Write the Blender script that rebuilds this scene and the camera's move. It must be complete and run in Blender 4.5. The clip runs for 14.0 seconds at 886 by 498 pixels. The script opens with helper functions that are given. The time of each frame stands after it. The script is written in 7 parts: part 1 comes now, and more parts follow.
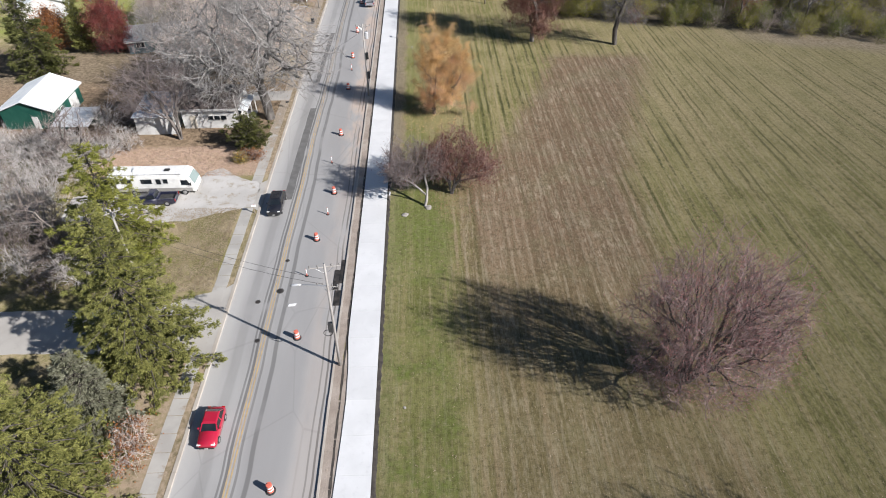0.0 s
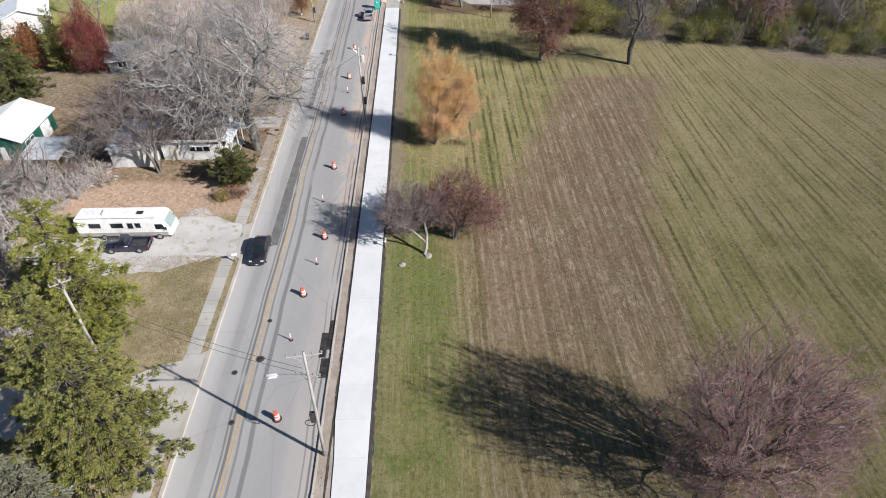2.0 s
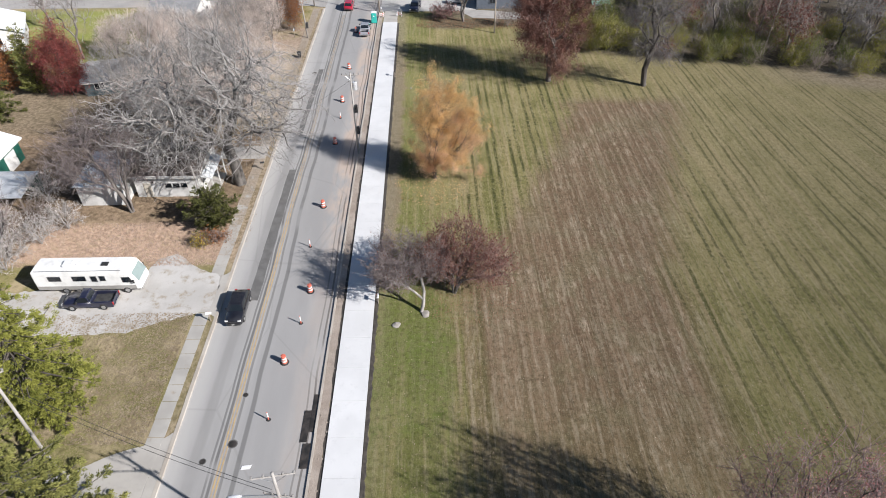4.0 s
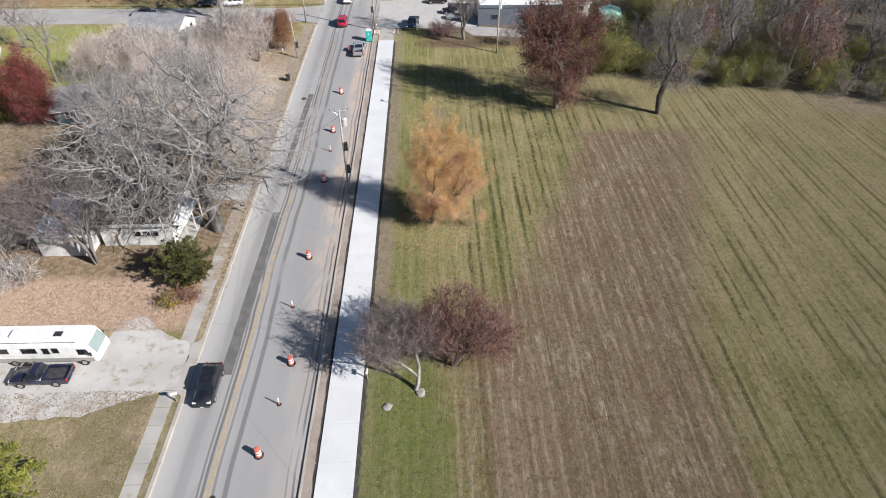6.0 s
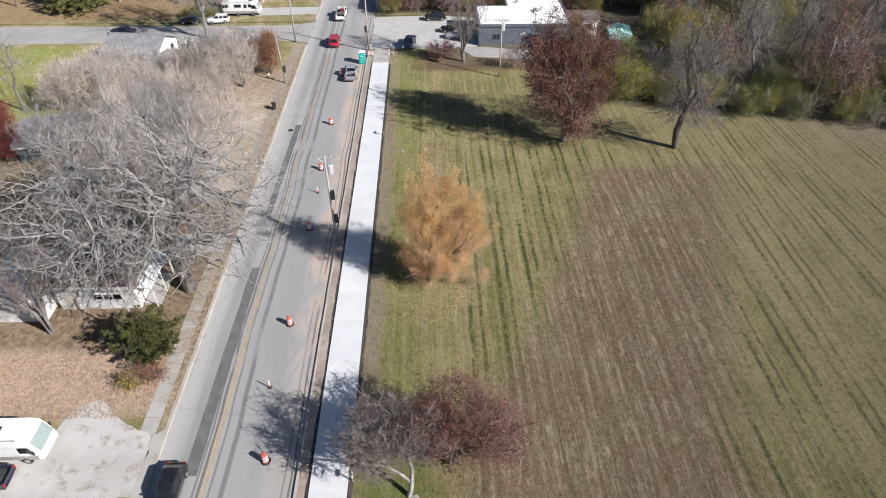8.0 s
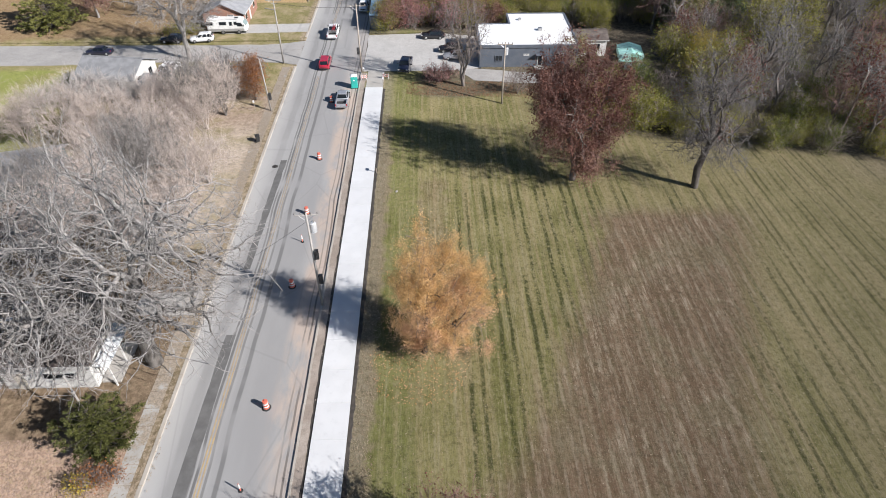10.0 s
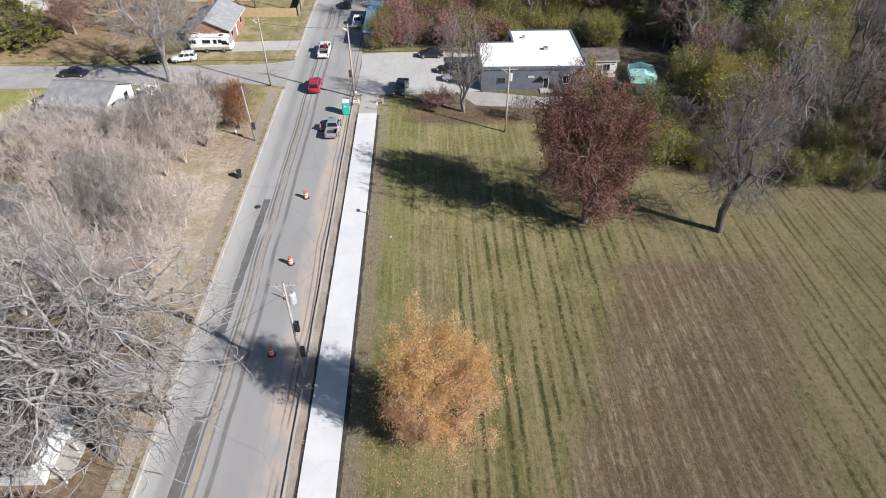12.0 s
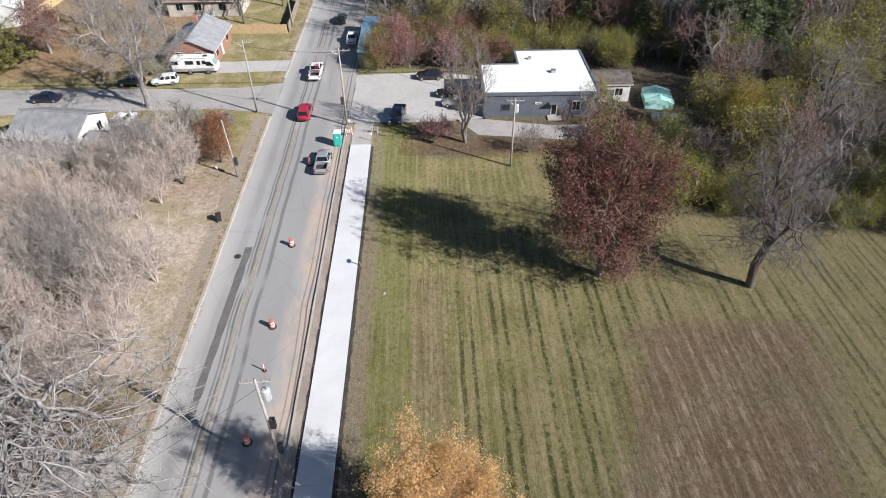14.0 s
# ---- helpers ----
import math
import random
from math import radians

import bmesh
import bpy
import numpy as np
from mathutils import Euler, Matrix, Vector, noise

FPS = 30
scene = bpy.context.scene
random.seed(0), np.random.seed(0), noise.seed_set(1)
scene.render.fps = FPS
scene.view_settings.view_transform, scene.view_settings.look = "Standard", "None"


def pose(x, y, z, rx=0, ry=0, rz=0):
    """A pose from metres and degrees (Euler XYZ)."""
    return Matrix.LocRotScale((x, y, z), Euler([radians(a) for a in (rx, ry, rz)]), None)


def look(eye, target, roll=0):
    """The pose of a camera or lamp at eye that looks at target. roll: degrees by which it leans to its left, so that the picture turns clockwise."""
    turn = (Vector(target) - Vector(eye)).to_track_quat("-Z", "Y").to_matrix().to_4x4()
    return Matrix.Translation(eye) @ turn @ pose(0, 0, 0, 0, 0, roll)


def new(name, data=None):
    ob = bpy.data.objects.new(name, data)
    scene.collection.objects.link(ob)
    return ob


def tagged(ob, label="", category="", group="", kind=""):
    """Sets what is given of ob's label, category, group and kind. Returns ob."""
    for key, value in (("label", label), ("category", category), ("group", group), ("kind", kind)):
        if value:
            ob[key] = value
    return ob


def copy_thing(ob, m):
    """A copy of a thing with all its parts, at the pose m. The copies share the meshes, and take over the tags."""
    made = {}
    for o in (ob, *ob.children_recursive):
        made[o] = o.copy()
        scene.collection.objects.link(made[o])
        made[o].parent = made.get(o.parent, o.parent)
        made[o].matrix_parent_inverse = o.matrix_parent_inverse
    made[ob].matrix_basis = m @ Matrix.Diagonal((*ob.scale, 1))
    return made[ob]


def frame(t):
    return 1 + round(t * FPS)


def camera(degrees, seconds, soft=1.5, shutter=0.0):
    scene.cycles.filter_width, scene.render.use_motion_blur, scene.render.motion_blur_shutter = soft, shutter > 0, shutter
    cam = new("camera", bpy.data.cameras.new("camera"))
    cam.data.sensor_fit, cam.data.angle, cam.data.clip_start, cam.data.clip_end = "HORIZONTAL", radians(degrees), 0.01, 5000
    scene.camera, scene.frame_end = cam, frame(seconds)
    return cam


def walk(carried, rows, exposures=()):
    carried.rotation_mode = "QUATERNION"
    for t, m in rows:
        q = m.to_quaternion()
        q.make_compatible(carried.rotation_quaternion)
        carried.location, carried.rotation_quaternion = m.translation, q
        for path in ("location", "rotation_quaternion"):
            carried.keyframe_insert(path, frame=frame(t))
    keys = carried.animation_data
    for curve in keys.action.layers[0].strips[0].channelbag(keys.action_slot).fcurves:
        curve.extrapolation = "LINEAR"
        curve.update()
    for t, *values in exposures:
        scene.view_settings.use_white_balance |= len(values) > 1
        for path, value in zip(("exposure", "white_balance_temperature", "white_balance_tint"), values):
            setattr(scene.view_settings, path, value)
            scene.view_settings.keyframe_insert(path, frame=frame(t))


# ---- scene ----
UNIT = 1.25   # the plan below is drawn in units of 1.25 m
cam = camera(70.5, 14.0, soft=1.0)
PATH = [
    (0.0, (-0.055, -0.177, 38.020), (0.470, 15.216, 25.262), -0.03),
    (1.0, (0.174, 3.957, 37.984), (0.638, 19.339, 25.210), -0.05),
    (2.0, (0.395, 7.878, 37.875), (0.814, 23.251, 25.089), -0.06),
    (3.0, (0.609, 11.744, 37.768), (0.997, 27.109, 24.972), -0.07),
    (4.0, (0.816, 15.651, 37.704), (1.185, 31.009, 24.898), -0.06),
    (5.0, (1.016, 19.642, 37.695), (1.375, 34.993, 24.880), -0.05),
    (6.0, (1.208, 23.722, 37.734), (1.567, 39.066, 24.911), -0.04),
    (7.0, (1.395, 27.864, 37.801), (1.757, 43.202, 24.970), -0.03),
    (8.0, (1.574, 32.030, 37.868), (1.944, 47.360, 25.028), -0.03),
    (9.0, (1.747, 36.174, 37.910), (2.126, 51.495, 25.060), -0.03),
    (10.0, (1.913, 40.257, 37.908), (2.300, 55.569, 25.047), -0.04),
    (11.0, (2.073, 44.261, 37.857), (2.466, 59.562, 24.983), -0.07),
    (12.0, (2.227, 48.197, 37.776), (2.621, 63.484, 24.887), -0.11),
    (13.0, (2.375, 52.119, 37.711), (2.763, 67.391, 24.804), -0.16),
    (14.0, (2.516, 56.135, 37.745), (2.891, 71.390, 24.816), -0.24),
]
walk(cam, [(t, look(Vector(eye) * UNIT, Vector(target) * UNIT, roll)) for t, eye, target, roll in PATH])

# ---- light: clear autumn midday, sun to the right and behind ----
SUN_EL, SUN_AZ = radians(32.5), radians(120.0)   # azimuth clockwise from +y
world = bpy.data.worlds.new("world")
scene.world = world
world.use_nodes = True
_wn = world.node_tree.nodes
_sky = _wn.new("ShaderNodeTexSky")
_sky.sky_type = "NISHITA"
_sky.sun_disc = False
_sky.ozone_density, _sky.dust_density = 3.5, 0.4
_sky.sun_elevation, _sky.sun_rotation = SUN_EL, SUN_AZ
world.node_tree.links.new(_sky.outputs[0], _wn["Background"].inputs[0])
_wn["Background"].inputs[1].default_value = 0.052
sun = new("sun", bpy.data.lights.new("sun", "SUN"))
sun.data.energy, sun.data.angle, sun.data.color = 5.0, radians(0.55), (1.0, 0.962, 0.95)
_sv = Vector((math.sin(SUN_AZ) * math.cos(SUN_EL), math.cos(SUN_AZ) * math.cos(SUN_EL), math.sin(SUN_EL)))
sun.matrix_world = look(_sv * 100, (0, 0, 0))
scene.view_settings.exposure = 0.66


# ---- materials ----
class Mat:
    """Small builder of procedural node materials."""

    def __init__(self, name, rough=0.8, metal=0.0):
        self.m = bpy.data.materials.new(name)
        self.m.use_nodes = True
        self.t = self.m.node_tree
        self.b = self.t.nodes["Principled BSDF"]
        self.b.inputs["Roughness"].default_value = rough
        self.b.inputs["Metallic"].default_value = metal
        self.geo = self.t.nodes.new("ShaderNodeNewGeometry")
        self.pos = self.scaled(1 / UNIT, 1 / UNIT, 1 / UNIT, vec=self.geo.outputs["Position"])

    def link(self, a, b):
        self.t.links.new(a, b)
        return self

    def math(self, op, a, b=0.0, c=0.0, clamp=False):
        n = self.t.nodes.new("ShaderNodeMath")
        n.operation, n.use_clamp = op, clamp
        for i, v in enumerate((a, b, c)):
            if isinstance(v, (int, float)):
                n.inputs[i].default_value = v
            else:
                self.link(v, n.inputs[i])
        return n.outputs[0]

    def scaled(self, sx, sy, sz, turn=0.0, vec=None):
        n = self.t.nodes.new("ShaderNodeMapping")
        self.link(vec or self.pos, n.inputs[0])
        n.inputs["Scale"].default_value = (sx, sy, sz)
        n.inputs["Rotation"].default_value = (0, 0, radians(turn))
        return n.outputs[0]

    def noise(self, scale, detail=4.0, rough=0.55, vec=None, distort=0.0):
        n = self.t.nodes.new("ShaderNodeTexNoise")
        self.link(vec or self.pos, n.inputs["Vector"])
        n.inputs["Scale"].default_value = scale
        n.inputs["Detail"].default_value = detail
        n.inputs["Roughness"].default_value = rough
        n.inputs["Distortion"].default_value = distort
        return n.outputs["Fac"]

    def step(self, v, lo, hi):
        n = self.t.nodes.new("ShaderNodeMapRange")
        n.interpolation_type = "SMOOTHSTEP"
        self.link(v, n.inputs[0])
        n.inputs[1].default_value, n.inputs[2].default_value = lo, hi
        return n.outputs[0]

    def ramp(self, v, *stops):
        n = self.t.nodes.new("ShaderNodeValToRGB")
        self.link(v, n.inputs[0])
        e = n.color_ramp.elements
        while len(e) < len(stops):
            e.new(0.5)
        for el, (p, c) in zip(e, stops):
            el.position, el.color = p, (*c, 1.0)
        return n.outputs[0]

    def mix(self, f, a, b, mode="MIX"):
        n = self.t.nodes.new("ShaderNodeMix")
        n.data_type, n.blend_type = "RGBA", mode
        for i, v in ((0, f), (6, a), (7, b)):
            if isinstance(v, (int, float)):
                n.inputs[i].default_value = v
            elif isinstance(v, tuple):
                n.inputs[i].default_value = (*v, 1.0)
            else:
                self.link(v, n.inputs[i])
        return n.outputs[2]

    def xyz(self, vec=None):
        n = self.t.nodes.new("ShaderNodeSeparateXYZ")
        self.link(vec or self.pos, n.inputs[0])
        return n.outputs

    def random(self):
        return self.t.nodes.new("ShaderNodeObjectInfo").outputs["Random"]

    def island(self):
        return self.geo.outputs["Random Per Island"]

    def bump(self, h, strength=0.3, dist=0.02):
        n = self.t.nodes.new("ShaderNodeBump")
        self.link(h, n.inputs["Height"])
        n.inputs["Strength"].default_value, n.inputs["Distance"].default_value = strength, dist
        self.link(n.outputs[0], self.b.inputs["Normal"])
        return self

    def color(self, c):
        if isinstance(c, tuple):
            self.b.inputs["Base Color"].default_value = (*c, 1.0)
        else:
            self.link(c, self.b.inputs["Base Color"])
        return self

    def done(self):
        return self.m


def surface(name, c1, c2, scale=2.0, rough=0.8, metal=0.0, bump=0.15, fine=25.0, dirt=0.25):
    """A surface of two near tones, broad stains and fine grain."""
    m = Mat(name, rough, metal)
    big, small = m.noise(scale, 5), m.noise(fine, 3, 0.7)
    c = m.mix(m.step(big, 0.35, 0.68), c1, c2)
    c = m.mix(m.math("MULTIPLY", m.step(small, 0.45, 0.8), dirt), c, tuple(v * 0.55 for v in c1))
    return m.color(c).bump(small, bump, 0.01).done()


def foliage(name, dark, light, rough=0.6, through_=0.35, other=None, spread=0.6):
    """Leaves: each island takes its own tone between the two; clumps may turn towards a further colour."""
    m = Mat(name, rough)
    n = m.noise(0.8, 3)
    f = m.math("ADD", m.math("MULTIPLY", m.island(), spread), m.math("MULTIPLY", m.step(n, 0.35, 0.65), 1.0 - spread))
    c = m.ramp(f, (0.0, dark), (0.55, tuple((a + b) / 2 for a, b in zip(dark, light))), (1.0, light))
    if other:
        turned = m.step(m.math("ADD", m.noise(0.45, 3), m.math("MULTIPLY", m.math("SUBTRACT", 5.0, m.xyz()[2]), 0.035)), 0.42, 0.66)
        c = m.mix(m.math("MULTIPLY", turned, m.math("ADD", 0.45, m.math("MULTIPLY", m.island(), 0.5))), c, other)
    m.color(c)
    m.b.inputs["Specular IOR Level"].default_value = 0.2
    glow = m.t.nodes.new("ShaderNodeBsdfTranslucent")
    m.link(m.b.inputs["Base Color"].links[0].from_socket, glow.inputs["Color"])
    both = m.t.nodes.new("ShaderNodeMixShader")
    both.inputs[0].default_value = through_
    m.link(m.b.outputs[0], both.inputs[1]).link(glow.outputs[0], both.inputs[2])
    m.link(both.outputs[0], m.t.nodes["Material Output"].inputs["Surface"])
    return m.done()


def paint(name, c, rough=0.3, metal=0.0, coat=0.0):
    m = Mat(name, rough, metal)
    n = m.noise(1.7, 4)
    m.color(m.mix(m.step(n, 0.4, 0.75), c, tuple(min(1.0, v * 0.8 + 0.015) for v in c)))
    m.b.inputs["Coat Weight"].default_value = coat
    m.b.inputs["Coat Roughness"].default_value = 0.08
    return m.done()


# ---- mesh helpers ----
def part(name, bm, material, parent=None, label="", smooth=False):
    """Link a bmesh as one mesh object, under a thing or a part."""
    me = bpy.data.meshes.new(name)
    bm.to_mesh(me)
    bm.free()
    return link_mesh(name, me, material, parent, label, smooth)


def link_mesh(name, me, material, parent=None, label="", smooth=False):
    for m in material if isinstance(material, (list, tuple)) else [material]:
        me.materials.append(m)
    if smooth:
        me.polygons.foreach_set("use_smooth", [True] * len(me.polygons))
    ob = new(name, me)
    if parent:
        ob.parent = parent
    if label:
        ob["label"] = label
    return ob


def thing(name, label, category, m=None, group="", kind=""):
    """An Empty at the base of a thing."""
    ob = new(name)
    ob.empty_display_size = 0.2
    if m is not None:
        ob.matrix_basis = m
    return tagged(ob, label, category, group, kind)


def add_box(bm, x0, y0, z0, x1, y1, z1, bevel=0.0):
    vs = [bm.verts.new((x, y, z)) for z in (z0, z1) for x, y in ((x0, y0), (x1, y0), (x1, y1), (x0, y1))]
    fs = [bm.faces.new([vs[i] for i in q]) for q in ((3, 2, 1, 0), (4, 5, 6, 7), (0, 1, 5, 4), (1, 2, 6, 5), (2, 3, 7, 6), (3, 0, 4, 7))]
    if bevel:
        bmesh.ops.bevel(bm, geom=list({e for f in fs for e in f.edges}), offset=bevel, segments=2, affect="EDGES", profile=0.6)
    return bm


def box(x0, y0, z0, x1, y1, z1, bevel=0.0):
    return add_box(bmesh.new(), x0, y0, z0, x1, y1, z1, bevel)


def add_tube(bm, pts, radii, sides=8, caps=True):
    """A tube along pts; radii one number or one a point."""
    if isinstance(radii, (int, float)):
        radii = [radii] * len(pts)
    pts = [Vector(p) for p in pts]
    rings = []
    for i, p in enumerate(pts):
        d = (pts[min(i + 1, len(pts) - 1)] - pts[max(i - 1, 0)]).normalized()
        u = d.cross(Vector((0.03, 0.02, 1)) if abs(d.z) < 0.95 else Vector((1, 0.02, 0.03))).normalized()
        v = d.cross(u)
        rings.append([bm.verts.new(p + (u * math.cos(a) + v * math.sin(a)) * radii[i]) for a in [2 * math.pi * k / sides for k in range(sides)]])
    for a, b in zip(rings, rings[1:]):
        for k in range(sides):
            bm.faces.new((a[k], a[(k + 1) % sides], b[(k + 1) % sides], b[k]))
    if caps:
        bm.faces.new(rings[0][::-1])
        bm.faces.new(rings[-1])
    return bm


def tube(pts, radii, sides=8, caps=True):
    return add_tube(bmesh.new(), pts, radii, sides, caps)


def prism(outline, z0, z1):
    """An upright slab over a plan outline."""
    bm = bmesh.new()
    lo = [bm.verts.new((x, y, z0)) for x, y in outline]
    hi = [bm.verts.new((x, y, z1)) for x, y in outline]
    n = len(lo)
    bm.faces.new(hi)
    bm.faces.new(lo[::-1])
    for i in range(n):
        bm.faces.new((lo[i], lo[(i + 1) % n], hi[(i + 1) % n], hi[i]))
    bmesh.ops.recalc_face_normals(bm, faces=bm.faces)
    return bm


def wavy(points, rng, step=1.0, amp=0.08, closed=False):
    """A line through points, cut into steps and made uneven."""
    out = []
    pts = list(points) + ([points[0]] if closed else [])
    for (x0, y0), (x1, y1) in zip(pts, pts[1:]):
        n = max(1, int(math.hypot(x1 - x0, y1 - y0) / step))
        for i in range(n):
            f = i / n
            out.append((x0 + (x1 - x0) * f + rng.uniform(-amp, amp), y0 + (y1 - y0) * f + rng.uniform(-amp, amp)))
    if not closed:
        out.append(pts[-1])
    return out


def arrays_mesh(name, verts, faces):
    """A mesh from numpy arrays; faces all of one size."""
    me = bpy.data.meshes.new(name)
    verts, faces = np.asarray(verts, np.float32), np.asarray(faces, np.int32)
    me.vertices.add(len(verts))
    me.vertices.foreach_set("co", verts.ravel())
    k = faces.shape[1]
    me.loops.add(faces.size)
    me.loops.foreach_set("vertex_index", faces.ravel())
    me.polygons.add(len(faces))
    me.polygons.foreach_set("loop_start", np.arange(0, faces.size, k, dtype=np.int32))
    me.update(calc_edges=True)
    return me


def segments_mesh(name, p0, p1, r0, r1, sides):
    """Tapered tubes, one for each row of p0, p1."""
    d = p1 - p0
    ln = np.linalg.norm(d, axis=1, keepdims=True) + 1e-9
    d = d / ln
    p1 = p1 + d * r1[:, None] * 0.6
    ref = np.where(np.abs(d[:, 2:3]) < 0.9, np.array([[0, 0, 1.0]]), np.array([[1.0, 0, 0]]))
    u = np.cross(d, ref)
    u /= np.linalg.norm(u, axis=1, keepdims=True)
    v = np.cross(d, u)
    a = 2 * np.pi * np.arange(sides) / sides
    ring = u[:, None] * np.cos(a)[None, :, None] + v[:, None] * np.sin(a)[None, :, None]
    verts = np.concatenate([p0[:, None] + ring * r0[:, None, None], p1[:, None] + ring * r1[:, None, None]], 1)
    base = (np.arange(len(p0)) * 2 * sides)[:, None]
    k = np.arange(sides)
    quad = np.stack([k, (k + 1) % sides, sides + (k + 1) % sides, sides + k], 1)
    faces = (base[:, :, None] + quad[None]).reshape(-1, 4)
    return arrays_mesh(name, verts.reshape(-1, 3), faces)


def leaf_mesh(name, centres, along, size, rng, slim=0.6, bend=0.25):
    """Small folded leaves or sprays: a kite of two triangles at each centre."""
    n = len(centres)
    al = along / (np.linalg.norm(along, axis=1, keepdims=True) + 1e-9)
    r = rng.normal(size=(n, 3))
    side = np.cross(al, r)
    side /= np.linalg.norm(side, axis=1, keepdims=True) + 1e-9
    nor = np.cross(al, side)
    s = size[:, None]
    v = np.stack([centres - al * s * 0.5, centres + side * s * slim * 0.5 + nor * s * bend * 0.5, centres + al * s * 0.5, centres - side * s * slim * 0.5 + nor * s * bend * 0.5], 1)
    b = (np.arange(n) * 4)[:, None]
    faces = np.concatenate([b + np.array([[0, 1, 2]]), b + np.array([[0, 2, 3]])], 1).reshape(-1, 3)
    return arrays_mesh(name, v.reshape(-1, 3), faces)


# ---- ground materials ----
def field_material():
    """Mown grass with tracks along the rows, a worn brown stretch, leaf litter, lawns and bare soil."""
    m = Mat("ground", 0.95)
    m.b.inputs["Diffuse Roughness"].default_value = 1.0
    m.b.inputs["Specular IOR Level"].default_value = 0.1
    x, y, z = m.xyz()
    wob = m.noise(0.12, 3)
    wob2 = m.noise(0.5, 4)
    warp = m.math("MULTIPLY", m.math("SUBTRACT", wob, 0.5), 6.0)
    xw = m.math("ADD", x, m.math("MULTIPLY", m.math("SUBTRACT", wob2, 0.5), 3.4))
    xs = m.math("ADD", x, m.math("MULTIPLY", m.math("SUBTRACT", m.noise(0.25, 2), 0.5), 0.35))
    # rows: noise drawn out along y, fanning a little towards the wood
    fan = m.math("MULTIPLY", m.math("MAXIMUM", m.math("SUBTRACT", x, 33.0), 0.0), m.math("MULTIPLY", m.math("SUBTRACT", y, 60.0), 0.006))
    xf = m.math("ADD", x, fan)
    cf = m.t.nodes.new("ShaderNodeCombineXYZ")
    m.link(xf, cf.inputs[0]).link(y, cf.inputs[1])
    fanned = cf.outputs[0]
    rows1 = m.noise(1.0, 3, 0.6, m.scaled(1.5, 0.035, 1, vec=fanned))
    rows2 = m.noise(1.0, 3, 0.6, m.scaled(0.4, 0.02, 1, vec=fanned))
    rows3 = m.noise(1.0, 3, 0.7, m.scaled(3.3, 0.15, 1, vec=fanned))
    rows4 = m.noise(1.0, 2, 0.7, m.scaled(9.0, 2.2, 1, vec=fanned))
    speck = m.noise(9.0, 3, 0.75)
    speck2 = m.noise(2.2, 4, 0.7)
    patch = m.noise(0.22, 4, 0.6)
    green = m.mix(m.step(patch, 0.35, 0.65), (0.128, 0.124, 0.042), (0.205, 0.184, 0.080))
    straw = m.mix(m.step(speck2, 0.3, 0.7), (0.290, 0.234, 0.132), (0.220, 0.180, 0.090))
    c = m.mix(m.math("MULTIPLY", m.step(rows1, 0.46, 0.66), 0.75), green, straw)
    c = m.mix(m.math("MULTIPLY", m.step(rows2, 0.48, 0.66), 0.45), c, straw)
    c = m.mix(m.math("MULTIPLY", m.step(rows3, 0.52, 0.68), 0.55), c, (0.28, 0.25, 0.15))
    c = m.mix(m.math("MULTIPLY", m.step(m.math("SUBTRACT", 1.0, rows3), 0.55, 0.7), 0.4), c, (0.09, 0.09, 0.03))
    # far right mixed paler, painting in haze and grazing light on the straw
    pale = m.math("MULTIPLY", m.step(x, 16.0, 34.0), m.step(y, 45.0, 75.0))
    c = m.mix(m.math("MULTIPLY", pale, 0.34), c, (0.315, 0.256, 0.152))
    # worn brown stretch between a slanting line and a soft far side
    left = m.math("MINIMUM", m.math("ADD", 3.6, m.math("MULTIPLY", m.math("SUBTRACT", y, 57.0), 0.58)), m.math("ADD", 10.3, m.math("MULTIPLY", m.math("SUBTRACT", y, 68.5), 0.42)))
    left = m.math("MINIMUM", m.math("MAXIMUM", 3.2, left), 18.2)
    d_in = m.math("SUBTRACT", xw, left)
    inside = m.step(m.math("ADD", d_in, m.math("MULTIPLY", m.math("SUBTRACT", rows1, 0.5), 5.0)), -1.7, 2.3)
    right = m.math("ADD", 22.4, m.math("MULTIPLY", m.math("MAXIMUM", m.math("SUBTRACT", y, 57.0), 0.0), 0.34))
    d_out = m.math("SUBTRACT", m.math("ADD", right, m.math("ADD", m.math("MULTIPLY", warp, 0.4), m.math("MULTIPLY", m.math("SUBTRACT", rows1, 0.5), 4.0))), x)
    inside = m.math("MULTIPLY", inside, m.step(d_out, -2.6, 3.0))
    inside = m.math("MULTIPLY", inside, m.step(m.math("SUBTRACT", 91.5, m.math("ADD", y, m.math("MULTIPLY", warp, 0.4))), -1.0, 2.5))
    inside = m.math("MULTIPLY", inside, m.math("ADD", 0.5, m.math("MULTIPLY", m.step(y, 28.0, 50.0), 0.5)))
    brown = m.mix(m.step(rows1, 0.42, 0.62), (0.142, 0.091, 0.060), (0.198, 0.134, 0.090))
    brown = m.mix(m.math("MULTIPLY", m.step(rows3, 0.54, 0.66), 0.7), brown, (0.24, 0.195, 0.145))
    brown = m.mix(m.math("MULTIPLY", m.step(speck2, 0.48, 0.72), 0.5), brown, (0.092, 0.066, 0.048))
    clump = m.math("MULTIPLY", m.step(m.noise(1.0, 4, 0.75, m.scaled(2.4, 0.6, 1, vec=fanned)), 0.50, 0.60), m.step(m.noise(0.16, 3), 0.42, 0.58))
    brown = m.mix(m.math("MULTIPLY", m.math("MULTIPLY", clump, m.step(rows1, 0.42, 0.54)), 0.75), brown, (0.40, 0.33, 0.25))
    brown = m.mix(m.math("MULTIPLY", m.step(m.noise(0.5, 5, 0.7), 0.45, 0.62), 0.4), brown, (0.165, 0.128, 0.086))
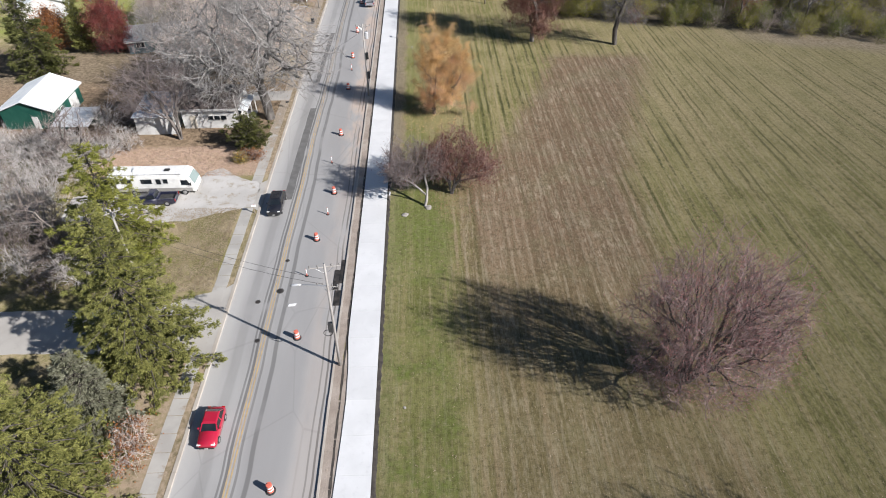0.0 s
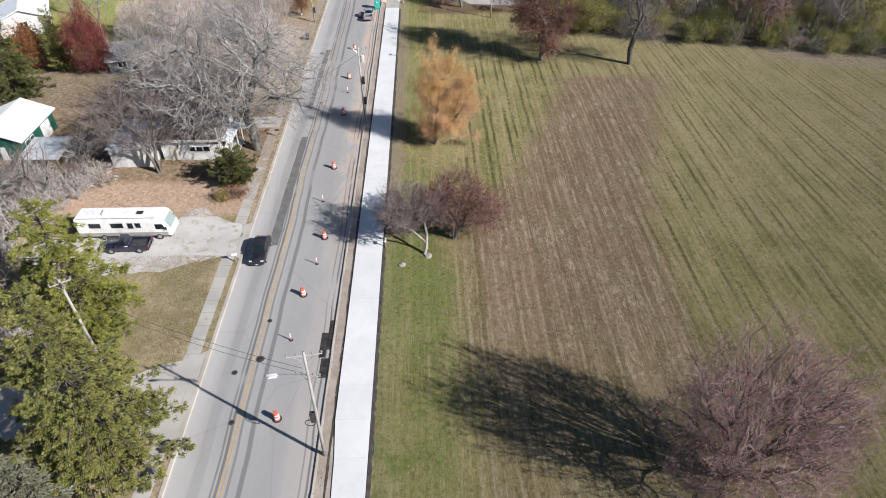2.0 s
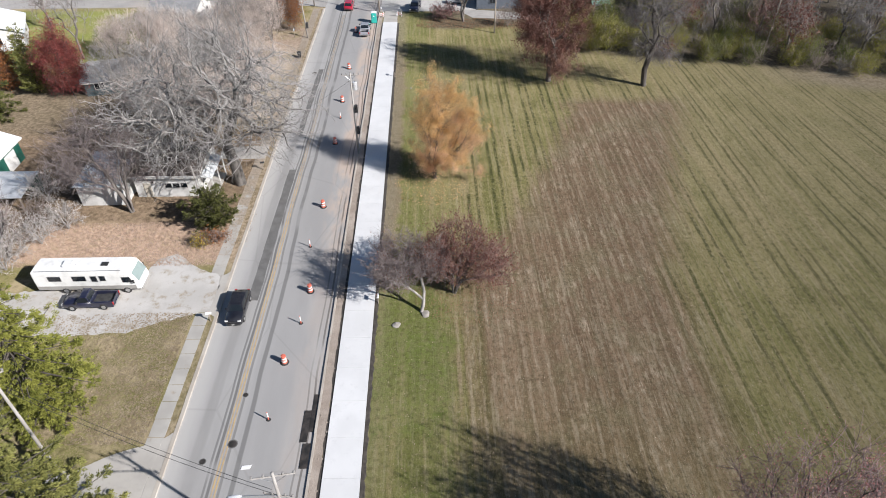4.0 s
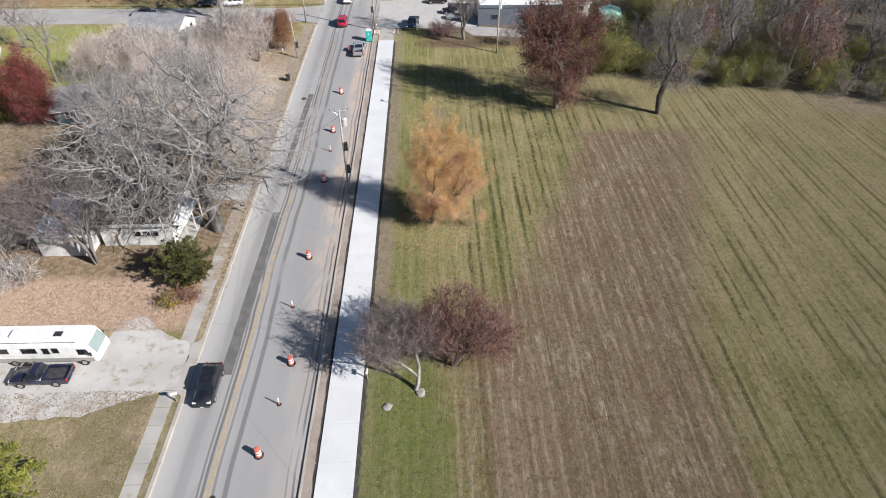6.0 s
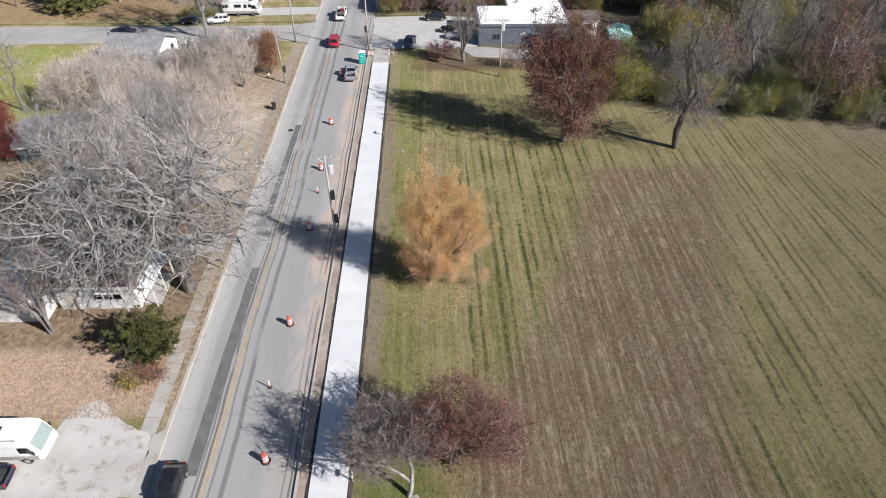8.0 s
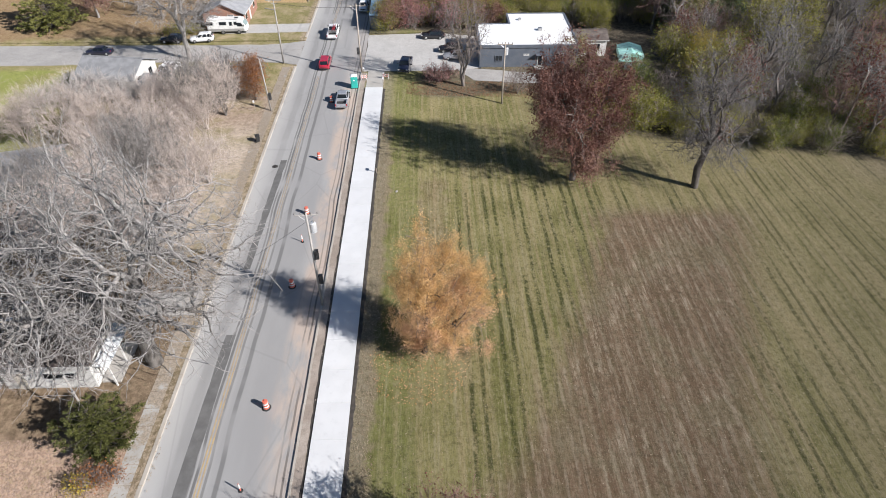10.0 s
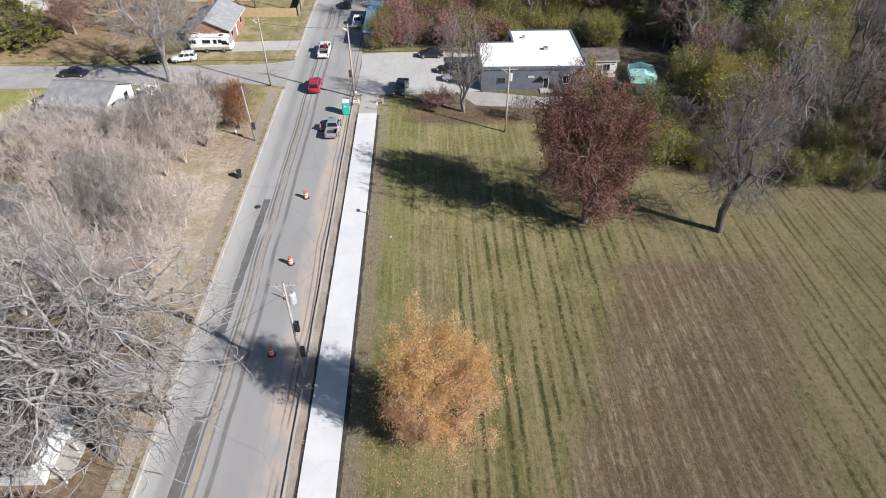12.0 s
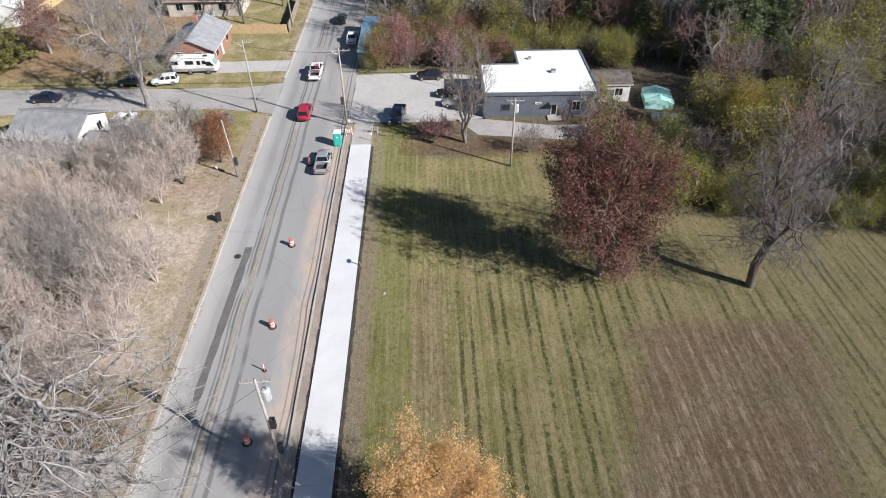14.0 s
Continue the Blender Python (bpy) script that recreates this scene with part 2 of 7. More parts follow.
    brown = m.mix(m.math("MULTIPLY", m.step(patch, 0.5, 0.62), 0.3), brown, (0.15, 0.14, 0.08))
    drill = m.math("ABSOLUTE", m.math("SUBTRACT", m.math("FRACT", m.math("DIVIDE", m.math("ADD", xf, m.math("MULTIPLY", m.noise(0.6, 2), 0.5)), 0.86)), 0.5))
    drilled = m.math("MULTIPLY", m.math("SUBTRACT", 1.0, m.step(drill, 0.05, 0.20)), m.step(m.noise(1.0, 4, 0.75, m.scaled(1.2, 0.35, 1, vec=fanned)), 0.40, 0.62))
    brown = m.mix(m.math("MULTIPLY", drilled, 0.6), brown, (0.31, 0.25, 0.185))
    c = m.mix(m.math("MULTIPLY", drilled, 0.30), c, (0.31, 0.26, 0.165))
    c = m.mix(m.math("MULTIPLY", inside, 0.93), c, brown)
    bare_sq = m.math("MULTIPLY", m.math("MULTIPLY", m.step(xw, 0.6, 1.3), m.step(m.math("SUBTRACT", 3.7, xw), -0.3, 0.4)), m.math("MULTIPLY", m.step(y, 78.0, 84.0), m.step(m.math("SUBTRACT", 98.0, y), 0.0, 2.0)))
    c = m.mix(m.math("MULTIPLY", bare_sq, 0.4), c, brown)
    # wheel tracks in pairs along the rows, broken and blotchy
    turn_ = m.math("FRACT", m.math("DIVIDE", m.math("SUBTRACT", m.math("ADD", xs, fan), TRACK_0), 2.75))
    near0 = m.math("SUBTRACT", 1.0, m.step(m.math("ABSOLUTE", m.math("SUBTRACT", turn_, 0.15)), 0.035, 0.095))
    near1 = m.math("SUBTRACT", 1.0, m.step(m.math("ABSOLUTE", m.math("SUBTRACT", turn_, 0.47)), 0.028, 0.078))
    track = m.math("MAXIMUM", near0, near1)
    blotch = m.math("ADD", m.math("MULTIPLY", m.noise(1.0, 4, 0.7, m.scaled(0.4, 0.10, 1, vec=fanned)), 0.55), m.math("MULTIPLY", m.noise(1.0, 3, 0.7, m.scaled(2.2, 2.6, 1, vec=fanned)), 0.45))
    field_zone = m.math("MULTIPLY", m.step(x, 3.2, 4.6), m.step(y, 30.0, 56.0))
    field_zone = m.math("MAXIMUM", field_zone, m.step(x, 24.0, 30.0))
    headland = m.math("MULTIPLY", m.step(m.math("ADD", y, m.math("MULTIPLY", warp, 0.3)), 93.5, 98.5), m.step(m.math("SUBTRACT", 36.0, x), 0.0, 6.0))
    field_zone = m.math("MULTIPLY", field_zone, m.math("SUBTRACT", 1.0, m.math("MULTIPLY", headland, 0.85)))
    field_zone = m.math("MULTIPLY", field_zone, m.math("SUBTRACT", 1.0, m.math("MULTIPLY", m.step(x, 22.0, 34.0), 0.3)))
    track = m.math("MULTIPLY", m.math("MULTIPLY", track, m.step(blotch, 0.41, 0.55)), field_zone)
    track = m.math("MULTIPLY", track, m.math("MAXIMUM", m.step(m.math("SUBTRACT", 22.0, x), 0.0, 3.0), m.step(m.noise(1.0, 2, 0.6, m.scaled(0.30, 0.016, 1, vec=fanned)), 0.34, 0.50)))
    track = m.math("MULTIPLY", track, m.math("SUBTRACT", 1.0, m.math("MULTIPLY", inside, 0.75)))
    c = m.mix(m.math("MULTIPLY", track, 0.92), c, (0.040, 0.046, 0.013))
    c = m.mix(m.math("MULTIPLY", m.step(rows4, 0.5, 0.7), 0.45), c, (0.085, 0.078, 0.04))
    c = m.mix(m.math("MULTIPLY", m.step(m.math("SUBTRACT", 1.0, rows4), 0.52, 0.7), 0.35), c, (0.29, 0.255, 0.18))
    # greener strip beside the path, then a leaf-strewn edge
    strip = m.math("MULTIPLY", m.step(xw, -4.4, -3.8), m.step(m.math("SUBTRACT", m.math("SUBTRACT", 2.3, m.math("MULTIPLY", m.step(y, 49.0, 58.0), 1.7)), xw), -0.8, 0.8))
    young = m.math("SUBTRACT", 1.0, m.math("MULTIPLY", m.step(y, 52.0, 60.0), 0.55))
    lush = m.math("MULTIPLY", m.math("MULTIPLY", strip, young), m.math("MULTIPLY", m.math("ADD", 0.55, m.math("MULTIPLY", m.step(speck2, 0.35, 0.6), 0.4)), m.math("ADD", 0.72, m.math("MULTIPLY", m.step(patch, 0.4, 0.6), 0.28))))
    lush = m.math("MULTIPLY", lush, m.math("ADD", 0.42, m.math("MULTIPLY", m.math("MAXIMUM", m.step(y, 40.0, 47.0), m.step(m.noise(0.3, 4, 0.65), 0.48, 0.62)), 0.5)))
    c = m.mix(lush, c, m.mix(m.step(speck2, 0.35, 0.65), (0.056, 0.085, 0.018), (0.110, 0.140, 0.032)))
    litter_edge = m.math("MULTIPLY", m.step(m.math("SUBTRACT", -2.45, xw), -0.4, 0.4), m.step(y, 52.0, 62.0))
    litter_edge = m.math("MULTIPLY", litter_edge, m.step(m.math("SUBTRACT", 112.0, y), 0.0, 10.0))
    litter = m.mix(m.step(speck, 0.42, 0.62), (0.13, 0.105, 0.07), (0.30, 0.235, 0.17))
    c = m.mix(m.math("MULTIPLY", litter_edge, 0.75), c, litter)
    near_path = m.step(m.math("SUBTRACT", -3.0, x), -0.7, 0.3)
    c = m.mix(m.math("MULTIPLY", near_path, m.math("ADD", 0.15, m.math("MULTIPLY", m.step(y, 56.0, 64.0), 0.45))), c, m.mix(m.step(speck2, 0.4, 0.65), (0.17, 0.15, 0.10), (0.24, 0.21, 0.16)))
    # leafy soil under the trees of the wood's edge
    d_wood = m.math("SUBTRACT", m.math("ADD", y, m.math("MULTIPLY", warp, 0.5)), m.math("SUBTRACT", 112.0, m.math("MULTIPLY", x, 0.24)))
    wood = m.math("MULTIPLY", m.step(d_wood, -1.0, 2.5), m.step(x, 13.0, 26.0))
    back = m.step(m.math("ADD", y, warp), 138.0, 141.0)
    drop = m.math("MULTIPLY", m.step(m.math("SUBTRACT", m.math("ADD", y, m.math("MULTIPLY", warp, 0.6)), 116.5), -0.6, 1.2), m.step(x, -1.0, 3.0))
    worn = m.math("MULTIPLY", m.step(d_wood, -7.0, -2.0), m.step(x, 44.0, 58.0))
    c = m.mix(m.math("MULTIPLY", worn, 0.7), c, m.mix(m.step(speck2, 0.35, 0.65), (0.20, 0.155, 0.115), (0.30, 0.245, 0.19)))
    soil = m.mix(m.step(speck2, 0.35, 0.65), (0.070, 0.060, 0.046), (0.145, 0.120, 0.088))
    under = m.math("MAXIMUM", m.math("MAXIMUM", wood, m.math("MULTIPLY", back, m.step(x, -6.0, -4.0))), m.math("MULTIPLY", drop, 0.85))
    c = m.mix(under, c, soil)
    # the side of the houses: thin lawns, worn soil, fallen leaves
    side = m.step(m.math("SUBTRACT", -12.0, x), 0.0, 0.5)
    lawn = m.mix(m.step(m.noise(0.35, 5, 0.65), 0.44, 0.66), (0.130, 0.122, 0.046), (0.235, 0.195, 0.12))
    lawn = m.mix(m.math("MULTIPLY", m.step(speck, 0.46, 0.68), 0.75), lawn, (0.31, 0.25, 0.17))
    bare = m.math("MULTIPLY", m.step(m.math("SUBTRACT", y, m.math("MULTIPLY", warp, 0.7)), 82.0, 88.0), m.step(m.math("SUBTRACT", 122.0, y), 0.0, 4.0))
    bare = m.math("MULTIPLY", bare, m.step(x, -44.0, -36.0))
    dust = m.mix(m.step(speck2, 0.35, 0.65), (0.28, 0.235, 0.19), (0.37, 0.315, 0.26))
    dust = m.mix(m.math("MULTIPLY", m.step(m.math("ADD", y, warp), 104.0, 112.0), 0.75), dust, m.mix(m.step(speck2, 0.35, 0.65), (0.17, 0.12, 0.09), (0.25, 0.19, 0.145)))
    lawn = m.mix(m.math("MULTIPLY", bare, m.math("ADD", 0.4, m.math("MULTIPLY", m.step(patch, 0.38, 0.55), 0.6))), lawn, dust)
    # brown soil round the big tree, its tone darkened for the twigs' shade
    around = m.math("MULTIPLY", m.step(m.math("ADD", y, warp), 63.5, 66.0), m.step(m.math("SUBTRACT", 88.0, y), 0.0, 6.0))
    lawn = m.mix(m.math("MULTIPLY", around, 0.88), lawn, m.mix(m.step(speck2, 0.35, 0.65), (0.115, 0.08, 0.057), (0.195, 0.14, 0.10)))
    # shade by the grey house and branches, painted as darker soil
    soil_shade = m.math("MULTIPLY", m.math("MULTIPLY", m.step(y, 80.0, 86.0), m.step(m.math("SUBTRACT", 99.0, m.math("ADD", y, warp)), 0.0, 4.0)), m.step(m.math("SUBTRACT", -25.0, x), 0.0, 4.0))
    lawn = m.mix(m.math("MULTIPLY", soil_shade, 0.85), lawn, m.mix(m.step(speck2, 0.35, 0.65), (0.085, 0.066, 0.050), (0.165, 0.128, 0.095)))
    lush_l = m.math("MULTIPLY", m.math("MULTIPLY", m.step(m.math("SUBTRACT", -44.0, x), 0.0, 3.0), m.step(y, 98.0, 103.0)), m.step(m.math("SUBTRACT", 127.0, y), 0.0, 1.5))
    lawn = m.mix(m.math("MULTIPLY", lush_l, m.math("ADD", 0.3, m.math("MULTIPLY", m.step(patch, 0.35, 0.6), 0.6))), lawn, (0.15, 0.17, 0.045))
    leafy = m.math("MULTIPLY", m.step(m.math("ADD", y, m.math("MULTIPLY", warp, 0.25)), 58.4, 60.2), m.step(m.math("SUBTRACT", 65.0, m.math("ADD", y, m.math("MULTIPLY", warp, 0.25))), -1.2, 0.6))
    leafy = m.math("MULTIPLY", leafy, m.step(x, -44.0, -36.0))
    fallen = m.mix(m.step(speck, 0.4, 0.62), (0.33, 0.225, 0.165), (0.40, 0.30, 0.23))
    lawn = m.mix(m.math("MULTIPLY", leafy, m.math("ADD", 0.45, m.math("MULTIPLY", m.step(speck2, 0.3, 0.55), 0.5))), lawn, fallen)
    yard = m.step(m.math("SUBTRACT", m.math("ADD", y, warp), 136.5), 0.0, 2.0)
    yard = m.math("MULTIPLY", yard, m.step(m.math("SUBTRACT", -30.0, x), 0.0, 6.0))
    lawn = m.mix(m.math("MULTIPLY", yard, 0.8), lawn, m.mix(m.step(speck2, 0.4, 0.6), (0.15, 0.09, 0.055), (0.2, 0.14, 0.085)))
    thin = m.math("MULTIPLY", m.step(m.math("SUBTRACT", 37.0, m.math("ADD", y, m.math("MULTIPLY", warp, 0.3))), 0.0, 2.5), m.step(x, -27.0, -23.0))
    lawn = m.mix(m.math("MULTIPLY", thin, m.math("ADD", 0.4, m.math("MULTIPLY", m.step(speck2, 0.35, 0.6), 0.5))), lawn, (0.29, 0.225, 0.165))
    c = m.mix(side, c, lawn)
    verge = m.math("MULTIPLY", m.math("MULTIPLY", m.step(x, -18.4, -17.7), m.step(m.math("SUBTRACT", -16.9, x), 0.0, 0.1)), m.math("ADD", 0.45, m.math("MULTIPLY", m.step(y, 56.0, 64.0), 0.45)))
    c = m.mix(verge, c, m.mix(m.step(speck2, 0.38, 0.62), (0.145, 0.115, 0.072), (0.30, 0.245, 0.18)))
    # tufts and hollows
    c = m.mix(m.math("MULTIPLY", m.step(m.noise(2.6, 6, 0.78), 0.48, 0.64), 0.55), c, (0.40, 0.41, 0.36), "MULTIPLY")
    c = m.mix(m.math("MULTIPLY", m.step(m.noise(4.3, 5, 0.78), 0.53, 0.68), 0.30), c, (0.36, 0.315, 0.21))
    # fine grain
    c = m.mix(m.math("MULTIPLY", m.step(speck, 0.52, 0.75), 0.45), c, (0.05, 0.045, 0.025))
    c = m.mix(m.math("MULTIPLY", m.step(m.noise(16.0, 2, 0.8), 0.68, 0.78), 0.5), c, (0.36, 0.32, 0.22))
    m.color(c)
    h = m.math("ADD", m.math("MULTIPLY", speck, 0.6), m.math("ADD", rows1, m.math("MULTIPLY", speck2, 0.8)))
    return m.bump(h, 0.7, 0.12).done()


def asphalt_material():
    """Pale worn asphalt with dark sealed seams and tyre lines along it, dust towards the works."""
    m = Mat("asphalt", 0.9)
    x, y, z = m.xyz()
    xw = m.math("ADD", x, m.math("MULTIPLY", m.math("SUBTRACT", m.noise(0.10, 2, 0.5, m.scaled(0.3, 1, 1)), 0.5), 0.7))
    big = m.noise(0.35, 5, 0.6, m.scaled(1.0, 0.18, 1))
    grain = m.noise(40.0, 2, 0.8)
    c = m.mix(m.step(big, 0.35, 0.65), (0.29, 0.285, 0.278), (0.345, 0.34, 0.33))
    # the nearer lane is a little darker and smoother than the shoulder
    lane = m.math("MULTIPLY", m.step(x, -13.0, -12.6), m.step(m.math("SUBTRACT", -9.6, x), -0.5, 0.5))
    c = m.mix(m.math("MULTIPLY", lane, 0.5), c, (0.27, 0.266, 0.262))
    edge = m.step(m.math("SUBTRACT", -15.6, x), -0.3, 1.0)
    c = m.mix(m.math("MULTIPLY", edge, 0.6), c, (0.44, 0.43, 0.41))
    dirt = m.math("MULTIPLY", m.step(xw, -10.0, -9.0), m.step(m.noise(0.5, 5, 0.65, m.scaled(1, 0.3, 1)), 0.34, 0.55))
    dusty = m.math("MULTIPLY", dirt, m.math("ADD", 0.25, m.math("MULTIPLY", m.math("MULTIPLY", m.step(y, 55.0, 70.0), m.step(m.math("SUBTRACT", 124.0, y), 0.0, 8.0)), 0.75)))
    c = m.mix(m.math("MULTIPLY", dusty, 0.9), c, (0.46, 0.37, 0.305))

    def line(at, half, amount, tone, seed):
        nonlocal c
        d = m.math("ABSOLUTE", m.math("SUBTRACT", xw, at))
        f = m.math("SUBTRACT", 1.0, m.step(d, half * 0.5, half))
        f = m.math("MULTIPLY", f, m.step(m.noise(1.0, 3, 0.6, m.scaled(0.05, 0.12, 1 + seed)), 0.28, 0.45))
        c = m.mix(m.math("MULTIPLY", f, amount), c, tone)

    line(-12.25, 0.22, 0.6, (0.085, 0.083, 0.08), 0)
    line(-13.75, 0.13, 0.7, (0.07, 0.068, 0.066), 1)
    line(-14.05, 0.10, 0.6, (0.08, 0.078, 0.076), 2)
    line(-13.05, 0.12, 0.55, (0.10, 0.095, 0.09), 3)
    line(-15.2, 0.5, 0.22, (0.14, 0.137, 0.13), 4)
    line(-7.95, 0.10, 0.7, (0.08, 0.07, 0.06), 5)
    line(-8.4, 0.08, 0.5, (0.10, 0.09, 0.08), 6)
    crack = m.t.nodes.new("ShaderNodeTexVoronoi")
    crack.feature = "DISTANCE_TO_EDGE"
    m.link(m.scaled(0.16, 0.10, 1), crack.inputs["Vector"])
    crack.inputs["Scale"].default_value = 1.0
    f = m.math("SUBTRACT", 1.0, m.step(crack.outputs["Distance"], 0.004, 0.011))
    c = m.mix(m.math("MULTIPLY", f, 0.12), c, (0.10, 0.095, 0.09))
    c = m.mix(m.math("MULTIPLY", m.step(grain, 0.5, 0.75), 0.25), c, (0.13, 0.125, 0.12))
    m.color(c)
    return m.bump(grain, 0.25, 0.01).done()


def concrete_material(name, c1, c2, joint=0.0):
    m = Mat(name, 0.85)
    big, mid, fine = m.noise(0.4, 4), m.noise(2.5, 5, 0.65), m.noise(30.0, 2, 0.8)
    c = m.mix(m.step(big, 0.35, 0.65), c1, c2)
    c = m.mix(m.math("MULTIPLY", m.random(), 0.3), c, tuple(v * 0.86 for v in c1))
    c = m.mix(m.math("MULTIPLY", m.step(mid, 0.52, 0.78), 0.3), c, tuple(v * 0.72 for v in c1))
    return m.color(c).bump(fine, 0.15, 0.01).done()


def gravel_material(name, c1, c2):
    m = Mat(name, 0.95)
    v = m.t.nodes.new("ShaderNodeTexVoronoi")
    m.link(m.pos, v.inputs["Vector"])
    v.inputs["Scale"].default_value = 14.0
    big, mid = m.noise(0.3, 5, 0.65), m.noise(1.6, 5, 0.7)
    c = m.mix(m.step(big, 0.35, 0.65), c1, c2)
    c = m.mix(m.math("MULTIPLY", m.step(mid, 0.45, 0.72), 0.5), c, tuple(t * 0.7 for t in c1))
    c = m.mix(m.math("MULTIPLY", m.step(v.outputs["Distance"], 0.25, 0.6), 0.3), c, tuple(t * 0.5 for t in c1))
    return m.color(c).bump(v.outputs["Distance"], 0.5, 0.03).done()


TRACK_0 = 4.33
M_GROUND = field_material()
M_ASPHALT = asphalt_material()
M_NEW_CONCRETE = concrete_material("new_concrete", (0.585, 0.59, 0.59), (0.64, 0.645, 0.645))
M_OLD_CONCRETE = concrete_material("old_concrete", (0.36, 0.34, 0.31), (0.43, 0.41, 0.375))
M_KERB = concrete_material("kerb_concrete", (0.36, 0.322, 0.275), (0.46, 0.422, 0.37))
def sidewalk_material():
    """Old slabs, half hidden by soil and leaves in stretches."""
    m = Mat("leafy_sidewalk", 0.9)
    x, y, z = m.xyz()
    c = m.mix(m.step(m.noise(0.5, 4), 0.35, 0.65), (0.33, 0.315, 0.29), (0.40, 0.385, 0.355))
    cover = m.math("ADD", m.noise(0.7, 5, 0.7), m.math("MULTIPLY", m.step(y, 58.0, 75.0), 0.3))
    c = m.mix(m.math("MULTIPLY", m.step(cover, 0.58, 0.72), 0.85), c, m.mix(m.step(m.noise(7.0, 3), 0.4, 0.6), (0.22, 0.175, 0.125), (0.34, 0.28, 0.215)))
    return m.color(c).bump(m.noise(12.0, 3), 0.3, 0.02).done()


M_SIDEWALK = sidewalk_material()
M_GRAVEL = gravel_material("gravel", (0.46, 0.445, 0.42), (0.53, 0.515, 0.49))
def drive_material():
    """Pale gravel with wheel-worn stretches and soil and grass coming through in patches."""
    m = Mat("patchy_gravel", 0.95)
    x, y, z = m.xyz()
    mid, fine = m.noise(0.9, 6, 0.7), m.noise(22.0, 3, 0.8)
    c = m.mix(m.step(m.noise(0.3, 4), 0.35, 0.65), (0.42, 0.405, 0.38), (0.50, 0.485, 0.46))
    soil = m.mix(m.step(m.noise(6.0, 3), 0.4, 0.6), (0.25, 0.205, 0.14), (0.36, 0.31, 0.24))
    c = m.mix(m.math("MULTIPLY", m.step(mid, 0.50, 0.66), 0.8), c, soil)
    c = m.mix(m.math("MULTIPLY", m.step(fine, 0.5, 0.75), 0.35), c, (0.22, 0.205, 0.185))
    return m.color(c).bump(fine, 0.5, 0.03).done()


M_DRIVE = drive_material()
M_SIDE_ROAD = gravel_material("side_road_surface", (0.36, 0.345, 0.325), (0.43, 0.41, 0.385))
M_SOIL = gravel_material("dug_soil", (0.31, 0.255, 0.21), (0.42, 0.36, 0.305))
# dark backfill soil; also the near-black tone for shade in the path's gap
M_SOIL_GAP_SHADE = surface("dark_soil_and_gap_shade", (0.035, 0.03, 0.026), (0.07, 0.06, 0.05), 3.0, 0.95, bump=0.5)
M_PATCH = surface("patch_asphalt", (0.115, 0.112, 0.108), (0.15, 0.147, 0.142), 1.2, 0.9, bump=0.2)
def line_paint():
    """Yellow road paint, worn through in patches and almost gone further along the road."""
    m = Mat("worn_yellow_paint", 0.75)
    y = m.xyz()[1]
    c = m.mix(m.step(m.noise(1.4, 5), 0.35, 0.68), (0.48, 0.34, 0.16), (0.36, 0.29, 0.21))
    worn = m.math("ADD", m.math("MULTIPLY", m.step(m.noise(2.2, 5, 0.7), 0.42, 0.62), 0.45), m.math("MULTIPLY", m.step(y, 62.0, 84.0), 0.55))
    c = m.mix(worn, c, m.mix(m.step(m.noise(0.6, 4), 0.4, 0.6), (0.26, 0.235, 0.205), (0.20, 0.185, 0.17)))
    return m.color(c).bump(m.noise(25.0, 2), 0.05, 0.01).done()


M_YELLOW = line_paint()
M_WHITE_LINE = surface("white_road_paint", (0.72, 0.72, 0.70), (0.55, 0.54, 0.52), 1.4, 0.7, bump=0.05, dirt=0.5)
M_STEEL = surface("dark_steel", (0.05, 0.048, 0.045), (0.11, 0.095, 0.085), 2.0, 0.55, 0.6, bump=0.1)

# ---- the ground: one sheet, low under the roads, a kerb's height above them beside ----
ROAD_L, ROAD_R = -17.0, -7.35


def ground_height(x, y):
    low = ROAD_L < x < ROAD_R or (x <= ROAD_L and 127.2 < y < 136.4) or (ROAD_R <= x < 9.5 and 124.6 < y < 139.0)
    return -0.06 if low else 0.11


def make_ground():
    xs = [-2500, -600, -200, -120] + [v for v in np.arange(-96, 100, 4.0)] + [130, 200, 600, 2500]
    xs += [ROAD_L - 0.01, ROAD_L + 0.01, ROAD_R - 0.01, ROAD_R + 0.01, 9.49, 9.51]
    ys = [-2500, -600, -200, -60, -20] + [v for v in np.arange(0, 220, 4.0)] + [260, 400, 900, 2500]
    ys += [127.19, 127.21, 136.39, 136.41, 124.59, 124.61, 138.99, 139.01]
    xs, ys = sorted(xs), sorted(ys)
    bm = bmesh.new()
    rng = random.Random(3)
    grid = []
    for y in ys:
        row = []
        for x in xs:
            z = ground_height(x, y)
            if z > 0 and abs(x) < 100 and x > 1 and abs(x - 9.5) > 0.1 and y < 110:
                z += rng.uniform(-0.05, 0.05)
            row.append(bm.verts.new((x, y, z)))
        grid.append(row)
    for j in range(len(ys) - 1):
        for i in range(len(xs) - 1):
            bm.faces.new((grid[j][i], grid[j][i + 1], grid[j + 1][i + 1], grid[j + 1][i]))
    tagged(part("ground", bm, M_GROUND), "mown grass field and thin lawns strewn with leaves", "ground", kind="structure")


make_ground()
_rng = random.Random(11)
tagged(part("road", box(ROAD_L, -300, -0.3, ROAD_R, 500, 0.0), M_ASPHALT), "worn grey asphalt road with dark sealed seams", "road", kind="structure")

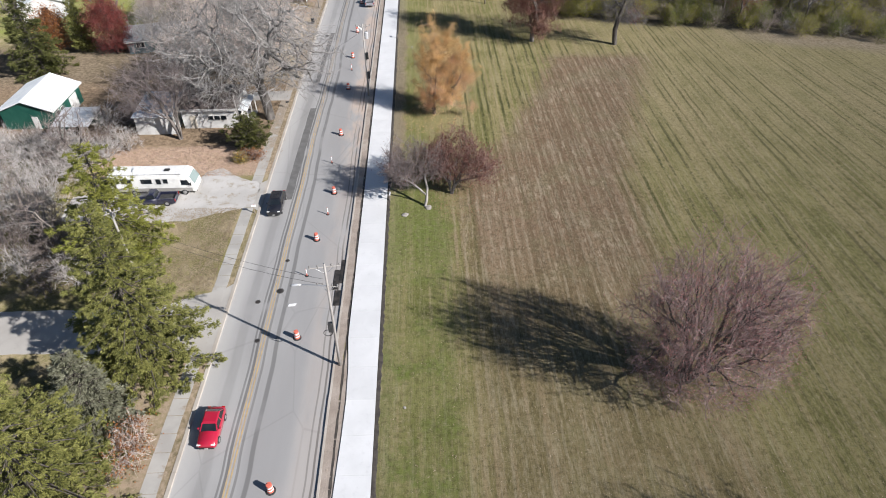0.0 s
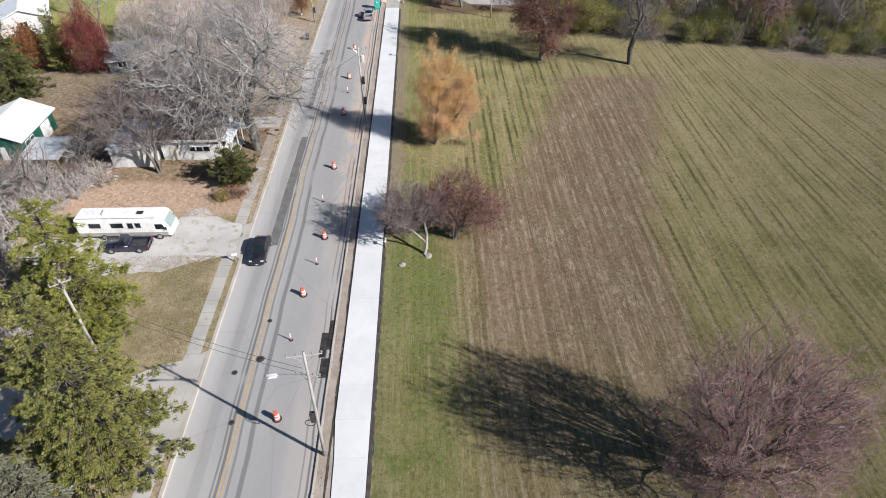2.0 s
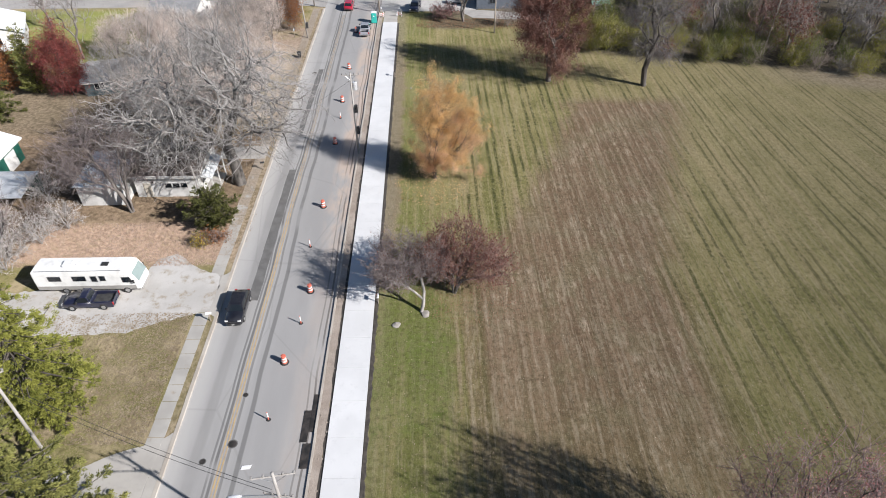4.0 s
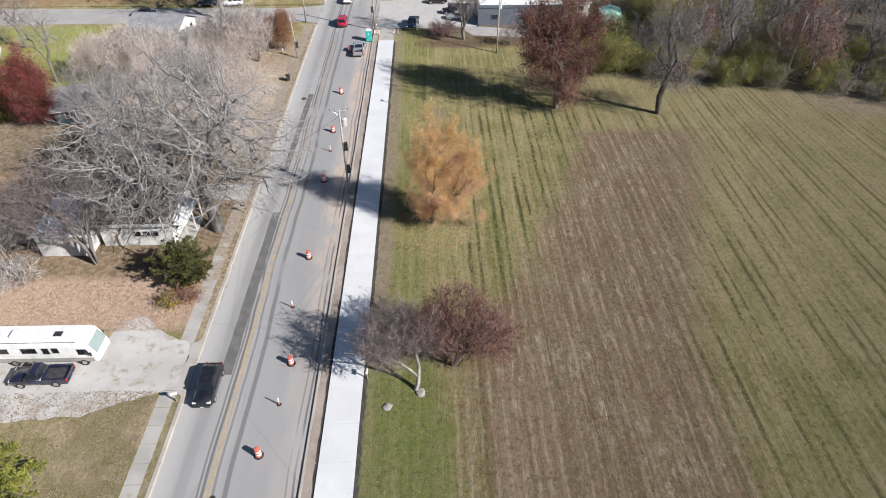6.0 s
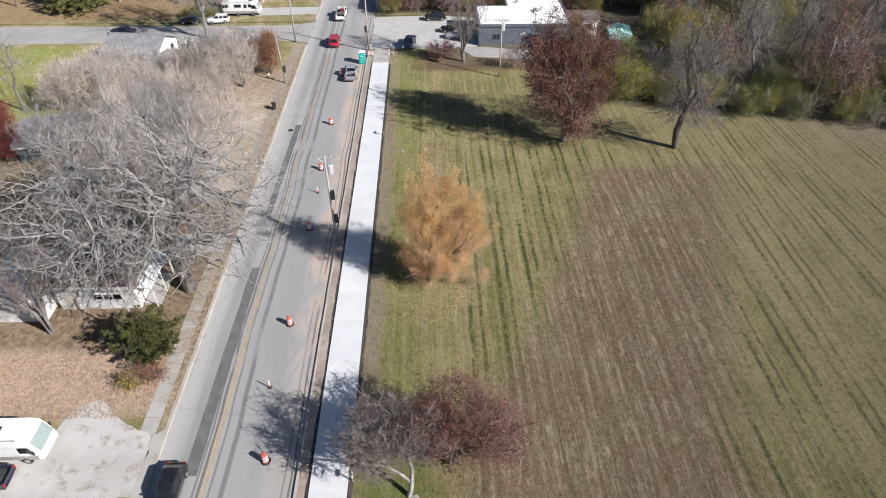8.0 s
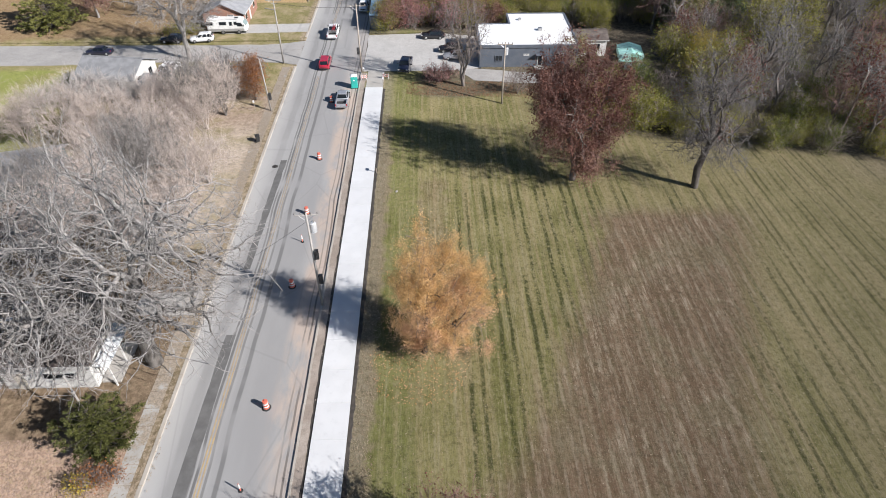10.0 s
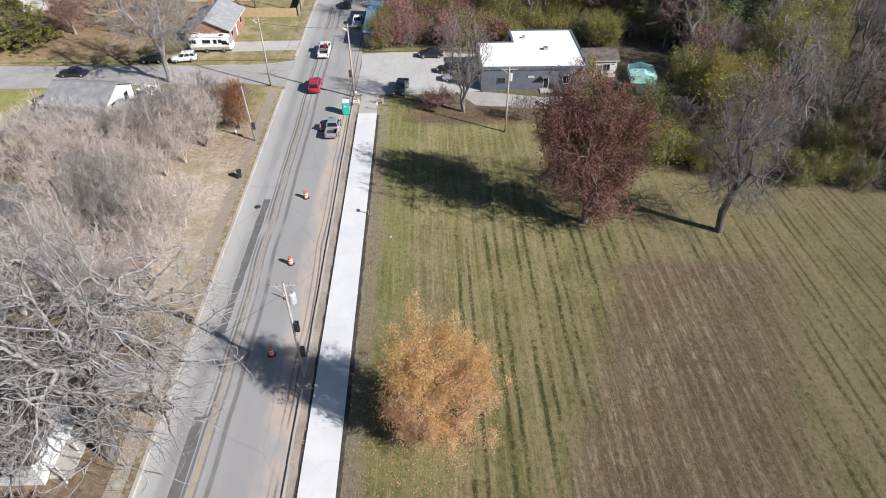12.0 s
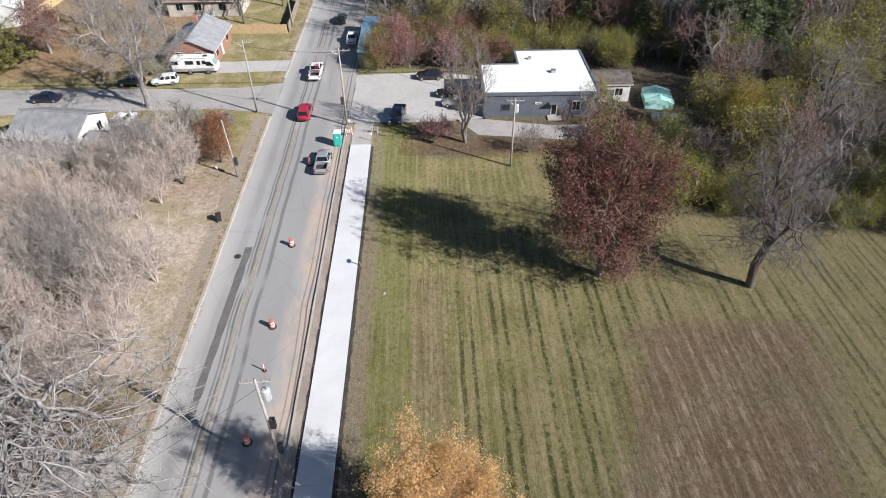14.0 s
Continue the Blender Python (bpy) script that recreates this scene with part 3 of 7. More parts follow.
# side street and car park, wavy at the edge
_side = wavy([(-17.02, 127.4), (-17.02, 136.2), (-21.5, 135.0), (-28, 134.9), (-50, 135.2), (-75, 135.6), (-130, 136.2), (-130, 129.0), (-75, 127.9), (-50, 128.2), (-34, 128.9), (-24, 128.9), (-19.5, 128.3)], _rng, 2.0, 0.12, True)
tagged(part("side_street", prism(_side, -0.3, 0.02), M_SIDE_ROAD), "pale worn side street joining the main road", "road", kind="structure")
_lot = wavy([(-7.33, 125.0), (-2.2, 124.9), (3, 124.6), (9.4, 125.8), (9.4, 137.5), (4.2, 138.8), (-1.5, 138.7), (-7.33, 138.2)], _rng, 1.5, 0.12, True)
tagged(part("car_park", prism(_lot, -0.3, 0.025), M_GRAVEL), "pale gravel car park beside the road", "car park", kind="structure")
_lane = wavy([(8.2, 121.2), (18.3, 119.9), (25, 119.6), (25, 123.6), (17.5, 123.2), (9.5, 125.0), (6.0, 125.2)], _rng, 1.5, 0.1, True)
tagged(part("access_lane", prism(_lane, -0.1, 0.135), M_SIDE_ROAD), "pale concrete lane along the commercial building", "lane", kind="structure")
_drive = wavy([(-17.9, 53.3), (-17.9, 57.4), (-20.2, 58.6), (-22.6, 60.6), (-24.2, 60.0), (-25.0, 57.6), (-29, 56.4), (-37, 55.6), (-37, 51.2), (-29, 50.4), (-24, 50.9), (-20.2, 52.4)], _rng, 0.6, 0.16, True)
tagged(part("driveway", prism(_drive, -0.1, 0.122), M_DRIVE), "pale gravel driveway beside a parked motorhome", "driveway", kind="structure")
_drive2 = wavy([(-17.9, 33.4), (-17.9, 40.6), (-20.6, 39.8), (-23, 38.6), (-46, 38.4), (-46, 33.8), (-23, 33.6)], _rng, 0.8, 0.06, True)
tagged(part("driveway_apron", prism(_drive2, -0.1, 0.127), M_OLD_CONCRETE), "old concrete driveway between conifers", "driveway", kind="structure")
_drive3 = wavy([(-17.2, 139.8), (-17.2, 143.4), (-30, 143.0), (-30, 139.2)], _rng, 1.0, 0.1, True)
tagged(part("house_driveway", prism(_drive3, -0.1, 0.126), M_GRAVEL), "worn gravel driveway beside a brick house", "driveway", kind="structure")
tagged(part("north_driveway", prism(wavy([(-17.9, 77.2), (-17.9, 80.2), (-23, 79.8), (-23, 77.4)], _rng, 0.8, 0.06, True), -0.1, 0.125), M_OLD_CONCRETE), "short old concrete driveway by the white house", "driveway", kind="structure")

# sidewalk on the house side, in slabs a little uneven
sidewalk = thing("sidewalk", "narrow old concrete sidewalk strewn with leaves", "sidewalk", kind="structure")
_y = 5.0
while _y < 126:
    _ob = part("slab", box(-18.92, 0, -0.1, -17.78, 1.46, 0.118), M_SIDEWALK, sidewalk)
    _ob.location = (_rng.uniform(-0.02, 0.02), _y, _rng.uniform(-0.006, 0.006))
    _y += 1.5


def kerb_run(name, label, x0, x1, y0, y1, top):
    """A kerb of cast lengths with open joints."""
    run = thing(name, label, "kerb", kind="structure")
    y = y0
    while y < y1:
        ob = part("kerb_stone", box(x0, 0, -0.2, x1, min(2.98, y1 - y), top, 0.02), M_KERB, run)
        ob.location = (_rng.uniform(-0.015, 0.015), y, _rng.uniform(-0.008, 0.008))
        y += 3.0


apron = tagged(part("apron", prism([(-17.86, 52.9), (-17.86, 57.5), (-16.98, 58.2), (-16.98, 52.2)], -0.1, 0.122), M_OLD_CONCRETE), "concrete apron across the kerb", "driveway", kind="structure")
tagged(part("apron", prism([(-17.86, 33.3), (-17.86, 40.8), (-16.98, 41.6), (-16.98, 32.4)], -0.1, 0.122), M_OLD_CONCRETE), "concrete apron across the kerb", "driveway", kind="structure")
kerb_run("kerb_west", "pale old concrete kerb", -17.26, -16.98, 5, 126.6, 0.135)
kerb_run("kerb_west_far", "pale old concrete kerb", -17.26, -16.98, 137.5, 200, 0.135)

# works on the field side: new kerb and gutter, painted trench shade, dug soil
kerb_run("kerb_east", "new concrete kerb of the roadworks", -7.52, -7.34, 5, 124.4, 0.13)
tagged(part("dug_strip", prism(wavy([(-7.34, 5), (-7.34, 124.0)], _rng, 1.5, 0.0) + wavy([(-6.72, 124.0), (-6.72, 5)], _rng, 0.6, 0.08), -0.1, 0.12), M_SOIL), "strip of dug soil and gravel beside the kerb", "soil", kind="structure")
# flat near-black strip that stands in for the shade inside the gap
tagged(part("trench_line", prism(wavy([(-6.74, 5), (-6.74, 119.4)], _rng, 0.7, 0.06) + [(-6.52, 119.4), (-6.52, 5)], -0.1, 0.124), M_SOIL_GAP_SHADE), "dark strip painted for the shade in the gap beside the new path", "trench", kind="structure")


def edge_strip(y0, y1, left, right, z0, z1, rng):
    """A low ragged ridge of dark backfill along the path, in short lengths."""
    bm = bmesh.new()
    rows = []
    y = y0
    while y < y1:
        rows.append([bm.verts.new(p) for p in ((left(y), y, z0), (left(y) + 0.05, y, z1), (right(y) + rng.uniform(-0.07, 0.09) - 0.05, y, z1 - 0.02), (right(y) + rng.uniform(-0.05, 0.12), y, z0))])
        y += 0.4
    for a, b in zip(rows, rows[1:]):
        for k in range(3):
            bm.faces.new((a[k], a[k + 1], b[k + 1], b[k]))
    return bm


tagged(part("trench_line", edge_strip(5.0, 119.4, lambda y: -3.985 - 0.0018 * (y - 4), lambda y: -3.66 - 0.0018 * (y - 4), 0.08, 0.165, _rng), M_SOIL_GAP_SHADE), "dark backfill edge beside the new path", "trench", kind="structure")

tagged(part("dug_strip", prism(wavy([(-6.58, 18.0), (-6.42, 18.4), (-6.24, 27.0), (-6.24, 31.0), (-6.50, 33.0), (-6.58, 33.2)], _rng, 0.8, 0.03, True), -0.1, 0.128), M_SOIL), "soil filled in where the path gives way to a pole", "soil", kind="structure")

# the new path: poured panels with fine joints
path_walk = thing("path", "freshly poured white concrete path with fine joints", "path", kind="structure")


def path_notch(y):
    """The path gives way a little to the utility pole beside it."""
    return 0.34 * max(0.0, min((y - 18.0) / 9.0, (33.2 - y) / 2.4, 1.0))


def path_panels():
    y = 4.0
    n = 0
    while y < 119.2:
        y1 = min(y + 3.05, 119.4)
        xl, xr = -6.53, -3.98
        l0, l1 = xl + path_notch(y), xl + path_notch(y1)
        s0, s1 = -0.0018 * (y - 4), -0.0018 * (y1 - 4)
        part("panel", prism([(l0, y), (xr + s0, y), (xr + s1, y1 - 0.012), (l1, y1 - 0.012)], -0.05, 0.20), M_NEW_CONCRETE, path_walk)
        y, n = y1, n + 1


path_panels()
tagged(part("path_end", box(-6.5, 119.4, -0.1, -4.2, 124.9, 0.14), M_OLD_CONCRETE), "old concrete pad at the end of the path", "path", kind="structure")

# paint and repairs on the road
for _x in (-13.52, -13.30):
    tagged(part("yellow_line", box(_x - 0.055, 0, -0.02, _x + 0.055, 123.5, 0.005), M_YELLOW), "faded yellow centre line", "road marking", kind="structure")
    tagged(part("yellow_line", box(_x - 0.055, 139, -0.02, _x + 0.055, 300, 0.005), M_YELLOW), "faded yellow centre line", "road marking", kind="structure")
tagged(part("road_patch", prism(wavy([(-15.0, 54.4), (-14.1, 54.4), (-13.95, 75.0), (-14.75, 75.0)], _rng, 1.2, 0.04, True), -0.02, 0.006), M_PATCH), "dark rectangular asphalt repair", "road repair", kind="structure")
tagged(part("road_patch", prism(wavy([(-15.1, 83.0), (-14.5, 83.0), (-14.2, 101.5), (-14.9, 101.5)], _rng, 1.2, 0.05, True), -0.02, 0.006), M_PATCH), "dark narrow asphalt repair", "road repair", kind="structure")


# ---- grass blades and fallen leaves lying on the ground ----
def blades(name, label, n, x0, x1, y0, y1, size, seed, keep=None, mat=None, flat=False):
    """Many small upright blades, or flat leaves, scattered over a stretch of ground."""
    rng = np.random.default_rng(seed)
    x, y = rng.uniform(x0, x1, n), rng.uniform(y0, y1, n)
    if keep is not None:
        ok = keep(x, y)
        x, y = x[ok], y[ok]
    n = len(x)
    a, s = rng.uniform(0, 2 * np.pi, n), size * rng.uniform(0.5, 1.5, n)
    c = np.stack([x, y, np.full(n, 0.10)], 1)
    u = np.stack([np.cos(a), np.sin(a), np.zeros(n)], 1) * s[:, None]
    if flat:
        w = np.stack([-np.sin(a), np.cos(a), rng.uniform(0.0, 0.5, n)], 1) * s[:, None] * 0.7
        c[:, 2] += 0.03
        v = np.stack([c - u * 0.5, c + w * 0.4, c + u * 0.5, c - w * 0.4 * np.array([1, 1, 0.2])], 1)
        me = arrays_mesh(name, v.reshape(-1, 3), (np.arange(n) * 4)[:, None] + np.array([[0, 1, 2, 3]]))
    else:
        tip = c + np.stack([rng.normal(0, 0.5, n) * s, rng.normal(0, 0.5, n) * s, s * rng.uniform(0.5, 1.1, n)], 1)
        v = np.stack([c - u * 0.5, c + u * 0.5, tip], 1)
        me = arrays_mesh(name, v.reshape(-1, 3), (np.arange(n) * 3)[:, None] + np.array([[0, 1, 2]]))
    return tagged(link_mesh(name, me, mat or M_GROUND), label, "grass" if not flat else "fallen leaves", kind="stuff")


_tan = foliage("fallen_tan_leaves", (0.24, 0.18, 0.115), (0.46, 0.38, 0.28))
_pink = foliage("fallen_pink_leaves", (0.36, 0.25, 0.19), (0.60, 0.46, 0.37))
_peach = foliage("fallen_peach_leaves", (0.45, 0.24, 0.10), (0.70, 0.46, 0.28))
blades("fallen_leaves", "scattered dry leaves on the lawn", 26000, -34, -17.2, 40.5, 53, 0.13, 7, lambda x, y: (x < -19.1) & (np.random.default_rng(70).random(len(x)) < 0.35 + 0.65 * np.clip((x + 26) / 6, 0, 1)), _tan, True)
blades("fallen_leaves", "carpet of pinkish fallen leaves", 9000, -38, -18.9, 59, 65.5, 0.14, 8, None, _pink, True)
blades("fallen_leaves", "dry leaves along the path's edge", 6500, -3.8, -1.8, 55, 112, 0.10, 9, lambda x, y: x < -2.2 - 0.5 * np.sin(y * 0.5) ** 2, _tan, True)
blades("fallen_leaves", "peach leaves fallen under the orange tree", 1300, -3.0, 5.5, 67.5, 76, 0.12, 10, lambda x, y: (x - 0.8) ** 2 + (y - 71.5) ** 2 < 15, _peach, True)
blades("fallen_leaves", "pale leaves scattered over the field", 2600, -3, 40, 18, 70, 0.10, 12, None, _tan, True)
blades("fallen_leaves", "brown leaves at the car park's edge", 6000, -1, 24, 115.5, 121, 0.16, 13, lambda x, y: y > 117.0 - 0.06 * x, foliage("fallen_brown_leaves", (0.16, 0.085, 0.05), (0.38, 0.22, 0.13)), True)
blades("fallen_leaves", "pale leaves on worn soil by the thicket", 7000, -34, -17.3, 80, 110, 0.13, 14, None, _tan, True)

blades("fallen_leaves", "dry leaves drifted over the old sidewalk and kerb", 3500, -19.4, -16.6, 60, 122, 0.10, 15, lambda x, y: (x < -17.1) | (np.sin(y * 0.7) + np.sin(y * 0.23) > 0.2), _tan, True)
blades("fallen_leaves", "reddish leaves fallen under the low trees", 3500, -1, 10, 50, 60, 0.085, 16, lambda x, y: (x - 4.0) ** 2 / 1.6 + (y - 54.5) ** 2 < 14, foliage("fallen_rust_leaves", (0.17, 0.08, 0.05), (0.34, 0.19, 0.13)), True)


def chips(name, label, n, x0, x1, y0, y1, size, seed, mat, keep=None):
    """Small broken lumps lying on the ground."""
    rng = np.random.default_rng(seed)
    x, y = rng.uniform(x0, x1, n), rng.uniform(y0, y1, n)
    if keep is not None:
        ok = keep(x, y)
        x, y = x[ok], y[ok]
    n = len(x)
    s = size * rng.uniform(0.4, 1.5, n) ** 1.5
    a = rng.uniform(0, 6.3, n)
    base = np.stack([x, y, np.full(n, 0.115)], 1)
    ring = [base + np.stack([np.cos(a + k * 1.57) * s * rng.uniform(0.6, 1.2, n), np.sin(a + k * 1.57) * s * rng.uniform(0.6, 1.2, n), np.zeros(n)], 1) for k in range(4)]
    v = np.stack(ring + [base + np.stack([rng.normal(0, 0.15, n) * s, rng.normal(0, 0.15, n) * s, s * rng.uniform(0.4, 0.9, n)], 1)], 1)
    f = (np.arange(n) * 5)[:, None, None] + np.array([[0, 1, 4], [1, 2, 4], [2, 3, 4], [3, 0, 4]])[None]
    return tagged(link_mesh(name, arrays_mesh(name, v.reshape(-1, 3), f.reshape(-1, 3)), mat), label, "rubble", kind="stuff")


chips("rubble", "pale broken concrete and stones along the dug strip", 900, -7.3, -6.62, 8, 120, 0.06, 61, M_SOIL, lambda x, y: np.sin(y * 0.9) + np.sin(y * 2.3 + 1) > -0.5)

# ---- trees ----
def crown_points(rng, n, blobs, shell=0.45, rough=0.2):
    """Points in the union of ellipsoids (x, y, z, rx, ry, rz), towards their skin, with lumps and gaps."""
    w = np.array([b[3] * b[4] * b[5] for b in blobs]) ** 0.8
    pick = rng.choice(len(blobs), size=n, p=w / w.sum())
    b = np.array(blobs, float)[pick]
    d = rng.normal(size=(n, 3))
    d /= np.linalg.norm(d, axis=1, keepdims=True)
    rad = shell + (1 - shell) * rng.random(n) ** 0.7
    lump = 1 + rough * np.sin(3.1 * d[:, 0] + 2.3 * d[:, 2] + pick) * np.cos(3.7 * d[:, 1] - 1.9 * d[:, 2] + 2 * pick) + rng.normal(0, rough * 0.35, n)
    p = b[:, :3] + d * (rad * np.clip(lump, 0.5, 1.4))[:, None] * b[:, 3:]
    p[:, 2] = np.maximum(p[:, 2], 0.4)
    return p


def skeleton_segments(rng, tips, trunk_h, base_r, lean=(0, 0), stems=1, droop=0.0, exponent=0.5):
    """Limbs that divide again and again until each reaches one tip. Rows of start, end, radii, size of the branch."""
    out = []
    total = len(tips)

    def radius(n):
        return max(0.012, base_r * (n / total) ** exponent)

    def limb(p, q, n0, n1, bow):
        mid = (p + q) / 2 + rng.normal(size=3) * np.linalg.norm(q - p) * bow
        ra, rb = radius(n0), radius(n1)
        if n0 <= 3:
            out.append((p, q, ra, rb, n0))
            return (p + q) / 2
        rm = (ra + rb) / 2
        out.append((p, mid, ra, rm, n0))
        out.append((mid, q, rm, rb, n0))
        return mid

    stack = []
    if stems == 1:
        fork = np.array([lean[0], lean[1], trunk_h])
        limb(np.zeros(3), fork, total, total * 0.8, 0.03)
        stack.append((fork, np.arange(total), np.array([lean[0] * 0.4, lean[1] * 0.4, 1.0])))
    else:
        ang = np.arctan2(tips[:, 1], tips[:, 0]) + rng.uniform(0, 6)
        sect = ((ang % (2 * np.pi)) / (2 * np.pi) * stems).astype(int) % stems
        for s in range(stems):
            idx = np.where(sect == s)[0]
            if len(idx) < 2:
                continue
            c = tips[idx].mean(0)
            st = np.array([c[0], c[1], 0]) * 0.03
            q = st + (c - st) * np.array([0.18, 0.18, 0.3]) + np.array([0, 0, trunk_h * 0.3])
            limb(st, q, len(idx), len(idx), 0.05)
            stack.append((q, idx, q - st))
    while stack:
        p, idx, way = stack.pop()
        n = len(idx)
        if n == 1:
            t = tips[idx[0]].copy()
            t[2] -= droop * np.linalg.norm(t - p)
            out.append((p, t, min(0.03, radius(1)), 0.006, 1))
            continue
        v = tips[idx] - p
        v = v / (np.linalg.norm(v, axis=1, keepdims=True) + 1e-6)
        cov = np.cov((v + rng.normal(0, 0.02, v.shape)).T)
        w, e = np.linalg.eigh(cov)
        axis = e[:, 2] if rng.random() < 0.7 else e[:, 1]
        key = v @ axis
        cut = np.quantile(key, rng.uniform(0.3, 0.7))
        a, b = idx[key <= cut], idx[key > cut]
        if not len(a) or not len(b):
            h = n // 2
            a, b = idx[:h], idx[h:]
        for g in (a, b):
            c = tips[g].mean(0)
            f = rng.uniform(0.3, 0.48) if len(g) > 3 else rng.uniform(0.45, 0.65)
            d = c - p
            q = p + d * f
            wl = np.linalg.norm(way) + 1e-6
            q = q + way / wl * np.linalg.norm(d) * f * 0.18 + rng.normal(size=3) * np.linalg.norm(d) * 0.05
            m = limb(p, q, len(g), len(g) * 0.85, 0.07)
            stack.append((q, g, q - m))
    return out


def split_segments(seg):
    p0, p1 = np.array([s[0] for s in seg]), np.array([s[1] for s in seg])
    r0, r1, n = np.array([s[2] for s in seg]), np.array([s[3] for s in seg]), np.array([s[4] for s in seg])
    return p0, p1, r0, r1, n


def broad_tree(name, label, seed, blobs, trunk_h, base_r, tips, bark, twig_mat, m, leaves=None, stems=1, lean=(0, 0), twigs=3, twig_len=0.9, twig_r=0.011, shell=0.45, rough=0.2, droop=0.0, exponent=0.5, leaf_part="crown", clump=1.0):
    """A broadleaved tree: trunk, limbs, fine twigs, and leaves where given as (material, count, size, scatter)."""
    rng = np.random.default_rng(seed)
    pts = crown_points(rng, tips, blobs, shell, rough)
    seg = skeleton_segments(rng, pts, trunk_h, base_r, lean, stems, droop, exponent)
    p0, p1, r0, r1, n = split_segments(seg)
    top = thing(name, label, "tree", m)
    big = n > tips * 0.22
    mid = ~big & (n > 6)
    fine = ~big & ~mid
    foot = link_mesh("trunk" if stems == 1 else "stem_mass", segments_mesh("trunk", p0[big], p1[big], r0[big], r1[big], 9), bark, top, smooth=True)
    if stems > 1:
        tagged(foot, kind="stuff")
    tagged(link_mesh("branching", segments_mesh("branching", p0[mid], p1[mid], r0[mid], r1[mid], 5), bark, top, smooth=True), kind="stuff")
    # twigs along the fine branches
    ends, way = p1[fine], p1[fine] - p0[fine]
    k = np.repeat(np.where(n[fine] <= 2)[0], twigs)
    f = rng.random(len(k))[:, None]
    start = p0[fine][k] * (1 - f) + ends[k] * f
    d = way[k] / (np.linalg.norm(way[k], axis=1, keepdims=True) + 1e-6) + rng.normal(0, 0.65, (len(k), 3)) + np.array([0, 0, 0.25])
    d = d / np.linalg.norm(d, axis=1, keepdims=True) * (twig_len * rng.uniform(0.4, 1.2, len(k)))[:, None]
    q0 = np.concatenate([p0[fine], start])
    q1 = np.concatenate([ends, start + d])
    s0 = np.concatenate([np.maximum(r0[fine], twig_r * 1.3), np.full(len(k), twig_r)])
    s1 = np.concatenate([np.maximum(r1[fine], twig_r), np.full(len(k), twig_r * 0.5)])
    tagged(link_mesh("twig_mass", segments_mesh("twig_mass", q0, q1, s0, s1, 3), twig_mat, top), kind="stuff")
    if leaves:
        mat, count, size, scatter = leaves
        src = np.concatenate([ends, start + d])
        if clump < 1.0:
            src = src[rng.random(len(src)) < clump]
        at = src[rng.integers(0, len(src), count)] + rng.normal(0, scatter, (count, 3)) * rng.choice([0.55, 1.0, 1.5], (count, 1))
        at[:, 2] = np.maximum(at[:, 2], 0.05)
        link_mesh(leaf_part, leaf_mesh(leaf_part, at, rng.normal(size=(count, 3)), size * rng.uniform(0.6, 1.4, count), rng, 0.75), mat, top)
    return top


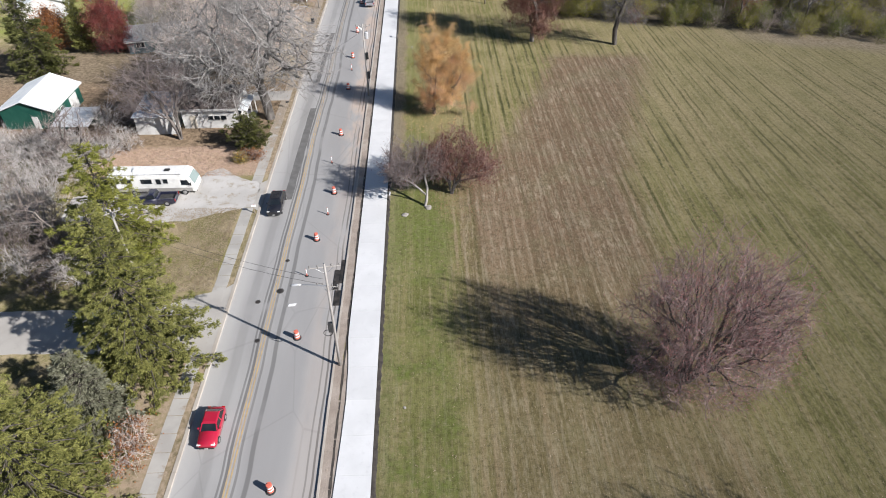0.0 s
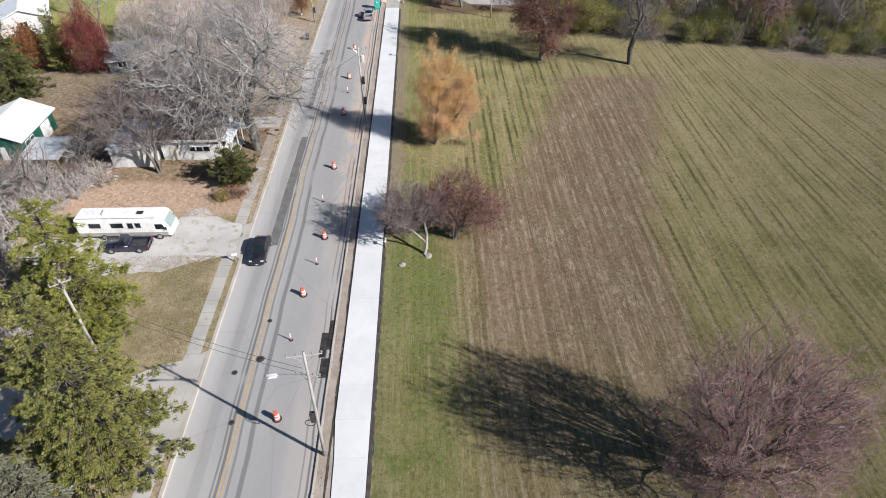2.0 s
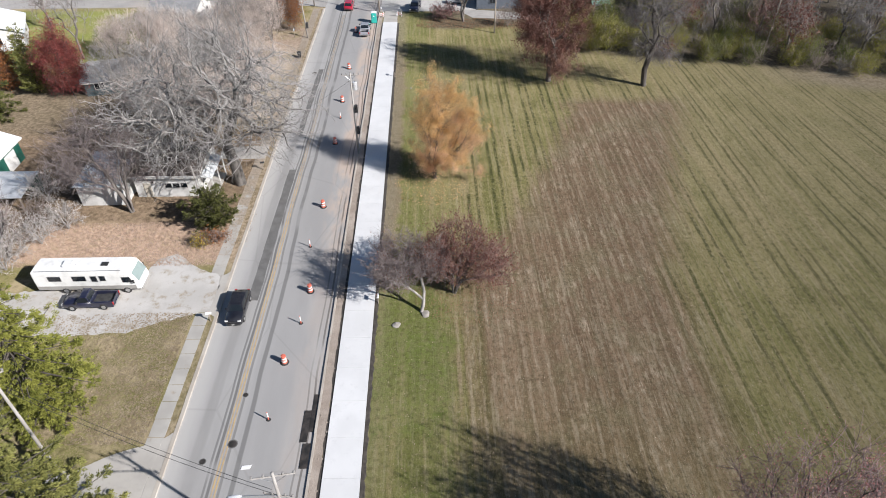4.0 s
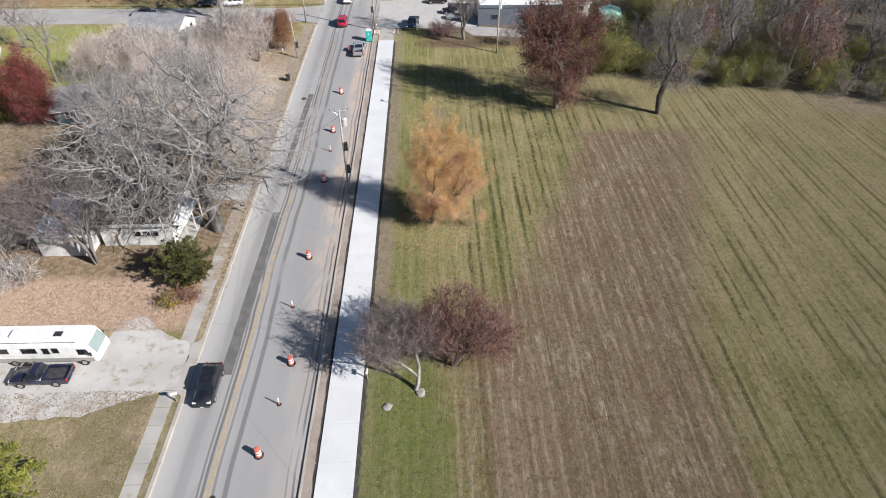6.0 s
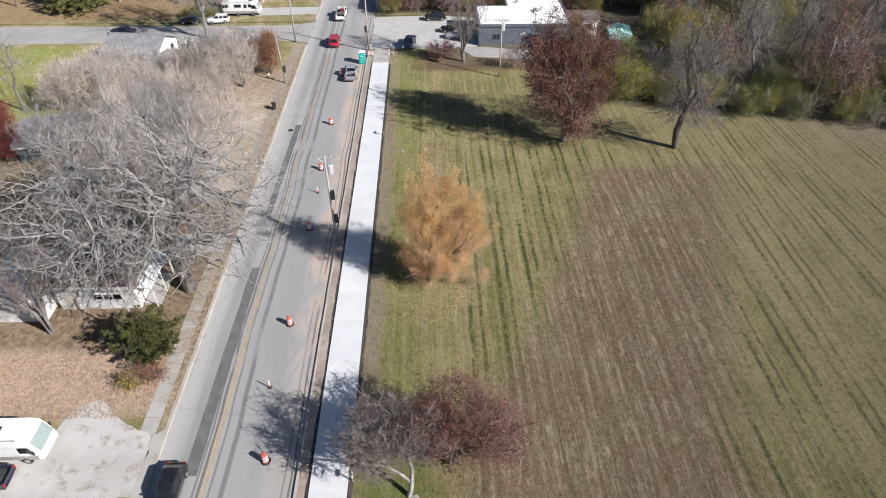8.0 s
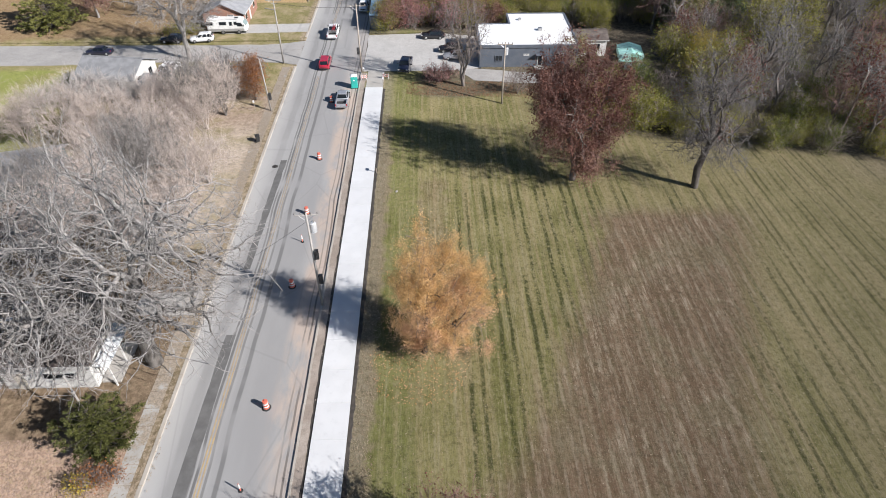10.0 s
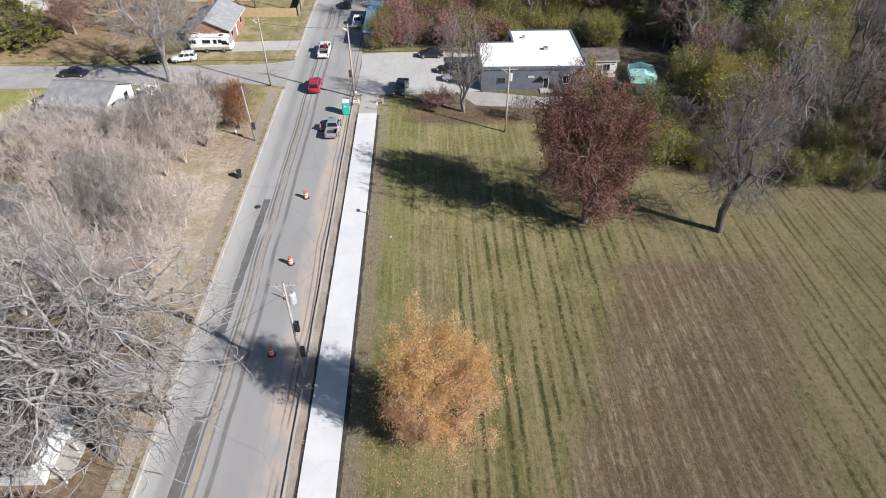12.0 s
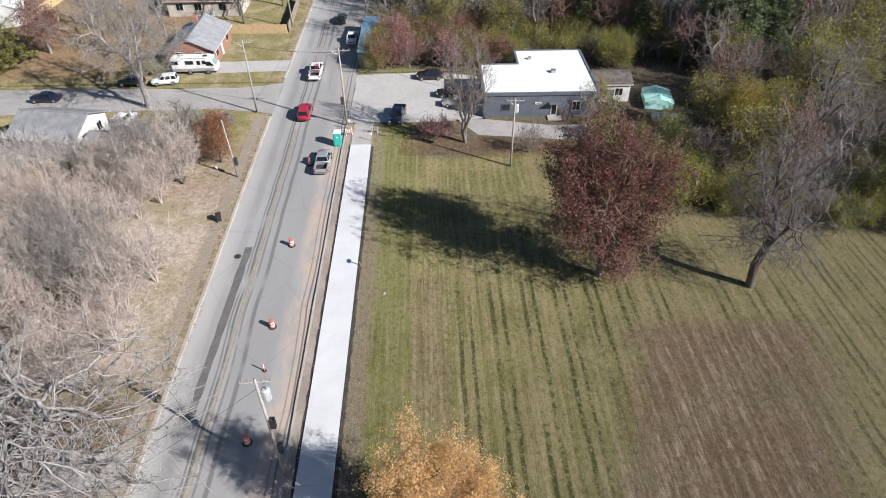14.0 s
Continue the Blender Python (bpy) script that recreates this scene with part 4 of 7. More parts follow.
def conifer(name, label, seed, height, radius, bark, needles, m, sprays=9000, size=0.55, bare=0.08, power=0.85, rows=26, droop=0.25, ragged=0.25):
    """A conifer: a straight trunk, tiers of drooping boughs, each bough dense with sprays of needles."""
    rng = np.random.default_rng(seed)
    top = thing(name, label, "tree", m)
    link_mesh("trunk", segments_mesh("trunk", np.array([[0, 0, 0], [0, 0, height * 0.55]]), np.array([[0, 0, height * 0.55], [0, 0, height * 0.98]]), np.array([height * 0.022, height * 0.012]), np.array([height * 0.012, 0.02]), 8), bark, top, smooth=True)
    p0, p1, r, wgt = [], [], [], []
    for i in range(rows):
        h = bare + (1 - bare) * (i + rng.uniform(0, 0.8)) / rows
        reach = radius * (1 - h) ** power * rng.uniform(1 - ragged, 1 + ragged * 0.5) + 0.15
        count = max(4, int(5 + 5 * (1 - h)))
        for a in np.linspace(0, 2 * np.pi, count, endpoint=False) + rng.uniform(0, 6) + rng.normal(0, 0.15, count):
            ln = reach * rng.uniform(0.7, 1.15)
            st = np.array([0, 0, h * height])
            en = st + np.array([np.cos(a) * ln, np.sin(a) * ln, -droop * ln + rng.normal(0, 0.15) + 0.25 * h * ln])
            p0.append(st), p1.append(en), r.append(0.02 + 0.012 * ln), wgt.append(ln ** 1.4 + 0.2)
    p0, p1, r, wgt = map(np.array, (p0, p1, r, wgt))
    p1[:, 2] = np.maximum(p1[:, 2], 0.25)
    tagged(link_mesh("bough_mass", segments_mesh("bough_mass", p0, p1, r, r * 0.3, 4), bark, top), kind="stuff")
    # tufts along the boughs, sprays gathered in each tuft
    tufts = max(400, sprays // 34)
    kt = rng.choice(len(p0), size=tufts, p=wgt / wgt.sum())
    ft, ot = 0.2 + 0.85 * rng.random(tufts) ** 0.7, rng.normal(0, 1, tufts)
    side_t = np.cross(p1[kt] - p0[kt], np.array([[0, 0, 1.0]]))
    side_t /= np.linalg.norm(side_t, axis=1, keepdims=True) + 1e-6
    ln_t = np.linalg.norm(p1[kt] - p0[kt], axis=1)
    wid_t = 0.2 * ln_t * (1.15 - ft)
    mid = p0[kt] + (p1[kt] - p0[kt]) * ft[:, None] + side_t * (ot * wid_t)[:, None] + np.array([0, 0, 1.0]) * (rng.normal(0, 0.10, tufts) - 0.12 * ot ** 2 * wid_t)[:, None]
    out = (p1[kt] - p0[kt]) / (ln_t[:, None] + 1e-6) + side_t * (np.sign(ot) * 0.6)[:, None] + np.array([0, 0, -0.1])
    reach_t = size * rng.uniform(1.0, 2.3, tufts)
    j = rng.integers(0, tufts, sprays)
    way = rng.normal(size=(sprays, 3)) * np.array([1.0, 1.0, 0.55]) + out[j] * 0.9
    way /= np.linalg.norm(way, axis=1, keepdims=True) + 1e-6
    at = mid[j] + way * (reach_t[j] * rng.uniform(0.1, 1.0, sprays))[:, None]
    at[:, 2] = np.maximum(at[:, 2], 0.05)
    al = way + out[j] * 0.7 + rng.normal(0, 0.25, (sprays, 3))
    link_mesh("needles", leaf_mesh("needles", at, al, size * rng.uniform(0.6, 1.4, sprays), rng, 0.34, 0.2), needles, top)
    return top


def shrub(name, label, seed, blobs, m, twig_mat, leaves=None, tips=350, base_r=0.06, category="shrub", twigs=3, twig_len=0.6, twig_r=0.012, stems=7):
    top = broad_tree(name, label, seed, blobs, 0.3, base_r, tips, twig_mat, twig_mat, m, leaves, stems=stems, twigs=twigs, twig_len=twig_len, twig_r=twig_r, shell=0.25, rough=0.3, exponent=0.4)
    return tagged(top, "", category)


# ---- bark and leaves ----
def bark_material(name, c1, c2):
    m = Mat(name, 0.9)
    n = m.noise(3.0, 5, 0.7, m.scaled(1, 1, 0.25))
    m.color(m.mix(m.step(n, 0.35, 0.65), c1, c2))
    return m.bump(n, 0.5, 0.04).done()


B_DARK = bark_material("dark_bark", (0.06, 0.05, 0.042), (0.12, 0.105, 0.09))
B_GREY = bark_material("grey_bark", (0.20, 0.185, 0.172), (0.36, 0.335, 0.31))
def sycamore_bark():
    """Dark flaking bark at the foot, smooth and pale further up."""
    m = Mat("mottled_pale_bark", 0.9)
    n = m.noise(3.0, 5, 0.7, m.scaled(1, 1, 0.3))
    up = m.step(m.math("ADD", m.xyz()[2], m.math("MULTIPLY", n, 3.0)), 7.5, 13.5)
    dark = m.mix(m.step(n, 0.35, 0.65), (0.075, 0.066, 0.058), (0.17, 0.155, 0.14))
    pale = m.mix(m.step(n, 0.35, 0.65), (0.125, 0.116, 0.108), (0.34, 0.322, 0.305))
    return m.color(m.mix(up, dark, pale)).bump(n, 0.5, 0.04).done()


B_SYC = sycamore_bark()
T_PALE = bark_material("pale_grey_twig", (0.34, 0.312, 0.29), (0.50, 0.47, 0.445))
B_MID = bark_material("brown_grey_bark", (0.12, 0.105, 0.095), (0.21, 0.185, 0.165))
T_GREY = bark_material("grey_twig", (0.19, 0.173, 0.16), (0.345, 0.32, 0.30))
T_WOOD = bark_material("dull_brown_twig", (0.15, 0.138, 0.132), (0.27, 0.252, 0.242))
T_SYC = bark_material("fine_grey_twig", (0.205, 0.193, 0.184), (0.365, 0.347, 0.33))
T_PINK = bark_material("reddish_twig", (0.22, 0.14, 0.125), (0.36, 0.24, 0.215))
T_TAN = bark_material("tan_twig", (0.42, 0.352, 0.308), (0.57, 0.49, 0.438))
T_BROWN = bark_material("brown_twig", (0.16, 0.128, 0.115), (0.28, 0.235, 0.21))
T_DARK = bark_material("dark_twig", (0.07, 0.055, 0.05), (0.12, 0.10, 0.09))
T_BUD = bark_material("purplish_twig", (0.15, 0.106, 0.102), (0.31, 0.222, 0.212))
T_MAUVE = bark_material("mauve_grey_twig", (0.15, 0.122, 0.115), (0.27, 0.225, 0.212))
T_DIM = bark_material("dim_grey_twig", (0.105, 0.094, 0.089), (0.20, 0.183, 0.175))
T_CRAB = bark_material("dark_reddish_twig", (0.13, 0.072, 0.06), (0.25, 0.15, 0.128))
L_ORANGE = foliage("orange_leaves", (0.58, 0.365, 0.150), (0.78, 0.55, 0.29), through_=0.45, other=(0.76, 0.49, 0.35), spread=0.3)
L_PURPLE = foliage("maroon_leaves", (0.09, 0.036, 0.029), (0.26, 0.128, 0.096), through_=0.3, other=(0.33, 0.205, 0.145))
L_RED = foliage("red_leaves", (0.15, 0.032, 0.028), (0.38, 0.12, 0.105))
L_PINK = foliage("pinkish_buds", (0.30, 0.125, 0.125), (0.52, 0.27, 0.25))
L_RUSTBUSH = foliage("rust_buds", (0.13, 0.05, 0.038), (0.27, 0.12, 0.09))
L_YELLOW = foliage("yellow_green_leaves", (0.135, 0.140, 0.032), (0.39, 0.362, 0.085), spread=0.4)
L_GOLD = foliage("golden_leaves", (0.30, 0.22, 0.035), (0.50, 0.40, 0.08), spread=0.4)
L_GREEN = foliage("green_leaves", (0.08, 0.10, 0.025), (0.25, 0.28, 0.075))
L_RUST = foliage("rust_leaves", (0.22, 0.085, 0.03), (0.42, 0.19, 0.08))
N_SPRUCE = foliage("spruce_needles", (0.062, 0.070, 0.020), (0.30, 0.295, 0.090), through_=0.12)
N_DARK = foliage("dark_needles", (0.06, 0.085, 0.04), (0.22, 0.27, 0.13), through_=0.15)
N_BRIGHT = foliage("bright_needles", (0.10, 0.115, 0.022), (0.34, 0.34, 0.08), through_=0.2)
N_CEDAR = foliage("cedar_needles", (0.035, 0.042, 0.013), (0.145, 0.148, 0.045), through_=0.12)
N_PALE = foliage("grey_green_needles", (0.13, 0.135, 0.085), (0.33, 0.33, 0.24))


def at(x, y, turn=0.0, s=1.0, z=0.1):
    return pose(x, y, z, 0, 0, turn) @ Matrix.Scale(s, 4)


# ---- trees of the field side ----
broad_tree("budding_tree", "broad bare tree with pinkish buds standing in the field", 1,
           [(0.6, -0.6, 8.2, 4.6, 4.4, 4.6), (-2.9, -1.0, 7.6, 2.8, 3.0, 4.0), (3.6, 0.0, 7.0, 2.8, 3.2, 3.6), (4.4, -0.8, 3.8, 2.2, 2.4, 1.6), (0.4, -3.0, 3.2, 3.4, 2.0, 1.6), (-3.2, -1.4, 3.0, 1.8, 1.8, 1.4)], 1.1, 0.62, 1500, B_DARK, T_BUD,
           at(19.3, 29.3), (L_PINK, 17000, 0.085, 0.26), stems=9, twigs=3, twig_len=1.0, twig_r=0.011, rough=0.4, exponent=0.55, clump=0.35, shell=0.6)
broad_tree("bare_tree", "bare tree beside the field, known by its shadow", 2, [(0, 0, 8.0, 5.5, 5.5, 4.5)], 1.4, 0.36, 420, B_DARK, T_PINK, at(28.6, 9.8), None, stems=5)
broad_tree("crab_tree", "low spreading bare tree with forked trunk by the path", 3,
           [(-1.5, 2.0, 4.3, 2.8, 2.6, 1.9), (-2.4, 1.0, 3.4, 2.0, 2.0, 1.2), (0.8, 1.8, 4.0, 2.0, 2.0, 1.6)], 1.1, 0.16, 800, B_GREY, T_MAUVE,
           at(-0.1, 52.6), (L_RUSTBUSH, 1400, 0.10, 0.2), lean=(0.2, 0.3), twigs=3, twig_len=0.8, rough=0.35)
broad_tree("crab_tree", "low rounded tree with many stems and rust-red buds", 4,
           [(0.6, 0.8, 4.3, 3.3, 3.0, 2.4), (2.6, 0.2, 3.2, 2.6, 2.2, 1.6), (-1.4, 0.5, 3.8, 2.0, 2.0, 1.8)], 1.0, 0.28, 900, B_MID, T_CRAB,
           at(2.7, 54.8), (L_RUSTBUSH, 7000, 0.12, 0.22), stems=7, twigs=3, twig_len=0.8, rough=0.35, clump=0.25)
broad_tree("orange_tree", "tall tree in full orange autumn leaf beside the path", 5,
           [(0.1, 0, 8.6, 1.8, 1.9, 3.2), (-0.3, 0, 5.2, 2.2, 2.3, 3.2), (3.3, 0.3, 7.4, 1.7, 1.7, 1.7), (2.2, 0.2, 5.2, 2.2, 2.2, 2.4), (-0.5, 0, 11.0, 1.1, 1.1, 1.7), (1.8, 0.4, 9.4, 1.1, 1.2, 2.0), (2.0, -1.0, 2.6, 2.4, 2.0, 2.0), (-0.8, 0, 2.4, 1.8, 1.8, 1.8), (4.2, 0, 5.4, 1.2, 1.3, 1.3), (-1.7, 0.2, 7.0, 1.1, 1.2, 1.2)], 1.6, 0.24, 480, B_DARK, T_BROWN,
           at(1.3, 72.8), (L_ORANGE, 90000, 0.080, 0.25), twigs=2, twig_len=0.55, twig_r=0.006, rough=0.55, shell=0.3, clump=0.22)
broad_tree("maroon_tree", "large tree holding dry maroon leaves at the field's end", 6,
           [(-1.2, 0, 9.2, 4.0, 4.0, 5.8), (1.4, -0.5, 4.6, 3.0, 3.2, 3.2), (-2.6, 0, 6.4, 2.6, 3.0, 2.8), (3.0, 0.5, 10.2, 2.2, 2.4, 2.6), (-4.0, 0.4, 10.4, 1.9, 2.2, 2.4), (0.2, 0.3, 13.4, 1.8, 1.8, 1.9), (3.2, -0.4, 6.8, 2.2, 2.2, 1.8), (-1.6, 3.4, 9.0, 3.6, 3.0, 3.8), (0.8, -1.6, 2.7, 2.4, 2.0, 2.1)], 1.4, 0.36, 1500, B_MID, T_CRAB,
           at(17.3, 96.6), (L_PURPLE, 46000, 0.15, 0.30), twigs=2, twig_len=0.8, rough=0.6, shell=0.25, clump=0.10)
broad_tree("bare_tree", "tall bare grey tree at the corner of the field", 7,
           [(0.0, 0.4, 10.0, 4.2, 4.2, 5.2), (0.6, 0, 4.4, 4.6, 4.0, 1.0)], 4.2, 0.38, 700, B_DARK, T_DIM, at(30.0, 94.8), None, lean=(0.02, 0.05), twigs=3, twig_len=1.2, twig_r=0.011, rough=0.4, shell=0.3)
broad_tree("bare_tree", "slender forked bare tree at the edge of the car park", 8,
           [(0, 0, 8.2, 3.2, 3.2, 5.0)], 1.6, 0.26, 300, B_MID, T_BROWN, at(6.7, 119.6), None, stems=3, twigs=3, rough=0.35)
shrub("shrub", "low reddish bare shrub beside the car park", 30, [(0, 0, 1.4, 2.6, 1.6, 1.3)], at(3.6, 121.0), T_PINK, (L_PINK, 1500, 0.12, 0.2), 220)
shrub("shrub", "thin bare saplings in fallen leaves", 31, [(0, 0, 2.0, 2.4, 1.2, 1.8)], at(13.8, 117.2), T_BROWN, None, 120)

# ---- trees of the house side ----
broad_tree("sycamore", "huge old bare tree with pale spreading limbs over the road", 9,
           [(-1.5, 1.0, 11.0, 8.4, 7.8, 6.2), (4.6, -1.0, 8.0, 5.2, 5.0, 4.0), (-6.8, 0, 8.6, 5.0, 6.4, 4.5), (-8.4, 0.4, 7.0, 3.0, 4.0, 2.8), (0, 0, 13.5, 5, 5, 5), (-3.5, -4.5, 6.6, 5.5, 3.6, 3.6), (-2.5, -3.0, 9.0, 6.0, 4.4, 4.0), (-5.5, -2.0, 5.6, 4.6, 3.2, 2.4), (4.4, 6.0, 7.6, 4.0, 6.0, 3.2)], 4.6, 0.60, 3000, B_SYC, T_SYC,
           at(-19.4, 72.2), None, lean=(-0.6, 0.2), twigs=1, twig_len=1.3, twig_r=0.015, exponent=0.40, rough=0.38, shell=0.45)
broad_tree("bare_tree", "wide bare tree in front of the white house", 10,
           [(-1.4, 0.8, 6.6, 4.6, 4.4, 3.9)], 1.6, 0.30, 800, B_MID, T_MAUVE, at(-29.2, 67.4), None, stems=3, twigs=3, twig_len=1.0, rough=0.3)
conifer("spruce", "tall shaggy green conifer beside the sidewalk", 20, 15.2, 5.2, B_DARK, N_SPRUCE, at(-21.4, 32.2), 130000, 0.15, power=0.62)
conifer("spruce", "tall shaggy green conifer beside the sidewalk", 21, 13.8, 5.9, B_DARK, N_SPRUCE, at(-24.4, 20.8), 130000, 0.15, power=0.7)
conifer("spruce", "shaggy yellow-green conifer by the driveway", 22, 13.4, 5.0, B_DARK, N_BRIGHT, at(-26.6, 43.2), 80000, 0.165, ragged=0.7, power=0.6)
conifer("spruce", "grey-green conifer between two taller ones", 23, 7.0, 3.2, B_DARK, N_PALE, at(-23.8, 27.6), 26000, 0.22)
conifer("spruce", "green conifer behind the nearer ones", 32, 12.0, 4.4, B_DARK, N_SPRUCE, at(-33.0, 24.0), 26000, 0.28)
conifer("cedar", "low dark green cedar by the sidewalk", 24, 4.2, 2.7, B_DARK, N_CEDAR, at(-20.3, 64.9), 28000, 0.145, bare=0.02, power=0.65, droop=-0.35, ragged=0.55)
conifer("arborvitae", "narrow green columnar conifer", 25, 8.6, 1.5, B_DARK, N_SPRUCE, at(-51.2, 94.9), 7000, 0.3, bare=0.02, power=0.5, droop=-0.4)
conifer("spruce", "large dark conifer behind the green shed", 26, 12.5, 4.6, B_DARK, N_CEDAR, at(-54.3, 87.0), 30000, 0.26)
conifer("pine", "rounded bright green conifer beyond the side street", 33, 9.0, 4.6, B_DARK, N_SPRUCE, at(-58.5, 142.5), 22000, 0.28, bare=0.03, power=0.5, droop=0.0)
broad_tree("red_tree", "dense tree in deep red autumn leaf", 27, [(0, 0, 4.8, 2.5, 2.5, 4.3)], 1.0, 0.14, 350, B_DARK, T_DARK, at(-46.4, 94.0), (L_RED, 32000, 0.12, 0.26), twigs=2, rough=0.3)
broad_tree("red_tree", "small tree in rusty red leaf", 28, [(0, 0, 3.4, 2.3, 2.3, 3.0)], 0.8, 0.12, 250, B_DARK, T_DARK, at(-55.6, 95.6), (L_RUST, 9000, 0.18, 0.3), twigs=2, rough=0.3)
broad_tree("rust_tree", "slim tree in rust-coloured leaf at the sidewalk", 34, [(0, 0, 3.2, 1.6, 1.8, 2.6), (0.5, 0.3, 4.6, 1.0, 1.0, 1.3)], 1.0, 0.12, 260, B_DARK, T_BROWN, at(-20.6, 116.2), (L_RUST, 8000, 0.12, 0.22), twigs=2, rough=0.35)
broad_tree("bare_tree", "big bare tree standing beside the side street", 35, [(-1.0, 1, 9.5, 7.0, 6.5, 5.5), (3, 0, 8, 4, 4, 4)], 3.0, 0.38, 650, B_GREY, T_GREY, at(-33.0, 129.6), None, twigs=3, twig_len=1.2, twig_r=0.015, rough=0.35)
broad_tree("bare_tree", "bare tree with purplish twigs beyond the side street", 36, [(0, 0, 4.5, 3.0, 3.0, 3.2)], 1.2, 0.2, 300, B_GREY, T_PINK, at(-53.0, 147.0), (L_PURPLE, 3500, 0.2, 0.3), twigs=3)
shrub("shrub", "yellow-leaved small shrub at the cedar's foot", 37, [(0, 0, 0.5, 0.7, 0.6, 0.5)], at(-20.9, 61.9), T_BROWN, (L_GOLD, 900, 0.11, 0.12), 60)
shrub("shrub", "rusty low shrub beside the sidewalk", 38, [(0, 0, 0.6, 1.4, 0.9, 0.6)], at(-19.6, 62.4), T_BROWN, (L_RUST, 900, 0.12, 0.15), 80)
shrub("shrub", "tangle of rusty stems beside the sidewalk", 39, [(0, 0, 1.0, 1.6, 2.6, 1.0)], at(-20.4, 24.5), T_TAN, (L_RUST, 1200, 0.14, 0.2), 150)
shrub("shrub", "green hedge shrub at the side street", 40, [(0, 0, 0.9, 3.2, 0.9, 0.9)], at(-36.5, 139.0), T_BROWN, (L_YELLOW, 2500, 0.16, 0.2), 120)
shrub("shrub", "yellow-green shrub in the thicket", 41, [(0, 0, 1.4, 1.6, 1.6, 1.3)], at(-31.0, 110.5), T_BROWN, (L_GREEN, 2500, 0.16, 0.2), 120)
shrub("shrub", "round bare shrub at the street corner", 42, [(0, 0, 1.1, 1.7, 1.5, 1.0)], at(-22.4, 124.2), T_BROWN, None, 240)


# ---- thickets and woods: a few kinds, repeated ----
def scatter(kinds, spots, rng, group, low=0.8, high=1.2):
    """The first of each kind stands at its own spot; the others are copies, turned and sized."""
    made = {}
    for x, y in spots:
        k = rng.choices(range(len(kinds)), [w for w, _ in kinds])[0]
        m = at(x, y, rng.uniform(0, 360), rng.uniform(low, high))
        if k not in made:
            made[k] = tagged(kinds[k][1](at(x, y)), group=group)
        else:
            copy_thing(made[k], m)


def jittered(x0, x1, y0, y1, step, rng, keep):
    out = []
    y = y0
    while y < y1:
        x = x0
        while x < x1:
            px, py = x + rng.uniform(-0.45, 0.45) * step, y + rng.uniform(-0.45, 0.45) * step
            if keep(px, py):
                out.append((px, py))
            x += step
        y += step
    return out


def wood_edge(x):
    if x < 24:
        return 112.0
    if x < 39:
        return 106.5 - (x - 24) * 0.36
    return 101.0 - (x - 39) * 0.245


rng_w = random.Random(77)


def wood_tree(seed, h, w, bark, twig, label, leaves=None, tips=90, r=0.18, twig_r=0.016):
    return lambda m: broad_tree("woodland_tree", label, seed, [(0, 0, h * 0.62, w, w, h * 0.38), (0.3, 0.2, h * 0.8, w * 0.6, w * 0.6, h * 0.22)], h * 0.28, r, tips, bark, twig, m, leaves, twigs=2, twig_len=1.4, twig_r=twig_r, rough=0.4, exponent=0.45)


def wood_shrub(seed, h, w, twig, label, leaves=None, tips=36):
    return lambda m: shrub("woodland_shrub", label, seed, [(0, 0, h * 0.55, w, w, h * 0.48)], m, twig, leaves, tips, 0.05, twigs=3, twig_len=0.8, twig_r=0.016, stems=6)


trees_w = [
    (4, wood_tree(101, 10.5, 3.2, B_MID, T_DIM, "bare brown woodland tree")),
    (4, wood_tree(102, 9.5, 3.4, B_DARK, T_WOOD, "bare dark woodland tree")),
    (1.0, wood_tree(103, 11.5, 3.0, B_GREY, T_BROWN, "bare pale woodland tree")),
    (0.8, wood_tree(104, 8.0, 3.0, B_MID, T_CRAB, "bare reddish woodland tree")),
    (1.2, wood_tree(105, 7.5, 2.8, B_DARK, T_BROWN, "woodland tree with thin yellow-green leaves", (L_YELLOW, 3200, 0.19, 0.35))),
    (2, wood_tree(106, 9.0, 3.2, B_MID, T_BROWN, "woodland tree with a few brown leaves", (L_RUSTBUSH, 1500, 0.22, 0.4))),
]
shrubs_w = [
    (4, wood_shrub(111, 3.6, 2.1, T_BROWN, "bare brown shrub at the wood's edge")),
    (6.0, wood_shrub(112, 3.4, 2.1, T_BROWN, "yellow-green leafy shrub at the wood's edge", (L_YELLOW, 3600, 0.11, 0.28))),
    (2, wood_shrub(113, 2.8, 1.9, T_GREY, "bare grey shrub at the wood's edge")),
    (2, wood_shrub(114, 3.8, 2.2, T_BROWN, "dull green leafy shrub at the wood's edge", (L_GREEN, 3000, 0.115, 0.28))),
    (0.6, wood_shrub(115, 3.0, 1.9, T_PINK, "reddish brown shrub at the wood's edge", (L_RUSTBUSH, 1200, 0.17, 0.3))),
]
scatter(trees_w, jittered(37, 104, 95, 172, 6.0, rng_w, lambda x, y: y > wood_edge(x) + 4.5 and x - 37 < (y - 56) * 0.72), rng_w, "woodland trees")
scatter(shrubs_w, jittered(23, 48, 84, 130, 2.9, rng_w, lambda x, y: wood_edge(x) + 0.8 < y < wood_edge(x) + 15 and not (26 < x < 36 and y > 119)), rng_w, "woodland shrubs", 0.7, 1.2)
scatter(shrubs_w, jittered(48, 88, 84, 150, 3.4, rng_w, lambda x, y: wood_edge(x) + 0.8 < y < wood_edge(x) + 22 and not (26 < x < 36 and y > 119)), rng_w, "woodland shrubs", 0.7, 1.2)
scatter(trees_w, jittered(-3, 40, 146, 186, 6.0, rng_w, lambda x, y: y > 146 + max(0, 12 - x) * 0.3), rng_w, "woodland trees", 0.8, 1.15)
